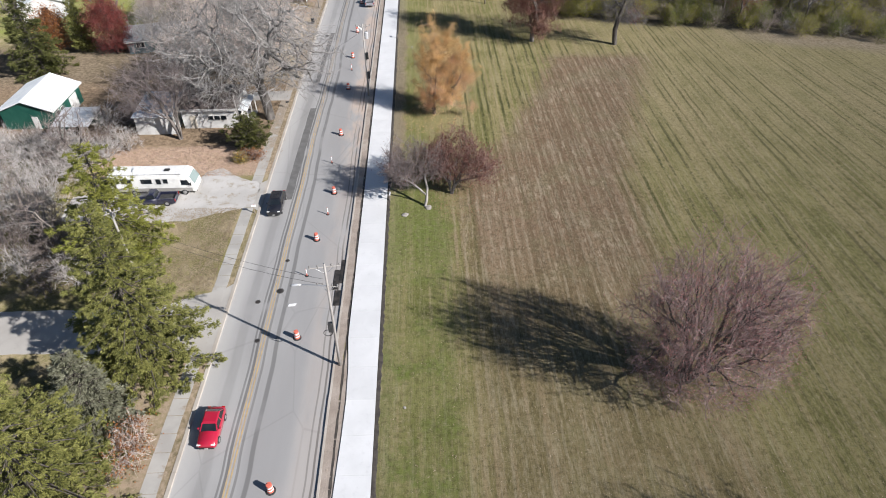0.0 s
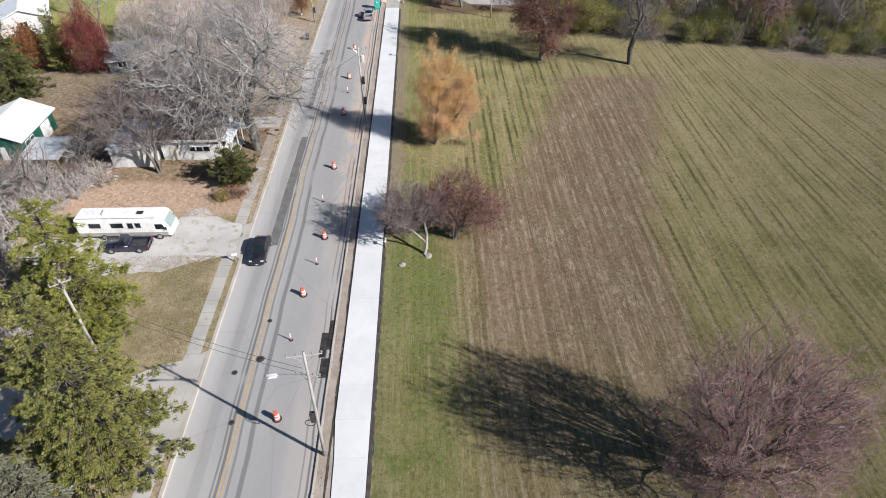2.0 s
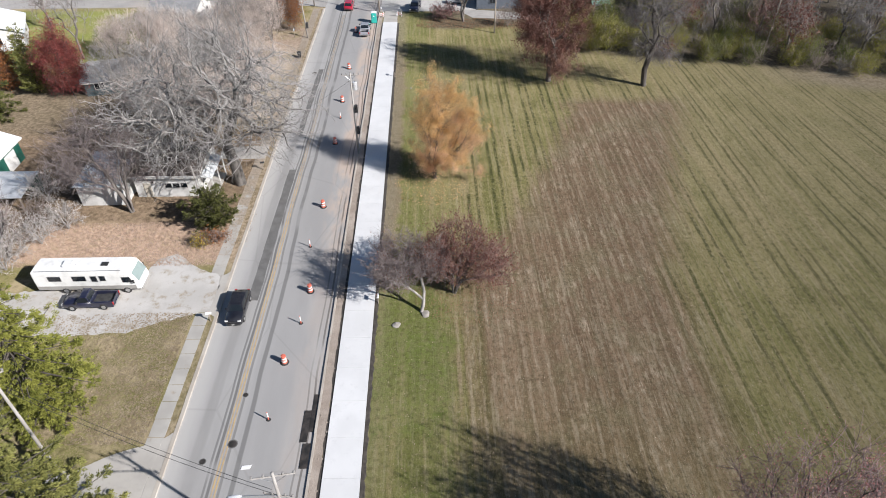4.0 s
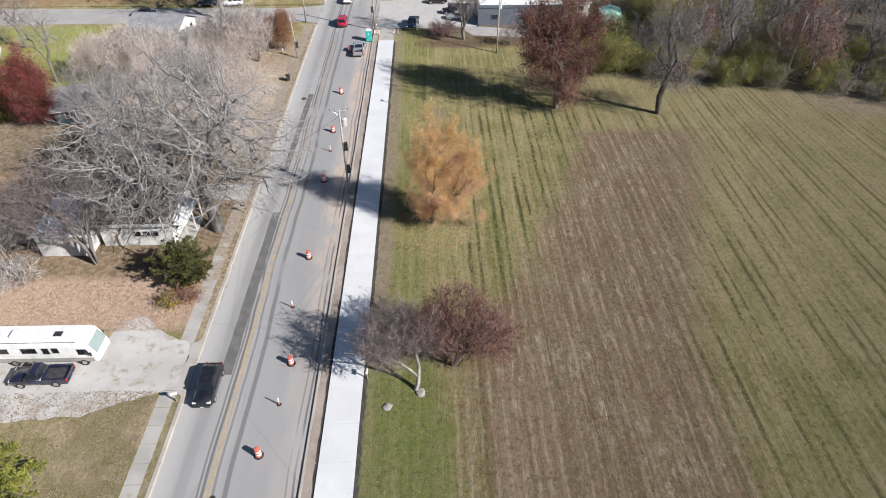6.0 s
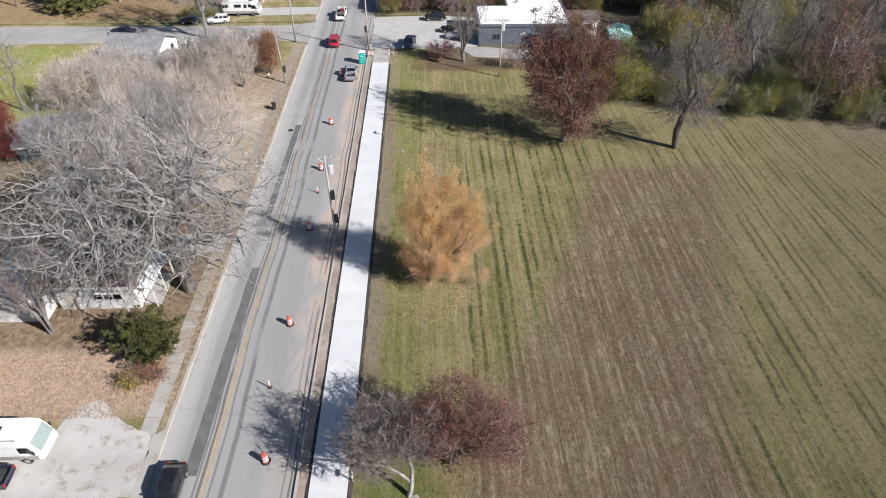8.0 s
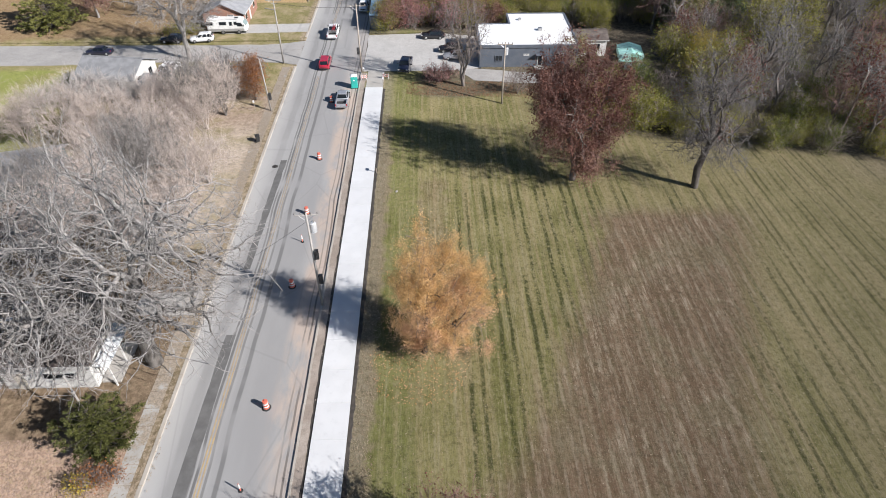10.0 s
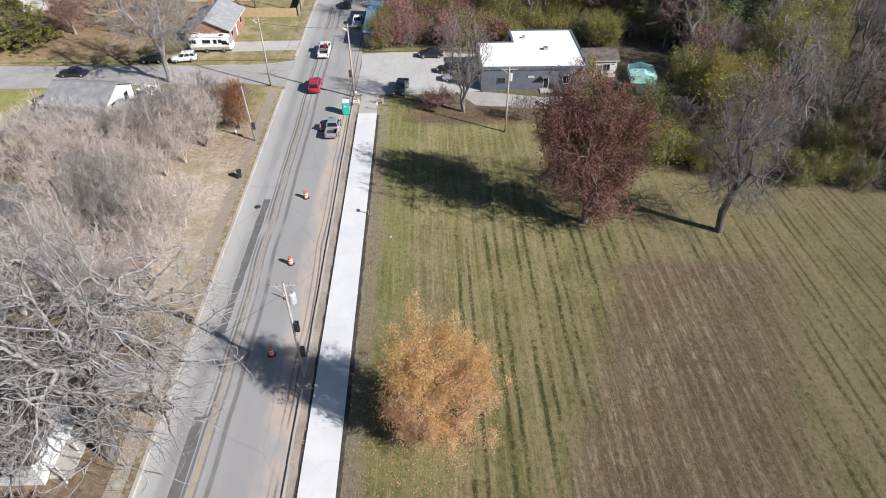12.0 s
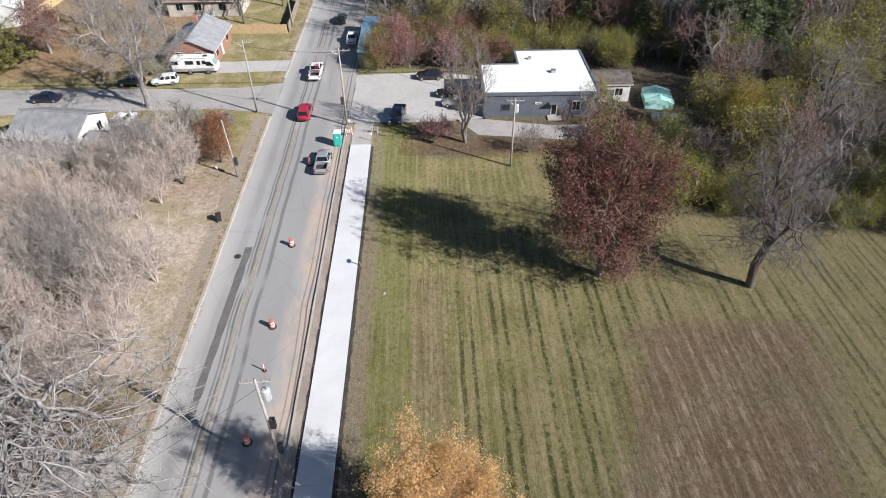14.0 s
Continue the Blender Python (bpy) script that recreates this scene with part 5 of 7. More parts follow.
scatter(shrubs_w, jittered(-4, 38, 140.5, 158, 3.2, rng_w, lambda x, y: not (8.5 < x < 24 and y < 140.0)), rng_w, "woodland shrubs", 0.8, 1.3)
scatter([shrubs_w[0], shrubs_w[2], shrubs_w[3]], jittered(40.0, 50.0, 112, 140, 3.3, rng_w, lambda x, y: True), rng_w, "woodland shrubs behind the building", 0.9, 1.35)
leafy_w = [shrubs_w[1], shrubs_w[3]]
scatter(leafy_w, [(21.5, 107.5), (23.5, 109.0), (25.0, 106.8), (26.5, 108.6), (28.0, 106.9), (22.5, 111.0), (25.5, 111.0), (29.5, 108.8), (31.5, 107.0), (20.0, 110.5), (34.0, 106.5), (37.0, 105.5)], rng_w, "leafy shrubs at the wood's edge", 1.0, 1.45)
scatter(shrubs_w, [(37.5, 121.0), (40, 118), (42, 121), (22.5, 114.0)], rng_w, "woodland shrubs", 0.9, 1.3)
conifers_w = [(1, lambda m: conifer("woodland_pine", "tall dark green pine in the wood", 121, 15.0, 4.0, B_DARK, N_DARK, m, 14000, 0.38))]
scatter(conifers_w, [(41.5, 141), (46, 146), (52, 144), (57, 149), (36, 158), (62, 153), (-1, 166), (30, 172), (49, 152), (26.5, 151), (31, 154.5), (34.5, 149.5), (39, 152.5), (22, 156), (44, 137)], rng_w, "woodland pines", 0.85, 1.15)
broad_tree("golden_tree", "small golden-leaved tree at the wood's edge", 50, [(0, 0, 4.6, 2.3, 2.2, 2.6)], 1.6, 0.14, 220, B_DARK, T_BROWN, at(38.0, 118.8), (L_GOLD, 17000, 0.095, 0.25), twigs=2, rough=0.35)
broad_tree("golden_tree", "yellow-green leafy tree behind the building", 51, [(0, 0, 2.6, 2.6, 2.2, 2.2)], 1.0, 0.14, 180, B_DARK, T_BROWN, at(28.6, 139.6), (L_YELLOW, 12000, 0.13, 0.25), twigs=2, rough=0.35)
broad_tree("pale_tree", "pale-barked bare tree among dark pines", 52, [(0, 0, 10, 3.6, 3.2, 5.5)], 4.0, 0.26, 260, B_GREY, T_GREY, at(37.6, 143.8), None, twigs=2, twig_len=1.2, twig_r=0.018)
red_shrubs = [(2, wood_shrub(131, 4.2, 2.3, T_PINK, "maroon leafy shrub beside the car park", (L_PURPLE, 3200, 0.155, 0.25))), (2, wood_shrub(132, 3.6, 2.2, T_BROWN, "yellow-green shrub beside the car park", (L_YELLOW, 3200, 0.15, 0.25))), (1.5, wood_shrub(133, 4.4, 2.2, T_PINK, "bare reddish shrub beside the car park", (L_PINK, 1200, 0.17, 0.3)))]
scatter(red_shrubs, jittered(-3.5, 13, 140.6, 150, 2.9, rng_w, lambda x, y: True), rng_w, "shrubs behind the car park", 0.85, 1.25)

# tan thicket between the big tree and the corner house
thicket = [
    (7, lambda m: broad_tree("thicket_tree", "low tan twiggy tree of the thicket", 141, [(0, 0, 3.9, 3.0, 3.0, 2.6)], 0.8, 0.14, 150, T_TAN, T_TAN, m, (foliage("dry_tan_leaves", (0.40, 0.335, 0.29), (0.50, 0.425, 0.37)), 4200, 0.075, 0.28), stems=4, twigs=4, twig_len=1.0, twig_r=0.011, rough=0.4)),
    (2, lambda m: broad_tree("thicket_tree", "bare pale grey tree of the thicket", 142, [(0, 0, 4.8, 3.0, 3.0, 3.2)], 1.0, 0.16, 190, B_GREY, T_GREY, m, None, stems=3, twigs=4, twig_len=1.1, twig_r=0.011, rough=0.4)),
    (2, lambda m: broad_tree("thicket_tree", "bare pinkish tan tree of the thicket", 143, [(0, 0, 4.2, 2.6, 2.6, 2.8)], 1.0, 0.14, 190, B_MID, T_TAN, m, None, stems=4, twigs=4, twig_len=1.1, twig_r=0.011, rough=0.4)),
]
scatter(thicket, jittered(-45, -19.6, 86, 113.5, 3.8, rng_w, lambda x, y: not (x < -35 and y < 103) and not (x < -32 and y > 108.5) and not (x > -23 and y > 100)), rng_w, "thicket trees", 0.75, 1.15)
brush = [
    (3, lambda m: shrub("brush", "pale grey bare brush in the garden", 151, [(0, 0, 1.9, 2.3, 2.0, 1.6)], m, T_PALE, None, 120, 0.06)),
    (2, lambda m: shrub("brush", "brown bare brush in the garden", 152, [(0, 0, 1.6, 2.1, 2.0, 1.4)], m, T_BROWN, None, 110, 0.06)),
]
brush_dark = [(1, lambda m: shrub("brush", "dark brown bare brush at the street corner", 153, [(0, 0, 1.7, 2.2, 2.0, 1.5)], m, T_WOOD, None, 130, 0.06))]
scatter(brush, [(-37.5, 65.5), (-41, 64.5), (-45, 65.5), (-49, 65), (-34.5, 64.8), (-53, 66), (-38.5, 69.5), (-36, 71), (-43, 61.5), (-47.5, 60), (-40, 58.5), (-52, 58)], rng_w, "brush", 0.85, 1.3)
scatter(brush[:1], [(-36, 62.5), (-38.5, 61.5), (-41, 62), (-44, 63), (-46.5, 62.5), (-49.5, 61.5), (-39.5, 56.5), (-42.5, 55.5), (-45.5, 57), (-48.5, 55.5), (-37.5, 58.8), (-43.5, 52), (-47, 51), (-51, 53), (-39.5, 52.5)], rng_w, "pale brush behind the driveway", 1.15, 1.6)
scatter(brush[:1], [(-45.5, 116.2), (-43.0, 115.4), (-40.6, 115.8), (-38.0, 115.2), (-36.0, 116.0), (-41.6, 113.4), (-46.4, 113.0), (-34.0, 115.0)], rng_w, "pale brush before the corner house", 1.1, 1.5)
scatter(thicket[1:2], [(-39.0, 92.4), (-36.6, 94.6)], rng_w, "thicket trees by the grey-roofed house", 0.75, 0.95)
scatter(brush, [(-33, 40.8), (-36, 43), (-30.6, 41.6), (-38.5, 46), (-34.5, 47.2), (-40.5, 41.4), (-37.5, 49.5), (-43, 44), (-33.6, 44.0)], rng_w, "bare brush between the driveways", 1.1, 1.6)
scatter(brush_dark, [(-27.5, 115.5), (-24.6, 117.0), (-25.2, 114.0), (-30, 117), (-28, 118.8), (-23.4, 119.0), (-26.5, 120.3), (-31.5, 119.6)], rng_w, "brush", 1.3, 1.75)
trees_l = [(1, wood_tree(161, 9.5, 3.4, B_GREY, T_GREY, "bare grey tree in a garden")), (1, wood_tree(162, 8.0, 3.0, B_MID, T_BROWN, "bare brown tree in a garden")), (1, wood_tree(163, 11, 4.0, B_MID, T_GREY, "wide bare tree in a garden"))]
scatter(trees_l, [(-33.5, 45), (-38, 42), (-40.5, 48), (-44, 54), (-36, 30), (-43, 36), (-50, 45), (-56, 62), (-62, 74), (-38, 60.5), (-64, 90), (-66, 104), (-50, 106), (-60, 118), (-42, 146), (-47, 152), (-38, 153), (-52, 158), (-44, 162), (-57, 152), (-70, 145), (-40, 172), (-24, 175), (-30, 178), (-50, 172), (-22, 166), (-27, 158)], rng_w, "garden trees", 0.85, 1.2)


# ---- vehicles ----
P_RED = paint("red_car_paint", (0.40, 0.012, 0.038), 0.28, 0.0, 0.8)
P_BLACK = paint("black_car_paint", (0.012, 0.012, 0.016), 0.25, 0.0, 0.8)
P_NAVY = paint("navy_car_paint", (0.012, 0.014, 0.035), 0.28, 0.0, 0.8)
P_SILVER = paint("silver_car_paint", (0.42, 0.43, 0.46), 0.3, 0.4, 0.6)
P_WHITE = paint("white_car_paint", (0.78, 0.78, 0.78), 0.3, 0.0, 0.6)
P_GLASS = paint("dark_window_glass", (0.012, 0.016, 0.02), 0.06)
# the sky's reflection is painted into this glass as a pale grey-green
P_SHIELD_SKY = paint("windscreen_with_sky_tone", (0.25, 0.31, 0.30), 0.08)
P_TYRE = surface("tyre_rubber", (0.02, 0.02, 0.02), (0.035, 0.034, 0.033), 8, 0.9)
P_RIM = paint("steel_rim", (0.5, 0.5, 0.5), 0.35, 0.8)
P_LAMP = paint("clear_lamp", (0.75, 0.75, 0.72), 0.15)
P_TAIL = paint("red_lamp", (0.35, 0.01, 0.01), 0.2)
P_TRIM = surface("black_plastic", (0.02, 0.02, 0.02), (0.04, 0.04, 0.04), 6, 0.6)
P_BEDLINER = surface("black_bed_liner", (0.025, 0.025, 0.026), (0.05, 0.05, 0.05), 3, 0.85)
P_CHROME = paint("chrome", (0.7, 0.7, 0.7), 0.15, 1.0)


def loft(stations, sections=None):
    """Body through stations (x, half width, z low, z high, shoulder): rounded cross sections along x."""
    bm = bmesh.new()
    rings = []
    for x, w, z0, z1, tuck in stations:
        zm = z0 + (z1 - z0) * 0.55
        pts = [(-w * 0.86, z0), (-w * 0.98, z0 + 0.08), (-w, zm), (-w * (1 - tuck * 0.4), z1 - (z1 - z0) * 0.16), (-w * (1 - tuck), z1 - 0.01), (0, z1 + 0.03 * w),
               (w * (1 - tuck), z1 - 0.01), (w * (1 - tuck * 0.4), z1 - (z1 - z0) * 0.16), (w, zm), (w * 0.98, z0 + 0.08), (w * 0.86, z0)]
        rings.append([bm.verts.new((x, y, z)) for y, z in pts])
    for a, b in zip(rings, rings[1:]):
        for i in range(len(a)):
            j = (i + 1) % len(a)
            bm.faces.new((a[i], a[j], b[j], b[i]))
    bm.faces.new(rings[0])
    bm.faces.new(rings[-1][::-1])
    bmesh.ops.recalc_face_normals(bm, faces=bm.faces)
    return bm


def plate(points, thick, out):
    """A thin plate over a polygon, pushed along the vector out."""
    bm = bmesh.new()
    o = Vector(out).normalized() * thick
    lo = [bm.verts.new(Vector(p)) for p in points]
    hi = [bm.verts.new(Vector(p) + o) for p in points]
    bm.faces.new(hi)
    bm.faces.new(lo[::-1])
    n = len(lo)
    for i in range(n):
        bm.faces.new((lo[i], lo[(i + 1) % n], hi[(i + 1) % n], hi[i]))
    bmesh.ops.recalc_face_normals(bm, faces=bm.faces)
    return bm


def wheel(parent, x, y, r=0.34, w=0.22):
    s = 1 if y > 0 else -1
    tyre = part("wheel", tube([(x, y - w / 2, r), (x, y - w / 2 + 0.03, r), (x, y + w / 2 - 0.03, r), (x, y + w / 2, r)], [r * 0.9, r, r, r * 0.9], 18), P_TYRE, parent, smooth=False)
    part("rim", tube([(x, y + s * (w / 2 - 0.01), r), (x, y + s * (w / 2 + 0.012), r)], [r * 0.62, r * 0.55], 12), P_RIM, tyre, "bright steel rim")


def cabin(parent, xb0, xt0, xt1, xb1, wb, wt, zb, zt, body_mat, shield=None, pillars=1):
    """The upper cabin: roof on slanted pillars, with screens and side windows."""
    bm = bmesh.new()
    lo = [(xb0, -wb, zb), (xb0, wb, zb), (xb1, wb, zb), (xb1, -wb, zb)]
    hi = [(xt0, -wt, zt - 0.03), (xt0, wt, zt - 0.03), (xt1, wt, zt - 0.03), (xt1, -wt, zt - 0.03)]
    top = [(xt0 - 0.12, -wt * 0.86, zt + 0.02), (xt0 - 0.12, wt * 0.86, zt + 0.02), (xt1 + 0.1, wt * 0.86, zt + 0.02), (xt1 + 0.1, -wt * 0.86, zt + 0.02)]
    L, H, T = ([bm.verts.new(p) for p in r] for r in (lo, hi, top))
    for a, b in ((L, H), (H, T)):
        for i in range(4):
            bm.faces.new((a[i], a[(i + 1) % 4], b[(i + 1) % 4], b[i]))
    bm.faces.new(T)
    bm.faces.new(L[::-1])
    bmesh.ops.recalc_face_normals(bm, faces=bm.faces)
    part("cab", bm, body_mat, parent)

    def lerp(a, b, f):
        return Vector(a).lerp(Vector(b), f)

    def pane(name, a, b, c, d, mat, out):
        """Pane on the quad a b c d (a b low, c d high), inset a little."""
        q = []
        for u, v in ((0.06, 0.10), (0.94, 0.10), (0.92, 0.9), (0.08, 0.9)):
            q.append(lerp(lerp(a, b, u), lerp(d, c, u), v))
        part(name, plate(q, 0.012, out), mat, parent)

    pane("windscreen", lo[0], lo[1], hi[1], hi[0], shield or P_GLASS, (1, 0, 0.7))
    pane("rear_window", lo[2], lo[3], hi[3], hi[2], P_GLASS, (-1, 0, 0.7))
    cuts = [0.0] + [(i + 1) / (pillars + 1) for i in range(pillars)] + [1.0]
    for s, (b0, b1, t0, t1) in ((1, (lo[1], lo[2], hi[1], hi[2])), (-1, (lo[0], lo[3], hi[0], hi[3]))):
        for f0, f1 in zip(cuts, cuts[1:]):
            pane("side_window", lerp(b0, b1, f0), lerp(b0, b1, f1), lerp(t0, t1, f1), lerp(t0, t1, f0), P_GLASS, (0, s, 0.2))


def car(name, label, category, mat, m, length=4.4, w=0.9, h=1.45, kind="hatch"):
    """A closed car, nose towards +x."""
    top = thing(name, label, category, m)
    a, hood = length / 2, h * 0.62
    tall = kind == "suv"
    hood = h * (0.6 if tall else 0.64)
    part("body", loft([(a, w * 0.72, 0.38, hood - 0.22, 0.12), (a - 0.12, w * 0.9, 0.25, hood - 0.1, 0.12), (a - 0.5, w * 0.98, 0.2, hood - 0.03, 0.12), (a - 1.25, w, 0.2, hood + 0.05, 0.1),
                       (0, w, 0.2, hood + 0.06, 0.08), (-a + 0.6, w, 0.2, hood + 0.05, 0.1), (-a + 0.15, w * 0.95, 0.28, hood - 0.02, 0.12), (-a, w * 0.82, 0.4, hood - 0.14, 0.12)]), mat, top, smooth=True)
    back = -a + (0.12 if tall else 0.3 if kind == "hatch" else 0.85)
    cabin(top, a - 1.2, a - 1.85, back + (0.3 if tall else 0.65), back, w * 0.93, w * 0.74, hood - 0.02, h, mat, pillars=2 if tall else 1)
    for x in (a - 0.85, -a + 0.85):
        for y in (w - 0.08, -w + 0.08):
            wheel(top, x, y, 0.33)
    for y in (1, -1):
        part("headlight", box(a - 0.2, y * w * 0.7 - 0.17, hood - 0.24, a - 0.02, y * w * 0.7 + 0.17, hood - 0.12, 0.02), P_LAMP, top)
        part("tail_light", box(-a + 0.03, y * w * 0.72 - 0.14, hood - 0.2, -a + 0.14, y * w * 0.72 + 0.14, hood - 0.04, 0.02), P_TAIL, top)
        part("mirror", box(a - 1.62, y * (w + 0.07) - 0.07, hood + 0.05, a - 1.48, y * (w + 0.07) + 0.07, hood + 0.19, 0.02), mat, top)
    part("bumper", box(a - 0.1, -w * 0.75, 0.3, a + 0.06, w * 0.75, 0.48, 0.03), P_TRIM, top)
    part("bumper", box(-a - 0.05, -w * 0.75, 0.32, -a + 0.1, w * 0.75, 0.5, 0.03), P_TRIM, top)
    part("number_plate", box(a + 0.06, -0.15, 0.36, a + 0.075, 0.15, 0.45), P_LAMP, top)
    return top


def pickup(name, label, mat, m, length=5.7, w=0.98, h=1.85, cover=False, crew=True, ladder=False):
    """A pickup truck with an open bed, nose towards +x."""
    top = thing(name, label, "pickup truck", m)
    a, belt = length / 2, h * 0.6
    bed1 = -a + 0.08
    bed0 = bed1 + (1.75 if crew else 2.2)
    part("body", loft([(a, w * 0.8, 0.45, belt - 0.18, 0.08), (a - 0.1, w * 0.95, 0.38, belt - 0.08, 0.08), (a - 0.55, w, 0.34, belt, 0.08), (a - 1.4, w, 0.34, belt + 0.05, 0.08), (bed0 + 0.02, w, 0.34, belt + 0.05, 0.06)]), mat, top, smooth=True)
    cabin(top, a - 1.35, a - 1.95, bed0 + 0.35, bed0 + 0.1, w * 0.94, w * 0.76, belt + 0.02, h, mat, pillars=1 if crew else 0)
    part("bed_floor", box(bed1, -w * 0.8, 0.55, bed0, w * 0.8, 0.72), P_BEDLINER, top)
    for s in (1, -1):
        part("bed_side", box(bed1, s * w - (0.2 if s > 0 else 0), 0.36, bed0 + 0.01, s * w + (0 if s > 0 else 0.2), belt + 0.04, 0.03), mat, top)
    part("tailgate", box(bed1 - 0.04, -w * 0.8, 0.5, bed1 + 0.04, w * 0.8, belt + 0.02, 0.02), mat, top)
    part("bed_front", box(bed0 - 0.04, -w * 0.8, 0.6, bed0 + 0.03, w * 0.8, belt + 0.03), mat, top)
    if cover:
        for x0, x1 in ((bed1 + 0.05, (bed0 + bed1) / 2 - 0.01), ((bed0 + bed1) / 2 + 0.01, bed0 - 0.03)):
            part("bed_cover", box(x0, -w * 0.84, belt + 0.03, x1, w * 0.84, belt + 0.07, 0.015), P_BEDLINER, top)
    if ladder:
        rack = part("ladder_rack", tube([(bed1 + 0.2, -w * 0.88, belt), (bed1 + 0.2, -w * 0.88, h + 0.1), (bed1 + 0.2, w * 0.88, h + 0.1), (bed1 + 0.2, w * 0.88, belt)], 0.035, 6), P_RIM, top)
        part("ladder_rack", tube([(bed0 - 0.1, -w * 0.88, belt), (bed0 - 0.1, -w * 0.88, h + 0.1), (bed0 - 0.1, w * 0.88, h + 0.1), (bed0 - 0.1, w * 0.88, belt)], 0.035, 6), P_RIM, top)
        lad = bmesh.new()
        for y in (-0.62, -0.22):
            add_box(lad, bed1 - 0.3, y - 0.03, h + 0.14, bed0 + 0.7, y + 0.03, h + 0.22)
        for i in range(9):
            x = bed1 - 0.1 + i * 0.3
            add_box(lad, x, -0.6, h + 0.16, x + 0.035, -0.24, h + 0.2)
        part("ladder", lad, P_TAIL, top, "red fibreglass ladder")
        part("tool_box", box(bed0 - 0.55, -w * 0.8, belt - 0.2, bed0 - 0.06, w * 0.8, belt + 0.12, 0.02), P_RIM, top)
    for x in (a - 0.95, -a + 1.15):
        for y in (w - 0.1, -w + 0.1):
            wheel(top, x, y, 0.39, 0.26)
    for s in (1, -1):
        part("headlight", box(a - 0.14, s * w * 0.74 - 0.16, belt - 0.3, a + 0.01, s * w * 0.74 + 0.16, belt - 0.12, 0.02), P_LAMP, top)
        part("tail_light", box(bed1 - 0.06, s * w * 0.9 - 0.08, belt - 0.35, bed1 + 0.02, s * w * 0.9 + 0.08, belt - 0.02, 0.015), P_TAIL, top)
        part("mirror", box(a - 1.75, s * (w + 0.11) - 0.1, belt + 0.08, a - 1.62, s * (w + 0.11) + 0.1, belt + 0.3, 0.02), P_TRIM, top)
    part("bumper", box(a - 0.06, -w * 0.92, 0.42, a + 0.1, w * 0.92, 0.62, 0.03), P_CHROME, top)
    part("bumper", box(bed1 - 0.16, -w * 0.92, 0.45, bed1 - 0.02, w * 0.92, 0.62, 0.03), P_CHROME, top)
    part("grille", box(a - 0.01, -w * 0.55, belt - 0.36, a + 0.03, w * 0.55, belt - 0.14, 0.01), P_TRIM, top)
    return top


P_RV = paint("motorhome_white", (0.80, 0.80, 0.77), 0.4, 0.0, 0.2)
P_RVGREY = paint("motorhome_grey_stripe", (0.33, 0.32, 0.30), 0.4)


def motorhome(m, label, length=10.0, w=1.22, h=3.05):
    """A box-shaped motorhome, nose towards +x."""
    top = thing("motorhome", label, "motorhome", m)
    a = length / 2
    body = part("body", loft([(-a, w * 0.97, 0.55, h - 0.06, 0.05), (-a + 0.08, w, 0.5, h, 0.05), (a - 1.35, w, 0.5, h, 0.05), (a - 0.75, w, 0.5, h - 0.12, 0.06), (a - 0.42, w * 0.99, 0.5, h - 0.75, 0.05), (a - 0.1, w * 0.96, 0.5, 1.55, 0.05), (a, w * 0.9, 0.55, 1.2, 0.06)]), P_RV, top)
    part("windscreen", plate([(a - 0.12, -w * 0.86, 1.62), (a - 0.12, w * 0.86, 1.62), (a - 0.66, w * 0.84, h - 0.42), (a - 0.66, -w * 0.84, h - 0.42)], 0.10, (1, 0, 0.45)), P_SHIELD_SKY, top, "windscreen coloured pale green for reflected sky")
    for s in (1, -1):
        y = s * (w + 0.005)
        part("cab_window", plate([(a - 1.75, y, 1.55), (a - 0.62, y, 1.55), (a - 0.9, y, 2.28), (a - 1.75, y, 2.28)], 0.025, (0, s, 0)), P_GLASS, top)
        for x0, x1, z0 in ((-1.35, 0.0, 1.85), (0.6, 1.15, 1.75), (1.5, 2.05, 1.85), (-3.9, -2.6, 1.85)):
            win = part("window", box(min(x0, x1), min(y, y + s * 0.03), z0, max(x0, x1), max(y, y + s * 0.03), 2.45, 0.01), P_GLASS, top)
            part("window_frame", box(x0 - 0.05, min(y, y + s * 0.015), z0 - 0.05, x1 + 0.05, max(y, y + s * 0.015), 2.5), P_RIM, win)
        part("stripe", box(-a + 0.1, min(y, y + s * 0.01), 0.62, a - 0.5, max(y, y + s * 0.01), 1.12), P_RVGREY, top, "grey lower panel")
        part("mirror", box(a - 0.55, s * (w + 0.2) - 0.08, 1.6, a - 0.42, s * (w + 0.2) + 0.08, 2.0, 0.03), P_TRIM, top)
        part("headlight", box(a - 0.08, s * w * 0.72 - 0.18, 0.85, a + 0.02, s * w * 0.72 + 0.18, 1.05, 0.02), P_LAMP, top)
        for x in (a - 1.6, -a + 2.9):
            wheel(top, x, s * (w - 0.12), 0.42, 0.28)
    part("bumper", box(a - 0.05, -w * 0.95, 0.48, a + 0.12, w * 0.95, 0.72, 0.04), P_RVGREY, top)
    for x, s in ((1.9, 0.35), (-0.9, 0.22), (-3.2, 0.3)):
        part("roof_vent", box(x - s, -s * 0.8, h + 0.01, x + s, s * 0.8, h + 0.13, 0.02), P_TRIM if x > 0 else P_RV, top)
    part("air_conditioner", box(-2.4, -0.45, h + 0.01, -1.4, 0.45, h + 0.32, 0.06), P_RV, top)
    part("roof_rail", box(-a + 0.4, -w * 0.9, h + 0.01, a - 1.6, -w * 0.9 + 0.06, h + 0.07), P_RIM, top)
    part("awning", tube([(-2.6, w + 0.06, h - 0.25), (2.2, w + 0.06, h - 0.25)], 0.06, 8), P_RVGREY, top)
    return top


def facing(x, y, deg, z=0.0):
    """Nose at deg, counted from +y to the left."""
    return pose(x, y, z, 0, 0, 90 + deg)


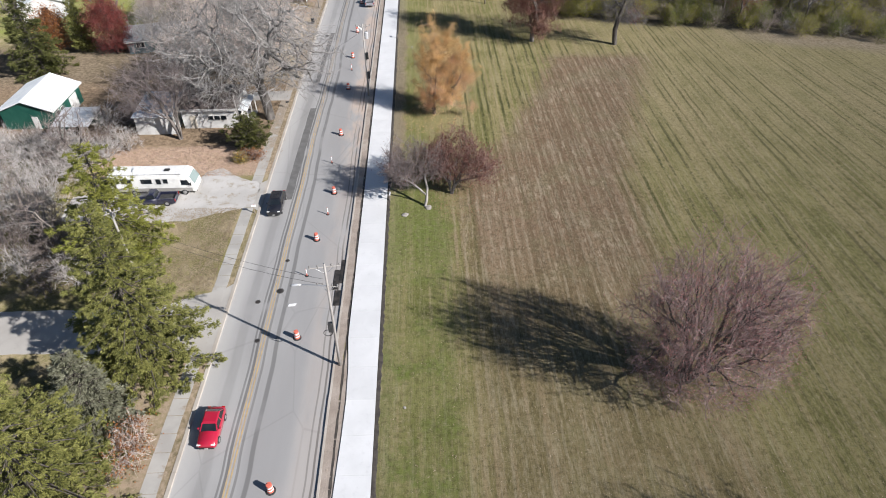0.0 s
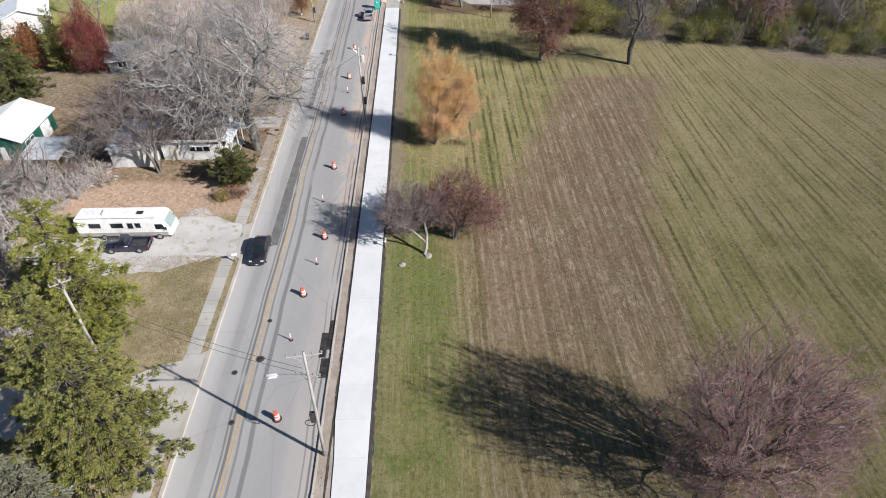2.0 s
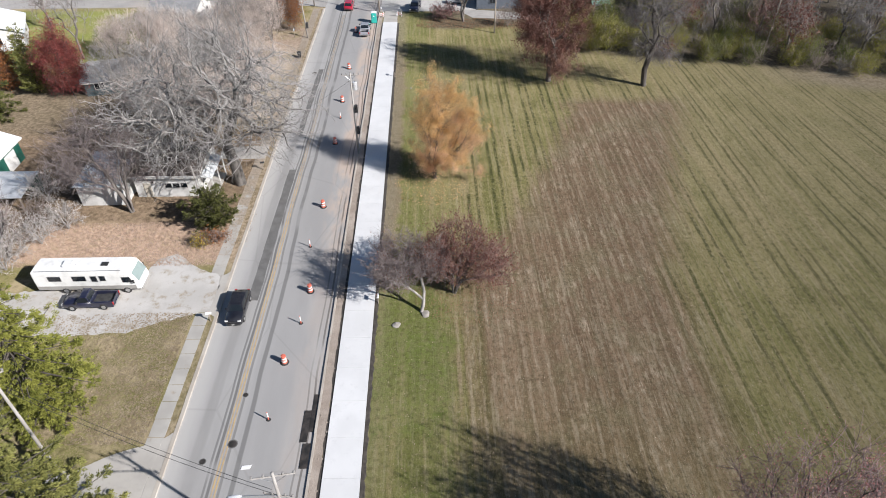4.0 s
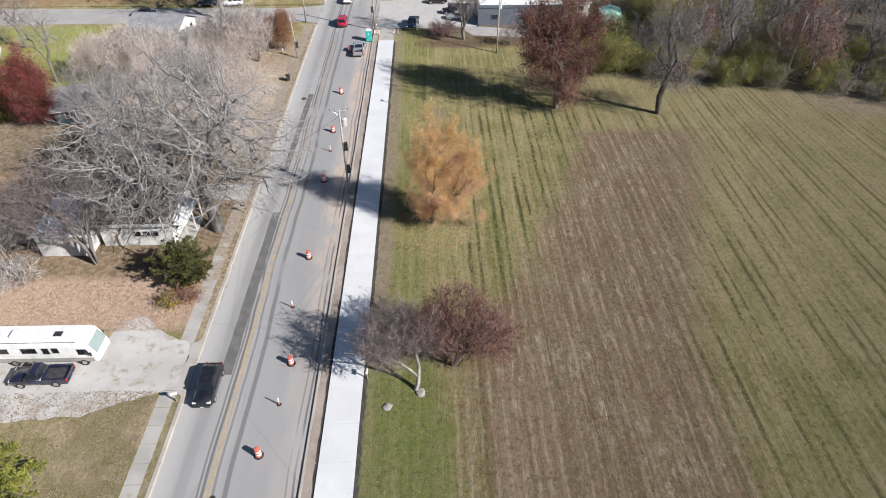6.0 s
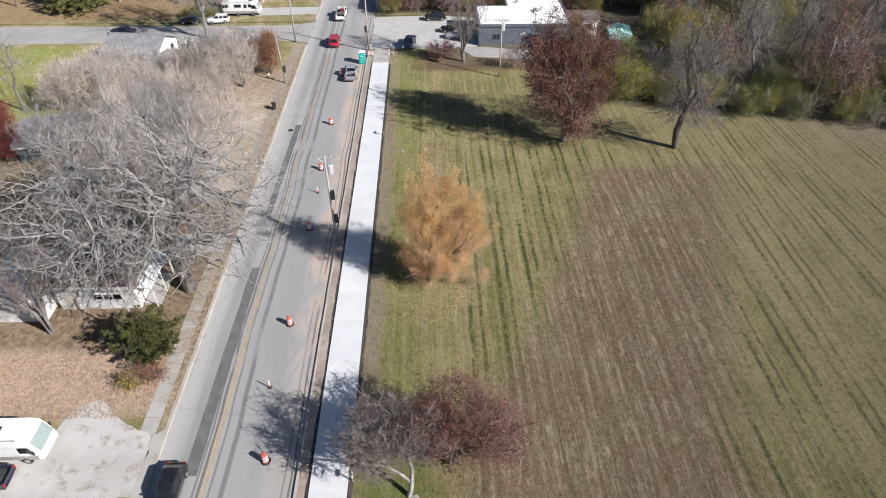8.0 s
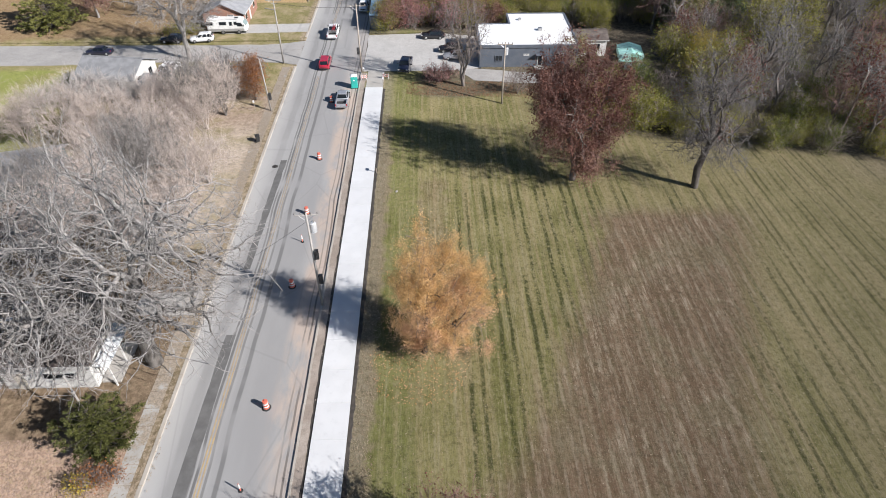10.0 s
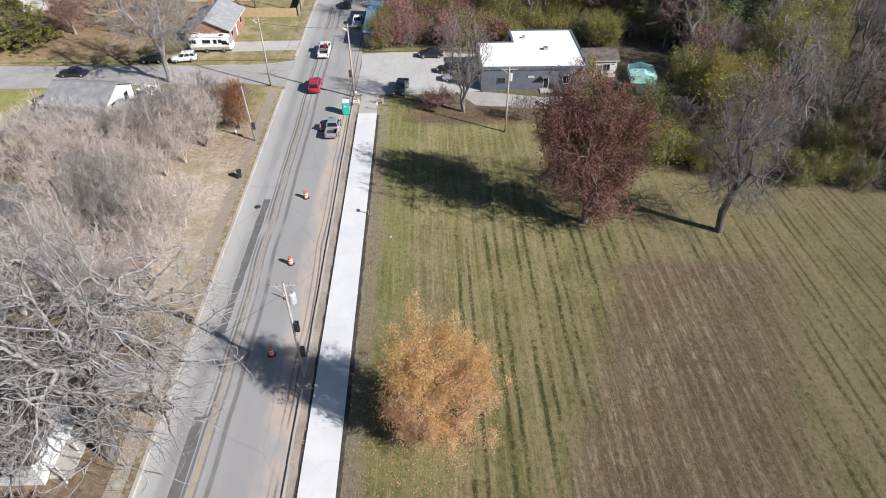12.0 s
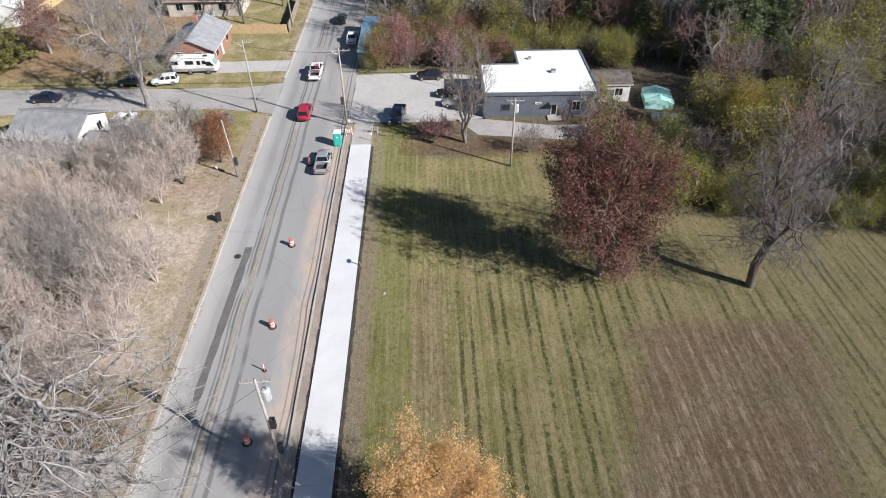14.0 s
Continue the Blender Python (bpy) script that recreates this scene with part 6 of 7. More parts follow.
# on the road
car("car", "red hatchback driving in the lane beside the houses", "car", P_RED, facing(-15.35, 26.2, 180), 4.0, 0.86, 1.45)
car("car", "red sport utility car with a dark roof driving towards the junction", "car", P_RED, facing(-12.8, 127.0, 0), 4.7, 0.94, 1.75, "suv")
car("car", "black rounded car driving in the lane beside the houses", "car", P_BLACK, facing(-15.4, 53.2, 180), 4.7, 0.92, 1.55)
pickup("pickup_truck", "silver pickup truck standing behind the traffic drums", P_SILVER, facing(-9.2, 115.4, 0), 5.4, 0.96, 1.8)
pickup("service_truck", "white service truck with a ladder over its bed", P_WHITE, facing(-12.9, 138.6, 0), 5.9, 1.0, 1.9, crew=False, ladder=True)
pickup("pickup_truck", "white pickup truck waiting on the far side of the junction", P_WHITE, facing(-8.9, 150.2, 180), 5.3, 0.95, 1.8)
car("car", "black car driving away beyond the junction", "car", P_BLACK, facing(-11.3, 158.6, 0), 4.6, 0.9, 1.5)
# parked
motorhome(facing(-28.5, 56.5, -90, 0.12), "long white motorhome with grey lower panels parked on gravel", 11.0, 1.24, 3.05)
pickup("pickup_truck", "dark navy pickup truck parked beside the motorhome", P_NAVY, facing(-27.9, 54.2, 92, 0.12), 5.3, 0.95, 1.7, crew=False)
pickup("pickup_truck", "dark navy pickup truck parked at the edge of the car park", P_NAVY, facing(-1.3, 125.7, 172, 0.03), 5.5, 0.98, 1.85)
car("car", "black car parked in the gravel car park", "car", P_BLACK, facing(5.4, 131.6, 90, 0.03), 4.5, 0.9, 1.55, "suv")
car("car", "silver car parked in the gravel car park", "car", P_SILVER, facing(6.0, 129.0, 90, 0.03), 4.4, 0.9, 1.45)
car("car", "dark car parked in the gravel car park under bushes", "car", P_BLACK, facing(2.8, 136.9, 90, 0.03), 4.5, 0.9, 1.5)
car("car", "dark blue saloon parked on the side street", "car", P_NAVY, facing(-46.9, 131.9, 92, 0.03), 4.7, 0.9, 1.45, "saloon")
car("car", "white off-road car parked beside the grey-roofed house", "car", P_WHITE, facing(-34.4, 125.4, -20, 0.11), 4.3, 0.9, 1.75, "suv")
car("car", "white car parked on the verge of the side street", "car", P_WHITE, facing(-32.9, 136.4, 100, 0.11), 4.4, 0.9, 1.6, "suv")
car("car", "black car parked on the verge of the side street", "car", P_BLACK, facing(-37.4, 136.2, 90, 0.11), 4.4, 0.9, 1.45)
motorhome(facing(-29.6, 139.9, -88, 0.12), "older white motorhome parked beside the brick house", 7.6, 1.15, 2.8)


# ---- buildings ----
W_WHITE = surface("white_siding", (0.66, 0.655, 0.63), (0.53, 0.52, 0.495), 1.2, 0.7, bump=0.05, dirt=0.35)
W_SLATE = surface("slate_blue_siding", (0.10, 0.118, 0.145), (0.13, 0.145, 0.17), 0.8, 0.6, bump=0.08)
W_GREEN = surface("green_siding", (0.01, 0.075, 0.055), (0.02, 0.095, 0.07), 1.0, 0.5, bump=0.05)
W_TEAL = surface("dull_teal_siding", (0.09, 0.135, 0.145), (0.12, 0.165, 0.175), 1.0, 0.6)
W_BRICK = surface("red_brick", (0.34, 0.185, 0.13), (0.28, 0.15, 0.11), 3.0, 0.9, bump=0.2, fine=9.0)
W_TAN = surface("tan_siding", (0.55, 0.50, 0.42), (0.48, 0.44, 0.37), 1.2, 0.8)
R_BROWN = surface("brown_shingle", (0.085, 0.068, 0.06), (0.15, 0.125, 0.11), 1.5, 0.95, bump=0.4, fine=14.0)
R_GREY = surface("grey_shingle", (0.20, 0.203, 0.208), (0.27, 0.273, 0.278), 1.0, 0.95, bump=0.4, fine=14.0)
R_SILVER = surface("silver_grey_shingle", (0.25, 0.255, 0.265), (0.32, 0.325, 0.335), 1.0, 0.95, bump=0.4, fine=14.0)
R_METAL = surface("white_metal_roof", (0.80, 0.82, 0.82), (0.70, 0.73, 0.74), 0.7, 0.45, 0.0, bump=0.05, dirt=0.15)
R_PALE = surface("pale_metal_roof", (0.50, 0.52, 0.53), (0.60, 0.62, 0.63), 0.7, 0.5, 0.2, bump=0.05, dirt=0.3)
R_WHITE = surface("white_roof_membrane", (0.84, 0.84, 0.83), (0.76, 0.76, 0.74), 0.35, 0.6, bump=0.05, dirt=0.12)
R_RED = surface("reddish_shingle", (0.20, 0.11, 0.085), (0.27, 0.16, 0.13), 1.5, 0.95, bump=0.4, fine=14.0)
R_TEAL = surface("teal_tarpaulin", (0.36, 0.70, 0.63), (0.52, 0.80, 0.74), 0.8, 0.45, bump=0.2, fine=5.0)
R_BLUE = surface("blue_metal_roof", (0.13, 0.24, 0.36), (0.2, 0.31, 0.43), 0.7, 0.4, 0.2, bump=0.05)
W_FENCE = surface("new_fence_board", (0.55, 0.40, 0.22), (0.47, 0.34, 0.19), 2.0, 0.85)
W_WOOD = surface("weathered_wood", (0.23, 0.19, 0.15), (0.32, 0.27, 0.22), 2.0, 0.9, bump=0.3)


def window(parent, p, along, out, w, h, frame_mat=None):
    """A window on a wall: frame and pane. p: middle of its sill; along and out: unit vectors."""
    al, o, p = Vector(along), Vector(out), Vector(p)

    def quad(x0, x1, z0, z1, d0, d1, name, mat, par, label=""):
        q = [p + al * x + Vector((0, 0, z)) + o * d0 for x, z in ((x0, z0), (x1, z0), (x1, z1), (x0, z1))]
        return part(name, plate(q, d1 - d0, o), mat, par, label)

    win = quad(-w / 2 - 0.08, w / 2 + 0.08, -0.08, h + 0.08, 0.002, 0.045, "window", frame_mat or W_WHITE, parent)
    quad(-w / 2, -0.025, 0, h, 0.046, 0.06, "pane", P_GLASS, win, "dark window pane")
    quad(0.025, w / 2, 0, h, 0.046, 0.06, "pane", P_GLASS, win, "dark window pane")
    return win


def gable_house(name, label, category, m, lx, ly, eave, ridge, wall, roof, over=0.35, windows=(), doors=(), chimney=None, seams=0):
    """A house with a gable roof, ridge along its y. Windows: (side, place along, sill, width, height); sides: e w (long), s n (gable)."""
    top = thing(name, label, category, m)
    a, b = lx / 2, ly / 2
    bm = bmesh.new()
    prof = [(-a, 0), (a, 0), (a, eave), (0, ridge - 0.08), (-a, eave)]
    f0 = [bm.verts.new((x, -b, z)) for x, z in prof]
    f1 = [bm.verts.new((x, b, z)) for x, z in prof]
    bm.faces.new(f0)
    bm.faces.new(f1[::-1])
    for i in (0, 1, 4):
        j = (i + 1) % 5
        bm.faces.new((f0[j], f0[i], f1[i], f1[j]))
    bmesh.ops.recalc_face_normals(bm, faces=bm.faces)
    part("wall", bm, wall, top)
    slope = (ridge - eave) / a
    for s in (1, -1):
        e = a + over
        pts = [(0, -b - over, ridge), (s * e, -b - over, ridge - slope * e), (s * e, b + over, ridge - slope * e), (0, b + over, ridge)]
        r = part("roof", plate(pts, 0.12, (s * slope, 0, 1)), roof, top)
        part("gutter", box(s * e - 0.06, -b - over, ridge - slope * e - 0.05, s * e + 0.06, b + over, ridge - slope * e + 0.06), W_WHITE, r)
        for k in range(seams):
            y = -b - over + 0.3 + k * (ly + 2 * over - 0.6) / max(1, seams - 1)
            u = Vector((s * slope, 0, 1)).normalized() * 0.12
            part("seam", plate([(u.x, y - 0.03, ridge + u.z), (s * e + u.x, y - 0.03, ridge - slope * e + u.z), (s * e + u.x, y + 0.03, ridge - slope * e + u.z), (u.x, y + 0.03, ridge + u.z)], 0.03, (s * slope, 0, 1)), roof, r)
    part("ridge_cap", box(-0.14, -b - over, ridge + 0.04, 0.14, b + over, ridge + 0.15, 0.03), roof, top)
    for s, u, sill, w, h in windows:
        out = {"e": (1, 0, 0), "w": (-1, 0, 0), "s": (0, -1, 0), "n": (0, 1, 0)}[s]
        al = (0, 1, 0) if s in "ew" else (1, 0, 0)
        base = {"e": (a, u, sill), "w": (-a, u, sill), "s": (u, -b, sill), "n": (u, b, sill)}[s]
        window(top, base, al, out, w, h)
    for s, u, w, h, mat in doors:
        if s in "ew":
            x = a if s == "e" else -a
            o = 1 if s == "e" else -1
            d = part("door", box(min(x, x + o * 0.05), u - w / 2, 0.02, max(x, x + o * 0.05), u + w / 2, h, 0.01), mat, top)
            part("door_handle", box(min(x + o * 0.05, x + o * 0.1), u + w / 2 - 0.14, 0.95, max(x + o * 0.05, x + o * 0.1), u + w / 2 - 0.08, 1.08), P_TRIM, d)
        else:
            y = b if s == "n" else -b
            o = 1 if s == "n" else -1
            d = part("door", box(u - w / 2, min(y, y + o * 0.05), 0.02, u + w / 2, max(y, y + o * 0.05), h, 0.01), mat, top)
            part("door_handle", box(u + w / 2 - 0.14, min(y + o * 0.05, y + o * 0.1), 0.95, u + w / 2 - 0.08, max(y + o * 0.05, y + o * 0.1), 1.08), P_TRIM, d)
    if chimney:
        x, y = chimney
        part("chimney", box(x - 0.35, y - 0.35, eave, x + 0.35, y + 0.35, ridge + 0.7, 0.02), W_BRICK, top)
    return top


# commercial building: dark walls, white flat roof with a parapet
def commercial_building():
    top = thing("commercial_building", "low slate-blue commercial building with a white flat roof", "building")
    x0, x1, xm, y0, y1, y2, h = 9.3, 23.2, 14.3, 125.6, 133.9, 138.2, 3.25
    outline = [(x0, y0), (x1, y0), (x1, y2), (xm, y2), (xm, y1), (x0, y1)]
    part("wall", prism(outline, 0.0, h - 0.3), W_SLATE, top)
    for (ax, ay), (bx, by) in zip(outline, outline[1:] + outline[:1]):
        t = 0.14
        if ay == by:
            part("parapet", box(min(ax, bx) - 0.03, ay - t, h - 0.3, max(ax, bx) + 0.03, ay + t, h + 0.06), W_SLATE, top)
        else:
            part("parapet", box(ax - t, min(ay, by) + t, h - 0.3, ax + t, max(ay, by) - t, h + 0.06), W_SLATE, top)
    roof = part("roof", prism([(x0 + 0.14, y0 + 0.14), (x1 - 0.14, y0 + 0.14), (x1 - 0.14, y2 - 0.14), (xm + 0.14, y2 - 0.14), (xm + 0.14, y1 - 0.14), (x0 + 0.14, y1 - 0.14)], h - 0.3, h - 0.02), R_WHITE, top)
    part("roof_vent", box(18.2, 131.0, h - 0.02, 18.8, 131.6, h + 0.35, 0.03), P_RIM, roof)
    part("roof_vent", box(15.8, 135.2, h - 0.02, 16.2, 135.6, h + 0.3, 0.03), P_RIM, roof)
    for x in np.arange(x0 + 0.25, x1, 0.62):
        part("siding_batten", box(x - 0.012, y0 - 0.006, 0.15, x + 0.012, y0, h - 0.32), W_SLATE, top)
    d = part("door", box(17.5, y0 - 0.07, 0.15, 18.3, y0 - 0.035, 1.85, 0.01), W_WHITE, top, "white-framed glass door")
    part("pane", box(17.62, y0 - 0.085, 0.35, 18.18, y0 - 0.07, 1.74), P_GLASS, d)
    part("step", box(17.1, y0 - 1.2, 0.1, 18.8, y0 - 0.04, 0.25, 0.02), M_OLD_CONCRETE, top)
    window(top, (20.6, y0 - 0.03, 0.95), (1, 0, 0), (0, -1, 0), 0.95, 1.1)
    window(top, (12.0, y0 - 0.03, 1.1), (1, 0, 0), (0, -1, 0), 0.9, 0.7, W_SLATE)
    s = part("sign_board", box(15.5, y0 - 0.07, 1.75, 16.3, y0 - 0.035, 2.05, 0.005), W_WHITE, top)
    part("sign_bar", box(15.6, y0 - 0.08, 1.86, 16.2, y0 - 0.07, 1.94), P_TRIM, s)
    part("downpipe", tube([(x1 + 0.06, y0 + 0.2, 0.1), (x1 + 0.06, y0 + 0.2, h)], 0.05, 8), P_TRIM, top)
    part("canopy", box(17.2, y0 - 0.7, 1.95, 18.6, y0 - 0.035, 2.02, 0.01), W_SLATE, top)


commercial_building()
gable_house("annex_house", "small white house with brown roof behind the commercial building", "house", pose(25.8, 131.0, 0.1, 0, 0, 90), 3.8, 4.6, 2.5, 3.2, W_WHITE, R_BROWN, 0.25, windows=(("w", -0.9, 0.95, 0.9, 0.9), ("w", 1.0, 0.95, 0.9, 0.9)), doors=(("w", 0.05, 0.7, 1.7, W_SLATE),))


def tarp_shelter():
    top = thing("tarp_shelter", "teal tarpaulin shelter over stored goods", "shelter", pose(31.6, 128.6, 0.1, 0, 0, -8))
    for j in range(9):
        y = -2.0 + j * 0.45
        z = 1.45 + (0.06 if j % 2 else 0.0)
        part("tarpaulin", plate([(-1.75, y, z - 0.5), (0, y, z), (0, y + 0.46, z), (-1.75, y + 0.46, z - 0.5)], 0.05, (-0.27, 0, 1)), R_TEAL, top)
        part("tarpaulin", plate([(0, y, z), (1.75, y, z - 0.5), (1.75, y + 0.46, z - 0.5), (0, y + 0.46, z)], 0.05, (0.27, 0, 1)), R_TEAL, top)
    for x in (-1.65, 1.65):
        for y in (-1.9, 0, 1.9):
            part("post", box(x - 0.04, y - 0.04, 0, x + 0.04, y + 0.04, 0.85), P_RIM, top)
        part("side_panel", box(x - 0.02, -1.95, 0.1, x + 0.02, 1.95, 0.8), R_TEAL, top)
    for y in (-1.98, 1.94):
        part("end_panel", plate([(-1.7, y, 0.1), (1.7, y, 0.1), (1.7, y, 0.88), (0, y, 1.42), (-1.7, y, 0.88)], 0.03, (0, 1, 0)), R_TEAL, top)
    return top


tarp_shelter()


def gas_tank():
    top = thing("gas_tank", "white horizontal gas tank on two feet", "tank", pose(30.9, 123.2, 0.1, 0, 0, -10))
    pts = [(-1.55, 0, 0.85), (-1.5, 0, 0.85), (-1.35, 0, 0.85), (-1.1, 0, 0.85), (1.1, 0, 0.85), (1.35, 0, 0.85), (1.5, 0, 0.85), (1.55, 0, 0.85)]
    part("tank_shell", tube(pts, [0.05, 0.3, 0.5, 0.58, 0.58, 0.5, 0.3, 0.05], 16), P_RV, top, smooth=True)
    for x in (-0.9, 0.9):
        part("foot", box(x - 0.1, -0.4, 0, x + 0.1, 0.4, 0.45), M_OLD_CONCRETE, top)
    part("valve_cover", tube([(0, 0, 1.4), (0, 0, 1.58)], 0.2, 10), P_RV, top)


gas_tank()

# white house by the sidewalk: low brown roof with white edges, white annex
def white_house():
    top = thing("white_house", "low white house with a brown roof under bare trees", "house", pose(-0.5, 0, 0.1))
    part("wall", box(-29.0, 70.0, 0, -22.4, 76.2, 2.55), W_WHITE, top)
    roof = part("roof", plate([(-29.3, 69.7, 2.6), (-22.1, 69.7, 2.6), (-22.1, 73.1, 3.25), (-29.3, 73.1, 3.25)], 0.12, (0, -0.19, 1)), R_BROWN, top)
    part("roof", plate([(-29.3, 73.1, 3.25), (-22.1, 73.1, 3.25), (-22.1, 76.6, 2.6), (-29.3, 76.6, 2.6)], 0.12, (0, 0.19, 1)), R_BROWN, top)
    part("fascia", box(-29.35, 69.6, 2.45, -22.05, 69.69, 2.72), W_WHITE, roof)
    part("fascia", plate([(-29.6, 69.6, 2.62), (-29.25, 69.6, 2.62), (-29.25, 73.2, 3.35), (-29.6, 73.2, 3.35)], 0.14, (0, -0.19, 1)), W_WHITE, roof, "white roof edge")
    part("fascia", plate([(-29.6, 73.2, 3.35), (-29.25, 73.2, 3.35), (-29.25, 76.7, 2.6), (-29.6, 76.7, 2.6)], 0.14, (0, 0.19, 1)), W_WHITE, roof, "white roof edge")
    part("annex_wall", box(-34.2, 68.6, 0, -29.65, 74.5, 2.3), W_WHITE, top)
    part("annex_roof", plate([(-34.4, 68.4, 2.32), (-29.62, 68.4, 2.32), (-29.62, 74.6, 2.75), (-34.4, 74.6, 2.75)], 0.08, (0, -0.07, 1)), R_METAL, top, "white metal roof")
    w = part("window", box(-26.0, 69.94, 1.1, -23.6, 69.99, 1.75), W_WHITE, top)
    for x in (-25.9, -25.1, -24.3):
        part("pane", box(x, 69.92, 1.17, x + 0.65, 69.938, 1.68), P_GLASS, w)
    part("door", box(-28.1, 69.94, 0.02, -27.38, 69.99, 1.68, 0.01), W_TAN, top)
    part("porch_light", box(-27.15, 69.9, 1.75, -27.0, 69.99, 1.95, 0.01), P_TRIM, top)
    for y in (71.5, 74.2):
        window(top, (-22.4, y, 1.0), (0, 1, 0), (1, 0, 0), 1.1, 1.0)
    part("porch_roof", plate([(-22.1, 70.0, 2.35), (-21.0, 70.0, 2.15), (-21.0, 74.4, 2.15), (-22.1, 74.4, 2.35)], 0.08, (0.18, 0, 1)), R_METAL, top)
    for y in (70.1, 72.2, 74.3):
        part("porch_post", box(-21.1, y - 0.05, 0, -21.0, y + 0.05, 2.15), W_WHITE, top)
    part("porch_step", box(-22.3, 70.4, 0, -20.9, 74.2, 0.2, 0.02), M_OLD_CONCRETE, top)


white_house()
gable_house("green_shed", "dark green shed with a white metal roof", "shed", pose(-48.2, 74.3, 0.1, 0, 0, 0), 6.2, 7.6, 2.5, 3.7, W_GREEN, R_METAL, 0.35, seams=11,
            windows=(("e", -2.6, 1.0, 0.7, 0.8), ("e", -1.5, 1.0, 0.6, 0.8)), doors=(("e", 1.6, 2.0, 1.9, W_WHITE), ("s", 0.8, 0.72, 1.66, W_WHITE)))


def lean_to():
    top = thing("lean_to", "small open lean-to with a pale metal roof", "shed", pose(-41.9, 69.6, 0.1))
    part("roof", plate([(-2.2, -2.2, 1.85), (2.3, -2.2, 1.85), (2.1, 2.2, 2.15), (-2.2, 2.2, 2.15)], 0.07, (0, -0.07, 1)), R_PALE, top)
    for x in (-2.0, 1.95):
        for y in (-2.0, 2.0):
            part("post", box(x - 0.06, y - 0.06, 0, x + 0.06, y + 0.06, 1.86 if y < 0 else 2.1), W_WOOD, top)
    part("back_wall", box(-2.05, 1.9, 0.0, 2.0, 1.98, 2.1), W_GREEN, top)
    part("side_wall", box(-2.05, -1.9, 0.0, -1.97, 1.88, 1.85), W_GREEN, top)


lean_to()
gable_house("grey_house", "house with a pale blue-grey roof behind bare branches", "house", pose(-41.4, 97.6, 0.1, 0, 0, 104), 6.6, 7.6, 2.0, 3.0, W_TEAL, R_SILVER, 0.4, windows=(("w", -2, 0.9, 1.1, 1.1), ("w", 2, 0.9, 1.1, 1.1), ("s", 0, 0.9, 1.1, 1.1)), doors=(("w", 0, 0.72, 1.66, W_GREEN),))
gable_house("corner_house", "house with a low grey shingle roof at the side street", "house", pose(-39.9, 121.4, 0.1, 0, 0, 82), 6.4, 7.6, 2.4, 3.8, W_WHITE, R_GREY, 0.4, windows=(("s", -1.5, 1.0, 0.8, 1.0), ("s", 1.5, 1.0, 0.8, 1.0), ("w", -2, 0.9, 1.1, 1.1)), doors=(("w", 0, 0.72, 1.66, W_TAN),))
def carport():
    top = thing("carport", "low open carport with a dull grey roof beside the corner house", "carport", pose(-33.8, 118.3, 0.1))
    part("roof", plate([(-2.0, -1.5, 2.0), (2.0, -1.5, 1.9), (2.0, 1.6, 2.1), (-2.0, 1.6, 2.2)], 0.09, (0, -0.06, 1)), R_GREY, top)
    for x in (-1.85, 1.8):
        for y in (-1.35, 1.4):
            part("post", box(x - 0.06, y - 0.06, 0, x + 0.06, y + 0.06, 1.93 if y < 0 else 2.08), W_WHITE, top)


carport()
gable_house("brick_house", "brick house with a pale grey roof", "house", pose(-30.6, 146.4, 0.1, 0, 0, 0), 6.4, 9.6, 2.4, 3.9, W_BRICK, R_SILVER, 0.35, windows=(("s", 1.2, 1.1, 0.9, 1.0), ("s", -1.6, 1.1, 0.9, 1.0), ("e", -3.2, 1.0, 1.0, 1.1), ("e", 2.5, 1.0, 1.0, 1.1)), doors=(("e", -0.5, 0.72, 1.66, W_WHITE),), chimney=(-0.8, 2.5))
gable_house("tan_house", "tan house with a brown roof behind a board fence", "house", pose(-34.0, 165.0, 0.1, 0, 0, 90), 7.0, 12.0, 2.7, 4.3, W_TAN, R_RED, 0.4, windows=(("w", -3, 1.0, 1.1, 1.1), ("w", 1, 1.0, 1.1, 1.1), ("w", 4.0, 1.0, 1.1, 1.1)), doors=(("w", -1.0, 0.72, 1.66, W_WHITE),))
gable_house("garden_shed", "small white shed beyond the side street", "shed", pose(-64.8, 160.0, 0.1, 0, 0, 20), 4.0, 5.0, 2.6, 3.6, W_WHITE, R_METAL, 0.25, doors=(("s", 0, 1.0, 1.7, W_TAN),))
gable_house("far_house", "house with a white metal roof behind garden trees", "house", pose(-65.0, 112.5, 0.1, 0, 0, 25), 7.0, 8.5, 2.6, 4.0, W_WHITE, R_METAL, 0.4, windows=(("s", 0, 1.0, 1.1, 1.1), ("e", 1, 1.0, 1.1, 1.1)), doors=(("e", -2, 0.72, 1.66, W_TAN),))


def blue_trailer():
    top = thing("blue_trailer", "long shelter with a blue metal roof beside the road", "shelter", pose(-6.0, 146.5, 0.1))
    part("roof", plate([(-1.3, -6, 2.25), (1.2, -6, 2.0), (1.2, 8, 2.0), (-1.3, 8, 2.25)], 0.08, (0.1, 0, 1)), R_BLUE, top)
    part("wall", box(0.95, -5.8, 0, 1.1, 7.8, 2.0), W_SLATE, top)
    part("end_wall", box(-1.2, -5.8, 0, 0.94, -5.65, 2.0), W_SLATE, top)
    for y in (-5.5, -1, 3.3, 7.6):
        part("post", box(-1.2, y - 0.06, 0, -1.08, y + 0.06, 2.2), W_SLATE, top)


blue_trailer()


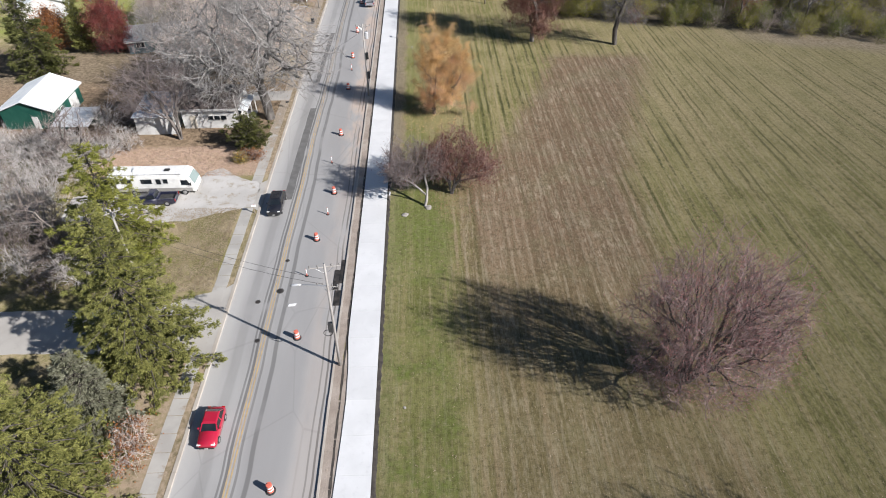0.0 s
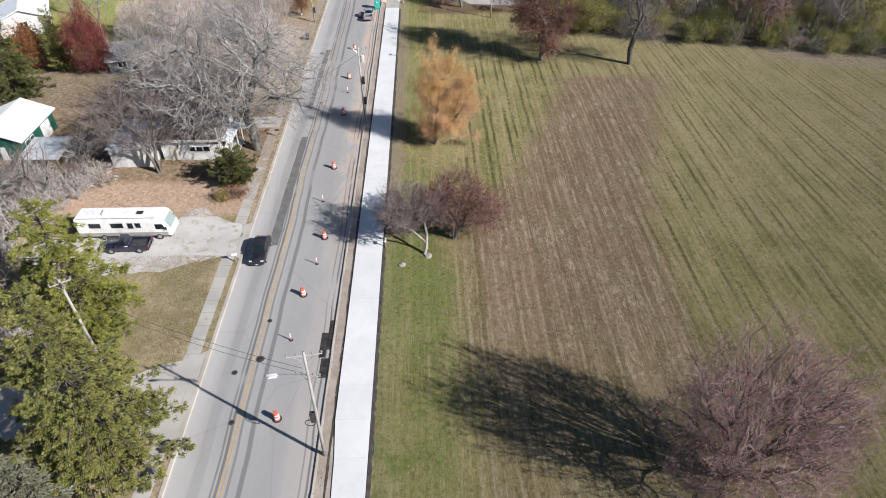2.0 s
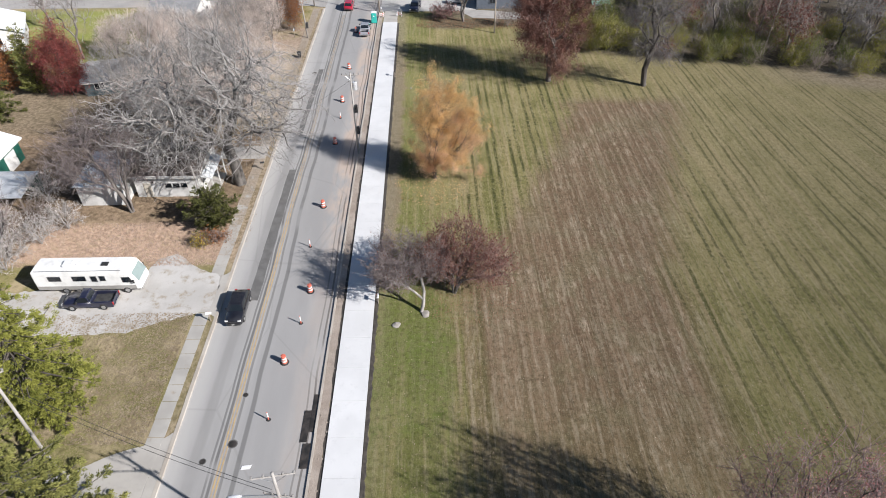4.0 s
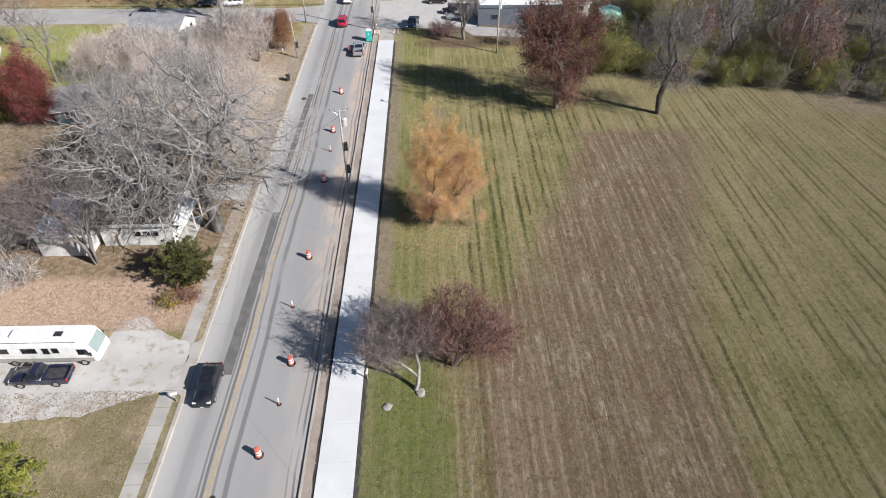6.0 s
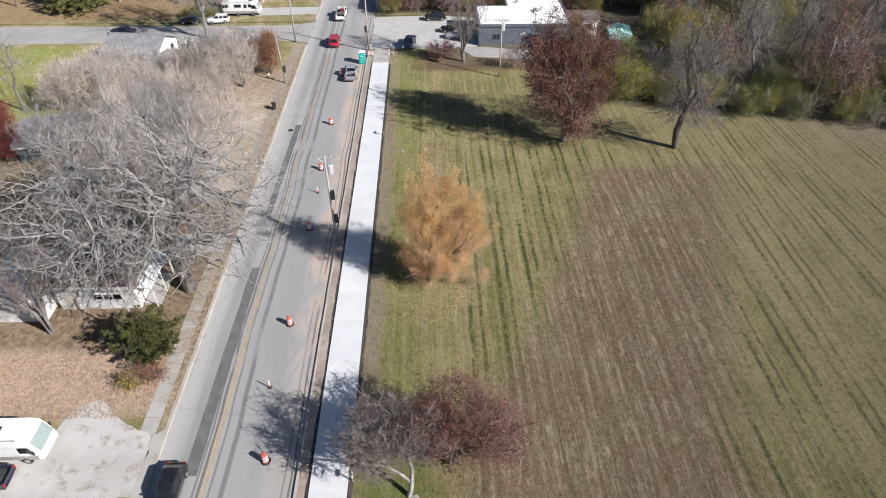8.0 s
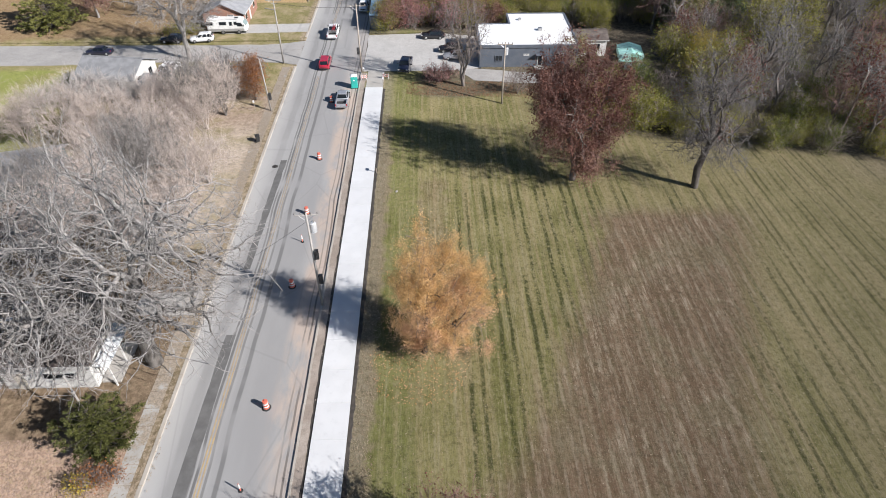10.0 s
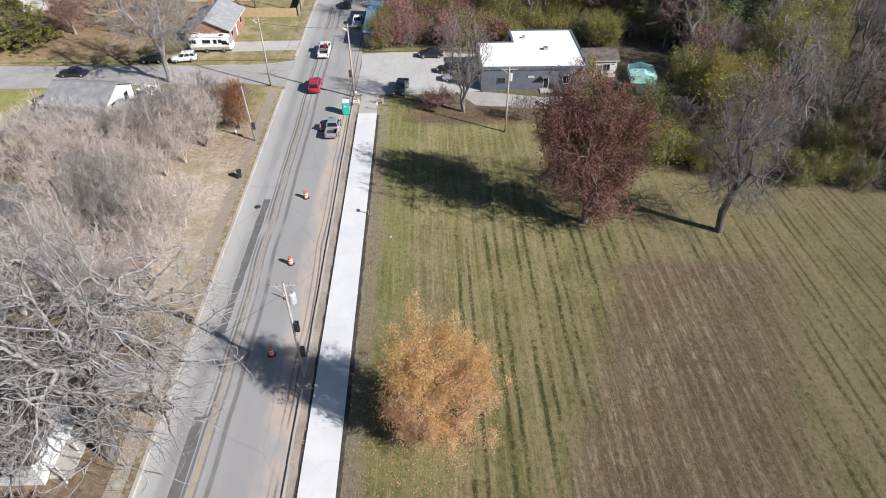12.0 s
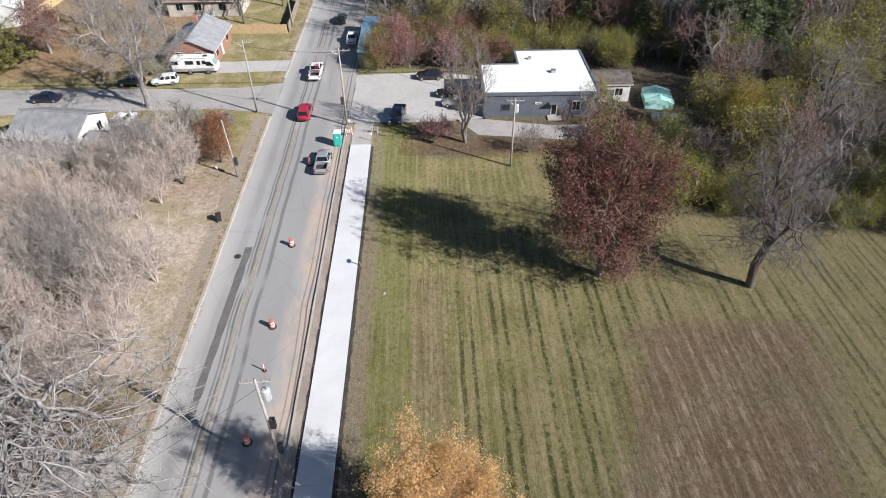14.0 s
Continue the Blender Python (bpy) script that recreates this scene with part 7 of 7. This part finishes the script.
def board_fence(name, label, x0, y0, x1, y1, h, mat):
    top = thing(name, label, "fence", pose(x0, y0, 0.1, 0, 0, math.degrees(math.atan2(y1 - y0, x1 - x0))))
    ln = math.hypot(x1 - x0, y1 - y0)
    rng = random.Random(5)
    n = int(ln / 0.3)
    for i in range(n):
        part("board", box(i * 0.3, -0.012, 0.04, i * 0.3 + 0.285, 0.012, h + rng.uniform(-0.03, 0.02)), mat, top)
    for i in range(int(ln / 2.4) + 1):
        part("post", box(i * 2.4 - 0.05, 0.02, 0, i * 2.4 + 0.05, 0.12, h), mat, top)
    for z in (0.4, h - 0.3):
        part("rail", box(0, 0.012, z, ln, 0.05, z + 0.09), mat, top)


board_fence("fence", "new light board fence between gardens", -28.9, 153.6, -19.2, 153.4, 1.5, W_FENCE)
board_fence("fence", "light board fence running along a garden", -62.4, 158.6, -61.0, 171.0, 1.5, W_FENCE)
board_fence("fence", "brown board fence beside the road", -19.0, 154.0, -19.4, 168.0, 1.6, W_WOOD)


# ---- street furniture and roadworks ----
C_ORANGE = paint("drum_orange", (0.62, 0.155, 0.105), 0.55)
C_WHITE = paint("reflective_white", (0.8, 0.8, 0.8), 0.4)
C_WOODPOLE = bark_material("pole_timber", (0.30, 0.255, 0.21), (0.42, 0.37, 0.315))
C_GREYPOLE = bark_material("grey_pole_timber", (0.27, 0.25, 0.228), (0.38, 0.36, 0.335))
C_CERAMIC = paint("insulator_ceramic", (0.25, 0.24, 0.23), 0.3)
C_WIRE = paint("wire", (0.03, 0.03, 0.03), 0.6)
C_TEAL = paint("teal_plastic", (0.03, 0.42, 0.36), 0.45)
C_DARKBOX = surface("dark_box_metal", (0.03, 0.03, 0.03), (0.06, 0.06, 0.06), 4, 0.6)
C_PALEGREY = paint("pale_grey_metal", (0.62, 0.63, 0.64), 0.4, 0.3)
C_STONE = surface("pale_stone", (0.24, 0.22, 0.195), (0.33, 0.31, 0.28), 3.0, 0.9, bump=0.5)


def drum(m):
    """A traffic drum: tapered barrel with bands, on a rubber ring, with a handle."""
    top = thing("traffic_drum", "orange and white banded traffic drum on a rubber base", "traffic drum", m, "traffic drums along the lane")
    part("base", tube([(0, 0, 0), (0, 0, 0.02), (0, 0, 0.09)], [0.43, 0.43, 0.33], 20), P_TYRE, top, "black rubber ring")
    zs = [0.09, 0.30, 0.45, 0.62, 0.78, 1.0]
    rs = [0.29, 0.275, 0.265, 0.255, 0.245, 0.225]
    for i in range(5):
        part("band", tube([(0, 0, zs[i]), (0, 0, zs[i + 1])], [rs[i], rs[i + 1] + 0.004], 18, caps=i in (0, 4)), C_ORANGE if i % 2 == 0 else C_WHITE, top, smooth=False)
    part("handle", tube([(-0.12, 0, 0.99), (-0.09, 0, 1.09), (0.09, 0, 1.09), (0.12, 0, 0.99)], 0.025, 6), C_ORANGE, top)
    return top


_drum = drum(pose(-10.5, 21.5, 0))
for _i, (_x, _y) in enumerate(((-10.7, 34.8), (-10.65, 47.5), (-9.75, 55.4), (-10.15, 67.9), (-10.3, 80.6), (-10.5, 91.3), (-10.55, 101.6), (-10.7, 115.6))):
    copy_thing(_drum, pose(_x, _y, 0, 0, 0, 37 * _i))


def lane_post(m):
    top = thing("lane_post", "slim white and orange lane post on a black foot", "traffic post", m, "lane posts")
    part("foot", tube([(0, 0, 0), (0, 0, 0.05), (0, 0, 0.08)], [0.21, 0.2, 0.08], 8), P_TYRE, top)
    part("pole", tube([(0, 0, 0.07), (0, 0, 0.45)], [0.06, 0.055], 10), C_ORANGE, top)
    part("sleeve", tube([(0, 0, 0.45), (0, 0, 1.02)], [0.062, 0.052], 10), C_WHITE, top)
    part("cap", tube([(0, 0, 1.02), (0, 0, 1.1)], [0.05, 0.02], 8), C_ORANGE, top)
    return top


_post = lane_post(pose(-10.9, 42.3, 0))
for _x, _y in ((-10.0, 51.6), (-10.3, 86.8), (-10.6, 61.5)):
    copy_thing(_post, pose(_x, _y, 0))


def utility_pole(label, x, y, h, mat=None, arms=((0.35, 2.4, 0),), gear=(), lean=(0, 0), r=0.12):
    """A timber pole with crossarms (drop from the top, length, degrees), each with insulators, and gear: (kind, height, degrees)."""
    mat = mat or C_WOODPOLE
    top = thing("utility_pole", label, "utility pole", pose(x, y, 0.05))
    lx, ly = lean
    part("pole", tube([(0, 0, 0), (lx * 0.4, ly * 0.4, h * 0.45), (lx, ly, h)], [r, r * 0.85, r * 0.62], 10), mat, top, smooth=True)
    for drop, ln, deg in arms:
        c, s = math.cos(radians(deg)), math.sin(radians(deg))
        z = h - drop
        f = z / h
        arm = part("crossarm", tube([(lx * f - c * ln / 2, ly * f - s * ln / 2, z), (lx * f + c * ln / 2, ly * f + s * ln / 2, z)], 0.05, 4), mat, top)
        for u in (-0.48, -0.22, 0.22, 0.48):
            part("insulator", tube([(lx * f + c * ln * u, ly * f + s * ln * u, z + 0.05), (lx * f + c * ln * u, ly * f + s * ln * u, z + 0.14), (lx * f + c * ln * u, ly * f + s * ln * u, z + 0.24)], [0.03, 0.07, 0.05], 8), C_CERAMIC, arm)
        for u in (-0.3, 0.3):
            part("brace", tube([(lx * f + c * ln * u, ly * f + s * ln * u, z - 0.05), (lx * f, ly * f, z - 0.6)], 0.02, 5), P_RIM, arm)
    for kind, z, deg in gear:
        c, s = math.cos(radians(deg)), math.sin(radians(deg))
        f = z / h
        if kind == "transformer":
            px, py = lx * f + c * 0.38, ly * f + s * 0.38
            t = part("transformer", tube([(px, py, z - 0.45), (px, py, z - 0.4), (px, py, z + 0.4), (px, py, z + 0.48)], [0.2, 0.26, 0.26, 0.15], 14), C_PALEGREY, top, "pale grey transformer can", smooth=False)
            part("bushing", tube([(px + 0.08, py, z + 0.46), (px + 0.08, py, z + 0.72)], [0.045, 0.03], 8), C_CERAMIC, t)
        elif kind == "box":
            px, py = lx * f + c * 0.26, ly * f + s * 0.26
            part("equipment_box", box(px - 0.16, py - 0.14, z - 0.45, px + 0.16, py + 0.14, z + 0.45, 0.03), C_DARKBOX, top)
        elif kind == "coil":
            px, py = lx * f + c * 0.5, ly * f + s * 0.5
            part("cable_coil", tube([(px + 0.32 * math.cos(a), py, z + 0.32 * math.sin(a)) for a in np.linspace(0, 6.2, 14)], 0.03, 5), C_WIRE, top)
        elif kind == "arm":
            part("bracket_arm", tube([(lx * f, ly * f, z), (lx * f + c * 1.3, ly * f + s * 1.3, z + 0.25)], 0.045, 6), P_RIM, top)
        elif kind == "lamp":
            bow = [(lx * f + c * u, ly * f + s * u, z + 0.35 * math.sin(u * 0.75)) for u in (0, 0.6, 1.2, 1.8)]
            arm = part("lamp_arm", tube(bow, 0.035, 6), P_RIM, top)
            ex, ey, ez = bow[-1]
            part("lamp_head", tube([(ex - c * 0.05, ey - s * 0.05, ez), (ex + c * 0.15, ey + s * 0.15, ez + 0.03), (ex + c * 0.55, ey + s * 0.55, ez + 0.02), (ex + c * 0.68, ey + s * 0.68, ez - 0.02)], [0.05, 0.09, 0.09, 0.04], 10), C_PALEGREY, arm, "pale street lamp head", smooth=True)
    return top


utility_pole("grey weathered utility pole with two crossarms beside the new path", -6.95, 31.75, 10.2, C_GREYPOLE, ((0.3, 2.1, 8), (2.0, 1.5, 172)), (("box", 4.2, 180), ("coil", 3.6, 180), ("lamp", 8.2, 186)), (-0.05, 0.3))
utility_pole("grey weathered utility pole with a transformer beside the new path", -7.35, 78.2, 9.7, C_GREYPOLE, ((0.25, 1.8, 4),), (("transformer", 8.2, 20), ("box", 5.6, 0), ("box", 3.0, 0)), (-0.1, 0.1))
utility_pole("brown utility pole at the street corner", -19.0, 128.0, 9.2, C_GREYPOLE, ((0.3, 2.2, 0),), (("arm", 7.6, 180),))
utility_pole("slim grey utility pole at the end of the path", -7.4, 124.3, 9.6, C_WOODPOLE, ((0.3, 2.4, 0),), (("box", 3.2, 180),), r=0.13)
utility_pole("grey utility pole with a transformer near the building", 11.4, 114.4, 8.2, C_WOODPOLE, ((0.3, 1.8, 0),), (("transformer", 6.9, 60),))
utility_pole("grey utility pole among the conifers", -23.3, 38.0, 10.8, C_GREYPOLE, ((0.3, 1.3, 35), (0.32, 1.2, -40)), ())
utility_pole("slim leaning timber pole by the sidewalk", -18.1, 113.2, 6.8, C_GREYPOLE, (), (("box", 2.0, 0),), (-0.3, 0.2), 0.1)
utility_pole("brown utility pole beside the road beyond the junction", -18.9, 156.0, 9.0, C_WOODPOLE, ((0.3, 2.2, 0),), ())
utility_pole("brown utility pole by the car park", -7.4, 160.0, 9.4, C_WOODPOLE, ((0.3, 2.2, 0),), ())
utility_pole("slim grey pole beside a cedar", -21.4, 66.0, 6.2, C_GREYPOLE, (), (("box", 3.0, 0),), (-0.1, 0.1), 0.09)
utility_pole("grey utility pole at the wood's edge", 50.5, 104.5, 9.0, C_WOODPOLE, ((0.3, 2.2, 70),), ())
utility_pole("grey utility pole at the wood's edge", 96.0, 92.0, 9.0, C_WOODPOLE, ((0.3, 2.2, 70),), ())


def wire(a, b, sag, r=0.014):
    a, b = Vector(a), Vector(b)
    pts = []
    for i in range(13):
        f = i / 12
        p = a.lerp(b, f)
        p.z -= sag * 4 * f * (1 - f)
        pts.append(p)
    tagged(part("overhead_wire", tube(pts, r, 4), C_WIRE), "thin black overhead wire between poles", "wire")


for _d in (-1.1, -0.5, 0.5, 1.1):
    wire((50.5 + _d * 0.35, 104.5 + _d, 8.9), (96.0 + _d * 0.35, 92.0 + _d, 8.9), 1.0, 0.02)
wire((-7.2, 31.9, 9.0), (-23.2, 38.2, 9.6), 0.5)
wire((-7.2, 32.0, 8.4), (-23.2, 38.2, 9.0), 0.6)
wire((-7.5, 78.3, 8.9), (-22.5, 72.0, 3.0), 0.5)
wire((-19.0, 128.0, 8.6), (-7.4, 124.3, 9.2), 0.3, 0.02)
wire((-7.4, 124.3, 9.1), (11.4, 114.4, 7.8), 0.6)
wire((-7.4, 124.3, 9.2), (-7.4, 160.0, 9.0), 0.8, 0.018)
wire((11.4, 114.4, 7.6), (17.8, 125.5, 3.5), 0.4)


def mailbox(m, label, mat):
    top = thing("mailbox", label, "mailbox", m)
    part("post", box(-0.05, -0.05, 0, 0.05, 0.05, 1.0, 0.01), W_WOOD, top)
    bm = bmesh.new()
    prof = [(-0.1, 0), (0.1, 0), (0.1, 0.14), (0.07, 0.21), (0, 0.24), (-0.07, 0.21), (-0.1, 0.14)]
    f0 = [bm.verts.new((-0.28, y, 1.0 + z)) for y, z in prof]
    f1 = [bm.verts.new((0.28, y, 1.0 + z)) for y, z in prof]
    bm.faces.new(f0[::-1]), bm.faces.new(f1)
    for i in range(7):
        bm.faces.new((f0[i], f0[(i + 1) % 7], f1[(i + 1) % 7], f1[i]))
    b = part("box", bm, mat, top)
    part("flag", box(0.0, 0.1, 1.08, 0.03, 0.115, 1.32), C_ORANGE, b)
    return top


mailbox(pose(-17.45, 52.0, 0.11, 0, 0, 10), "white mailbox on a post beside the kerb", C_WHITE)
mailbox(pose(-3.75, 53.7, 0.11, 0, 0, 90), "white box on a short post beside the path", C_WHITE)
mailbox(pose(-3.9, 98.4, 0.11, 0, 0, 90), "black mailbox on a post beside the path", P_TRIM)
mailbox(pose(-17.6, 75.0, 0.11, 0, 0, 10), "dark mailbox on a post beside the kerb", P_TRIM)


def portable_toilet(m):
    top = thing("portable_toilet", "teal portable toilet standing on the road", "portable toilet", m)
    part("body", box(-0.55, -0.55, 0.08, 0.55, 0.55, 2.05, 0.04), C_TEAL, top)
    part("roof", loft([(0.6, 0.58, 2.05, 2.12, 0.1), (0.4, 0.6, 2.05, 2.25, 0.3), (-0.4, 0.6, 2.05, 2.25, 0.3), (-0.6, 0.58, 2.05, 2.12, 0.1)]), C_WHITE, top, "pale translucent roof")
    d = part("door", box(-0.42, -0.59, 0.15, 0.42, -0.55, 1.95, 0.015), C_TEAL, top)
    part("sign_plate", box(-0.12, -0.6, 1.4, 0.12, -0.592, 1.6), C_WHITE, d)
    part("skid", box(-0.6, -0.5, 0.0, 0.6, -0.35, 0.1), P_TRIM, top)
    part("skid", box(-0.6, 0.35, 0.0, 0.6, 0.5, 0.1), P_TRIM, top)
    part("vent_pipe", tube([(0.4, 0.4, 2.0), (0.4, 0.4, 2.5)], 0.05, 8), P_TRIM, top)


portable_toilet(pose(-8.05, 119.8, 0.0, 0, 0, 4))


def bin_thing(m):
    top = thing("wheeled_bin", "black wheeled bin standing by the kerb", "bin", m)
    bm = bmesh.new()
    lo = [bm.verts.new((x * 0.24, y * 0.27, 0.1)) for x, y in ((-1, -1), (1, -1), (1, 1), (-1, 1))]
    hi = [bm.verts.new((x * 0.3, y * 0.36, 0.98)) for x, y in ((-1, -1), (1, -1), (1, 1), (-1, 1))]
    bm.faces.new(lo[::-1]), bm.faces.new(hi)
    for i in range(4):
        bm.faces.new((lo[i], lo[(i + 1) % 4], hi[(i + 1) % 4], hi[i]))
    part("body", bm, P_TRIM, top)
    part("lid", loft([(0.34, 0.38, 0.98, 1.03, 0.1), (0.0, 0.38, 0.98, 1.1, 0.25), (-0.34, 0.37, 0.98, 1.04, 0.1)]), P_TRIM, top)
    for y in (-0.3, 0.3):
        part("wheel", tube([(-0.27, y - 0.03, 0.12), (-0.27, y + 0.03, 0.12)], 0.12, 12), P_TYRE, top)


bin_thing(pose(-18.2, 105.5, 0.12, 0, 0, 20))


def barricade(m, label):
    top = thing("barricade", label, "barricade", m)
    for x in (-0.45, 0.45):
        part("leg", box(x - 0.03, -0.2, 0, x + 0.03, -0.14, 1.0), C_WHITE, top)
        part("leg", box(x - 0.03, 0.14, 0, x + 0.03, 0.2, 1.0), C_WHITE, top)
    for z in (0.45, 0.75):
        b = part("board", box(-0.55, -0.23, z, 0.55, -0.2, z + 0.2), C_WHITE, top)
        for i in range(4):
            part("stripe", plate([(-0.5 + i * 0.28, -0.232, z), (-0.36 + i * 0.28, -0.232, z), (-0.3 + i * 0.28, -0.232, z + 0.2), (-0.44 + i * 0.28, -0.232, z + 0.2)], 0.006, (0, -1, 0)), C_ORANGE, b)
    return top


barricade(pose(-6.9, 121.8, 0.14, 0, 0, 12), "striped barricade at the end of the new path")
barricade(pose(-3.9, 122.2, 0.11, 0, 0, -15), "striped barricade beside the car park")


def sign_post(x, y, label, h=1.6, mat=None):
    top = thing("marker_post", label, "post", pose(x, y, 0.11))
    part("post", tube([(0, 0, 0), (0, 0, h)], 0.05, 8), mat or W_WOOD, top)
    part("marker_plate", box(-0.14, -0.07, h - 0.35, 0.14, -0.05, h + 0.02, 0.004), C_WHITE, top)


sign_post(-7.0, 123.2, "white marker post at the end of the path")
sign_post(-4.2, 120.3, "dark timber post at the end of the path", 1.4)
sign_post(-20.1, 113.2, "slim stake beside a rust-leaved tree", 1.8)

# steel road plates over the open drain
for _x0, _y0, _x1, _y1 in ((-8.45, 40.4, -7.95, 43.0), (-7.93, 41.2, -7.6, 44.4), (-8.2, 38.4, -7.65, 40.3)):
    _t = thing("road_plate", "dark steel plate lying on the road", "steel plate", pose(_x0, _y0, 0.004), "steel road plates")
    part("sheet", box(0, 0, 0, _x1 - _x0, _y1 - _y0, 0.03, 0.006), M_STEEL, _t)
    for _i in range(6):
        _yy = 0.12 + _i * (_y1 - _y0 - 0.3) / 5
        part("rib", box(0.05, _yy, 0.03, _x1 - _x0 - 0.05, _yy + 0.05, 0.042), M_STEEL, _t)


def manhole(x, y, r=0.33):
    top = tagged(part("manhole_cover", tube([(0, 0, -0.02), (0, 0, 0.012)], r, 20), M_STEEL), "dark iron manhole cover in the road", "manhole cover", "manhole covers")
    top.matrix_basis = pose(x, y, 0)
    part("rim", tube([(0, 0, -0.02), (0, 0, 0.008)], r * 1.25, 20), M_PATCH, top)


for _x, _y, _r in ((-13.0, 40.4, 0.36), (-14.7, 39.1, 0.25), (-13.9, 34.6, 0.25), (-15.4, 27.3, 0.36), (-15.3, 100.2, 0.36), (-13.0, 44.5, 0.22)):
    manhole(_x, _y, _r * 0.78)

# the short posts, papers and stones
_paper = tagged(part("crumpled_sheet", plate([(-0.45, -0.15, 0.01), (0.3, -0.22, 0.02), (0.5, 0.1, 0.06), (-0.3, 0.18, 0.03)], 0.03, (0, 0, 1)), C_WHITE), "crumpled white sheet lying on the road", "litter")
_paper.matrix_basis = pose(-11.7, 38.6, 0.0, 0, 0, 10)


def rock(x, y, s, seed, label="pale weathered stone lying in the grass"):
    bm = bmesh.new()
    bmesh.ops.create_icosphere(bm, subdivisions=2, radius=1.0)
    rng = random.Random(seed)
    for v in bm.verts:
        v.co *= 1 + 0.25 * noise.noise(v.co * 1.7 + Vector((seed, 0, 0))) + rng.uniform(-0.03, 0.03)
    bmesh.ops.scale(bm, vec=(s, s * 0.8, s * 0.35), verts=bm.verts)
    tagged(part("stone", bm, C_STONE), label, "stone").matrix_basis = pose(x, y, 0.11 + s * 0.05, 0, 0, seed * 40)


rock(-2.15, 51.1, 0.38, 1)
rock(0.25, 52.3, 0.42, 2, "pale stone at the foot of a small tree")
rock(-1.9, 27.6, 0.15, 3)
rock(-1.6, 94.8, 0.2, 6)


# ---- from plan units to metres; things of known size keep theirs ----
TRUE_SIZE = {"car", "pickup_truck", "service_truck", "motorhome", "traffic_drum", "lane_post", "mailbox", "portable_toilet", "wheeled_bin", "barricade", "marker_post", "crumpled_sheet"}
for _ob in list(scene.objects):
    if _ob.parent is None and _ob.type in {"MESH", "EMPTY"}:
        _ob.location = _ob.location * UNIT
        if _ob.name.split(".")[0] not in TRUE_SIZE:
            _ob.scale = _ob.scale * UNIT
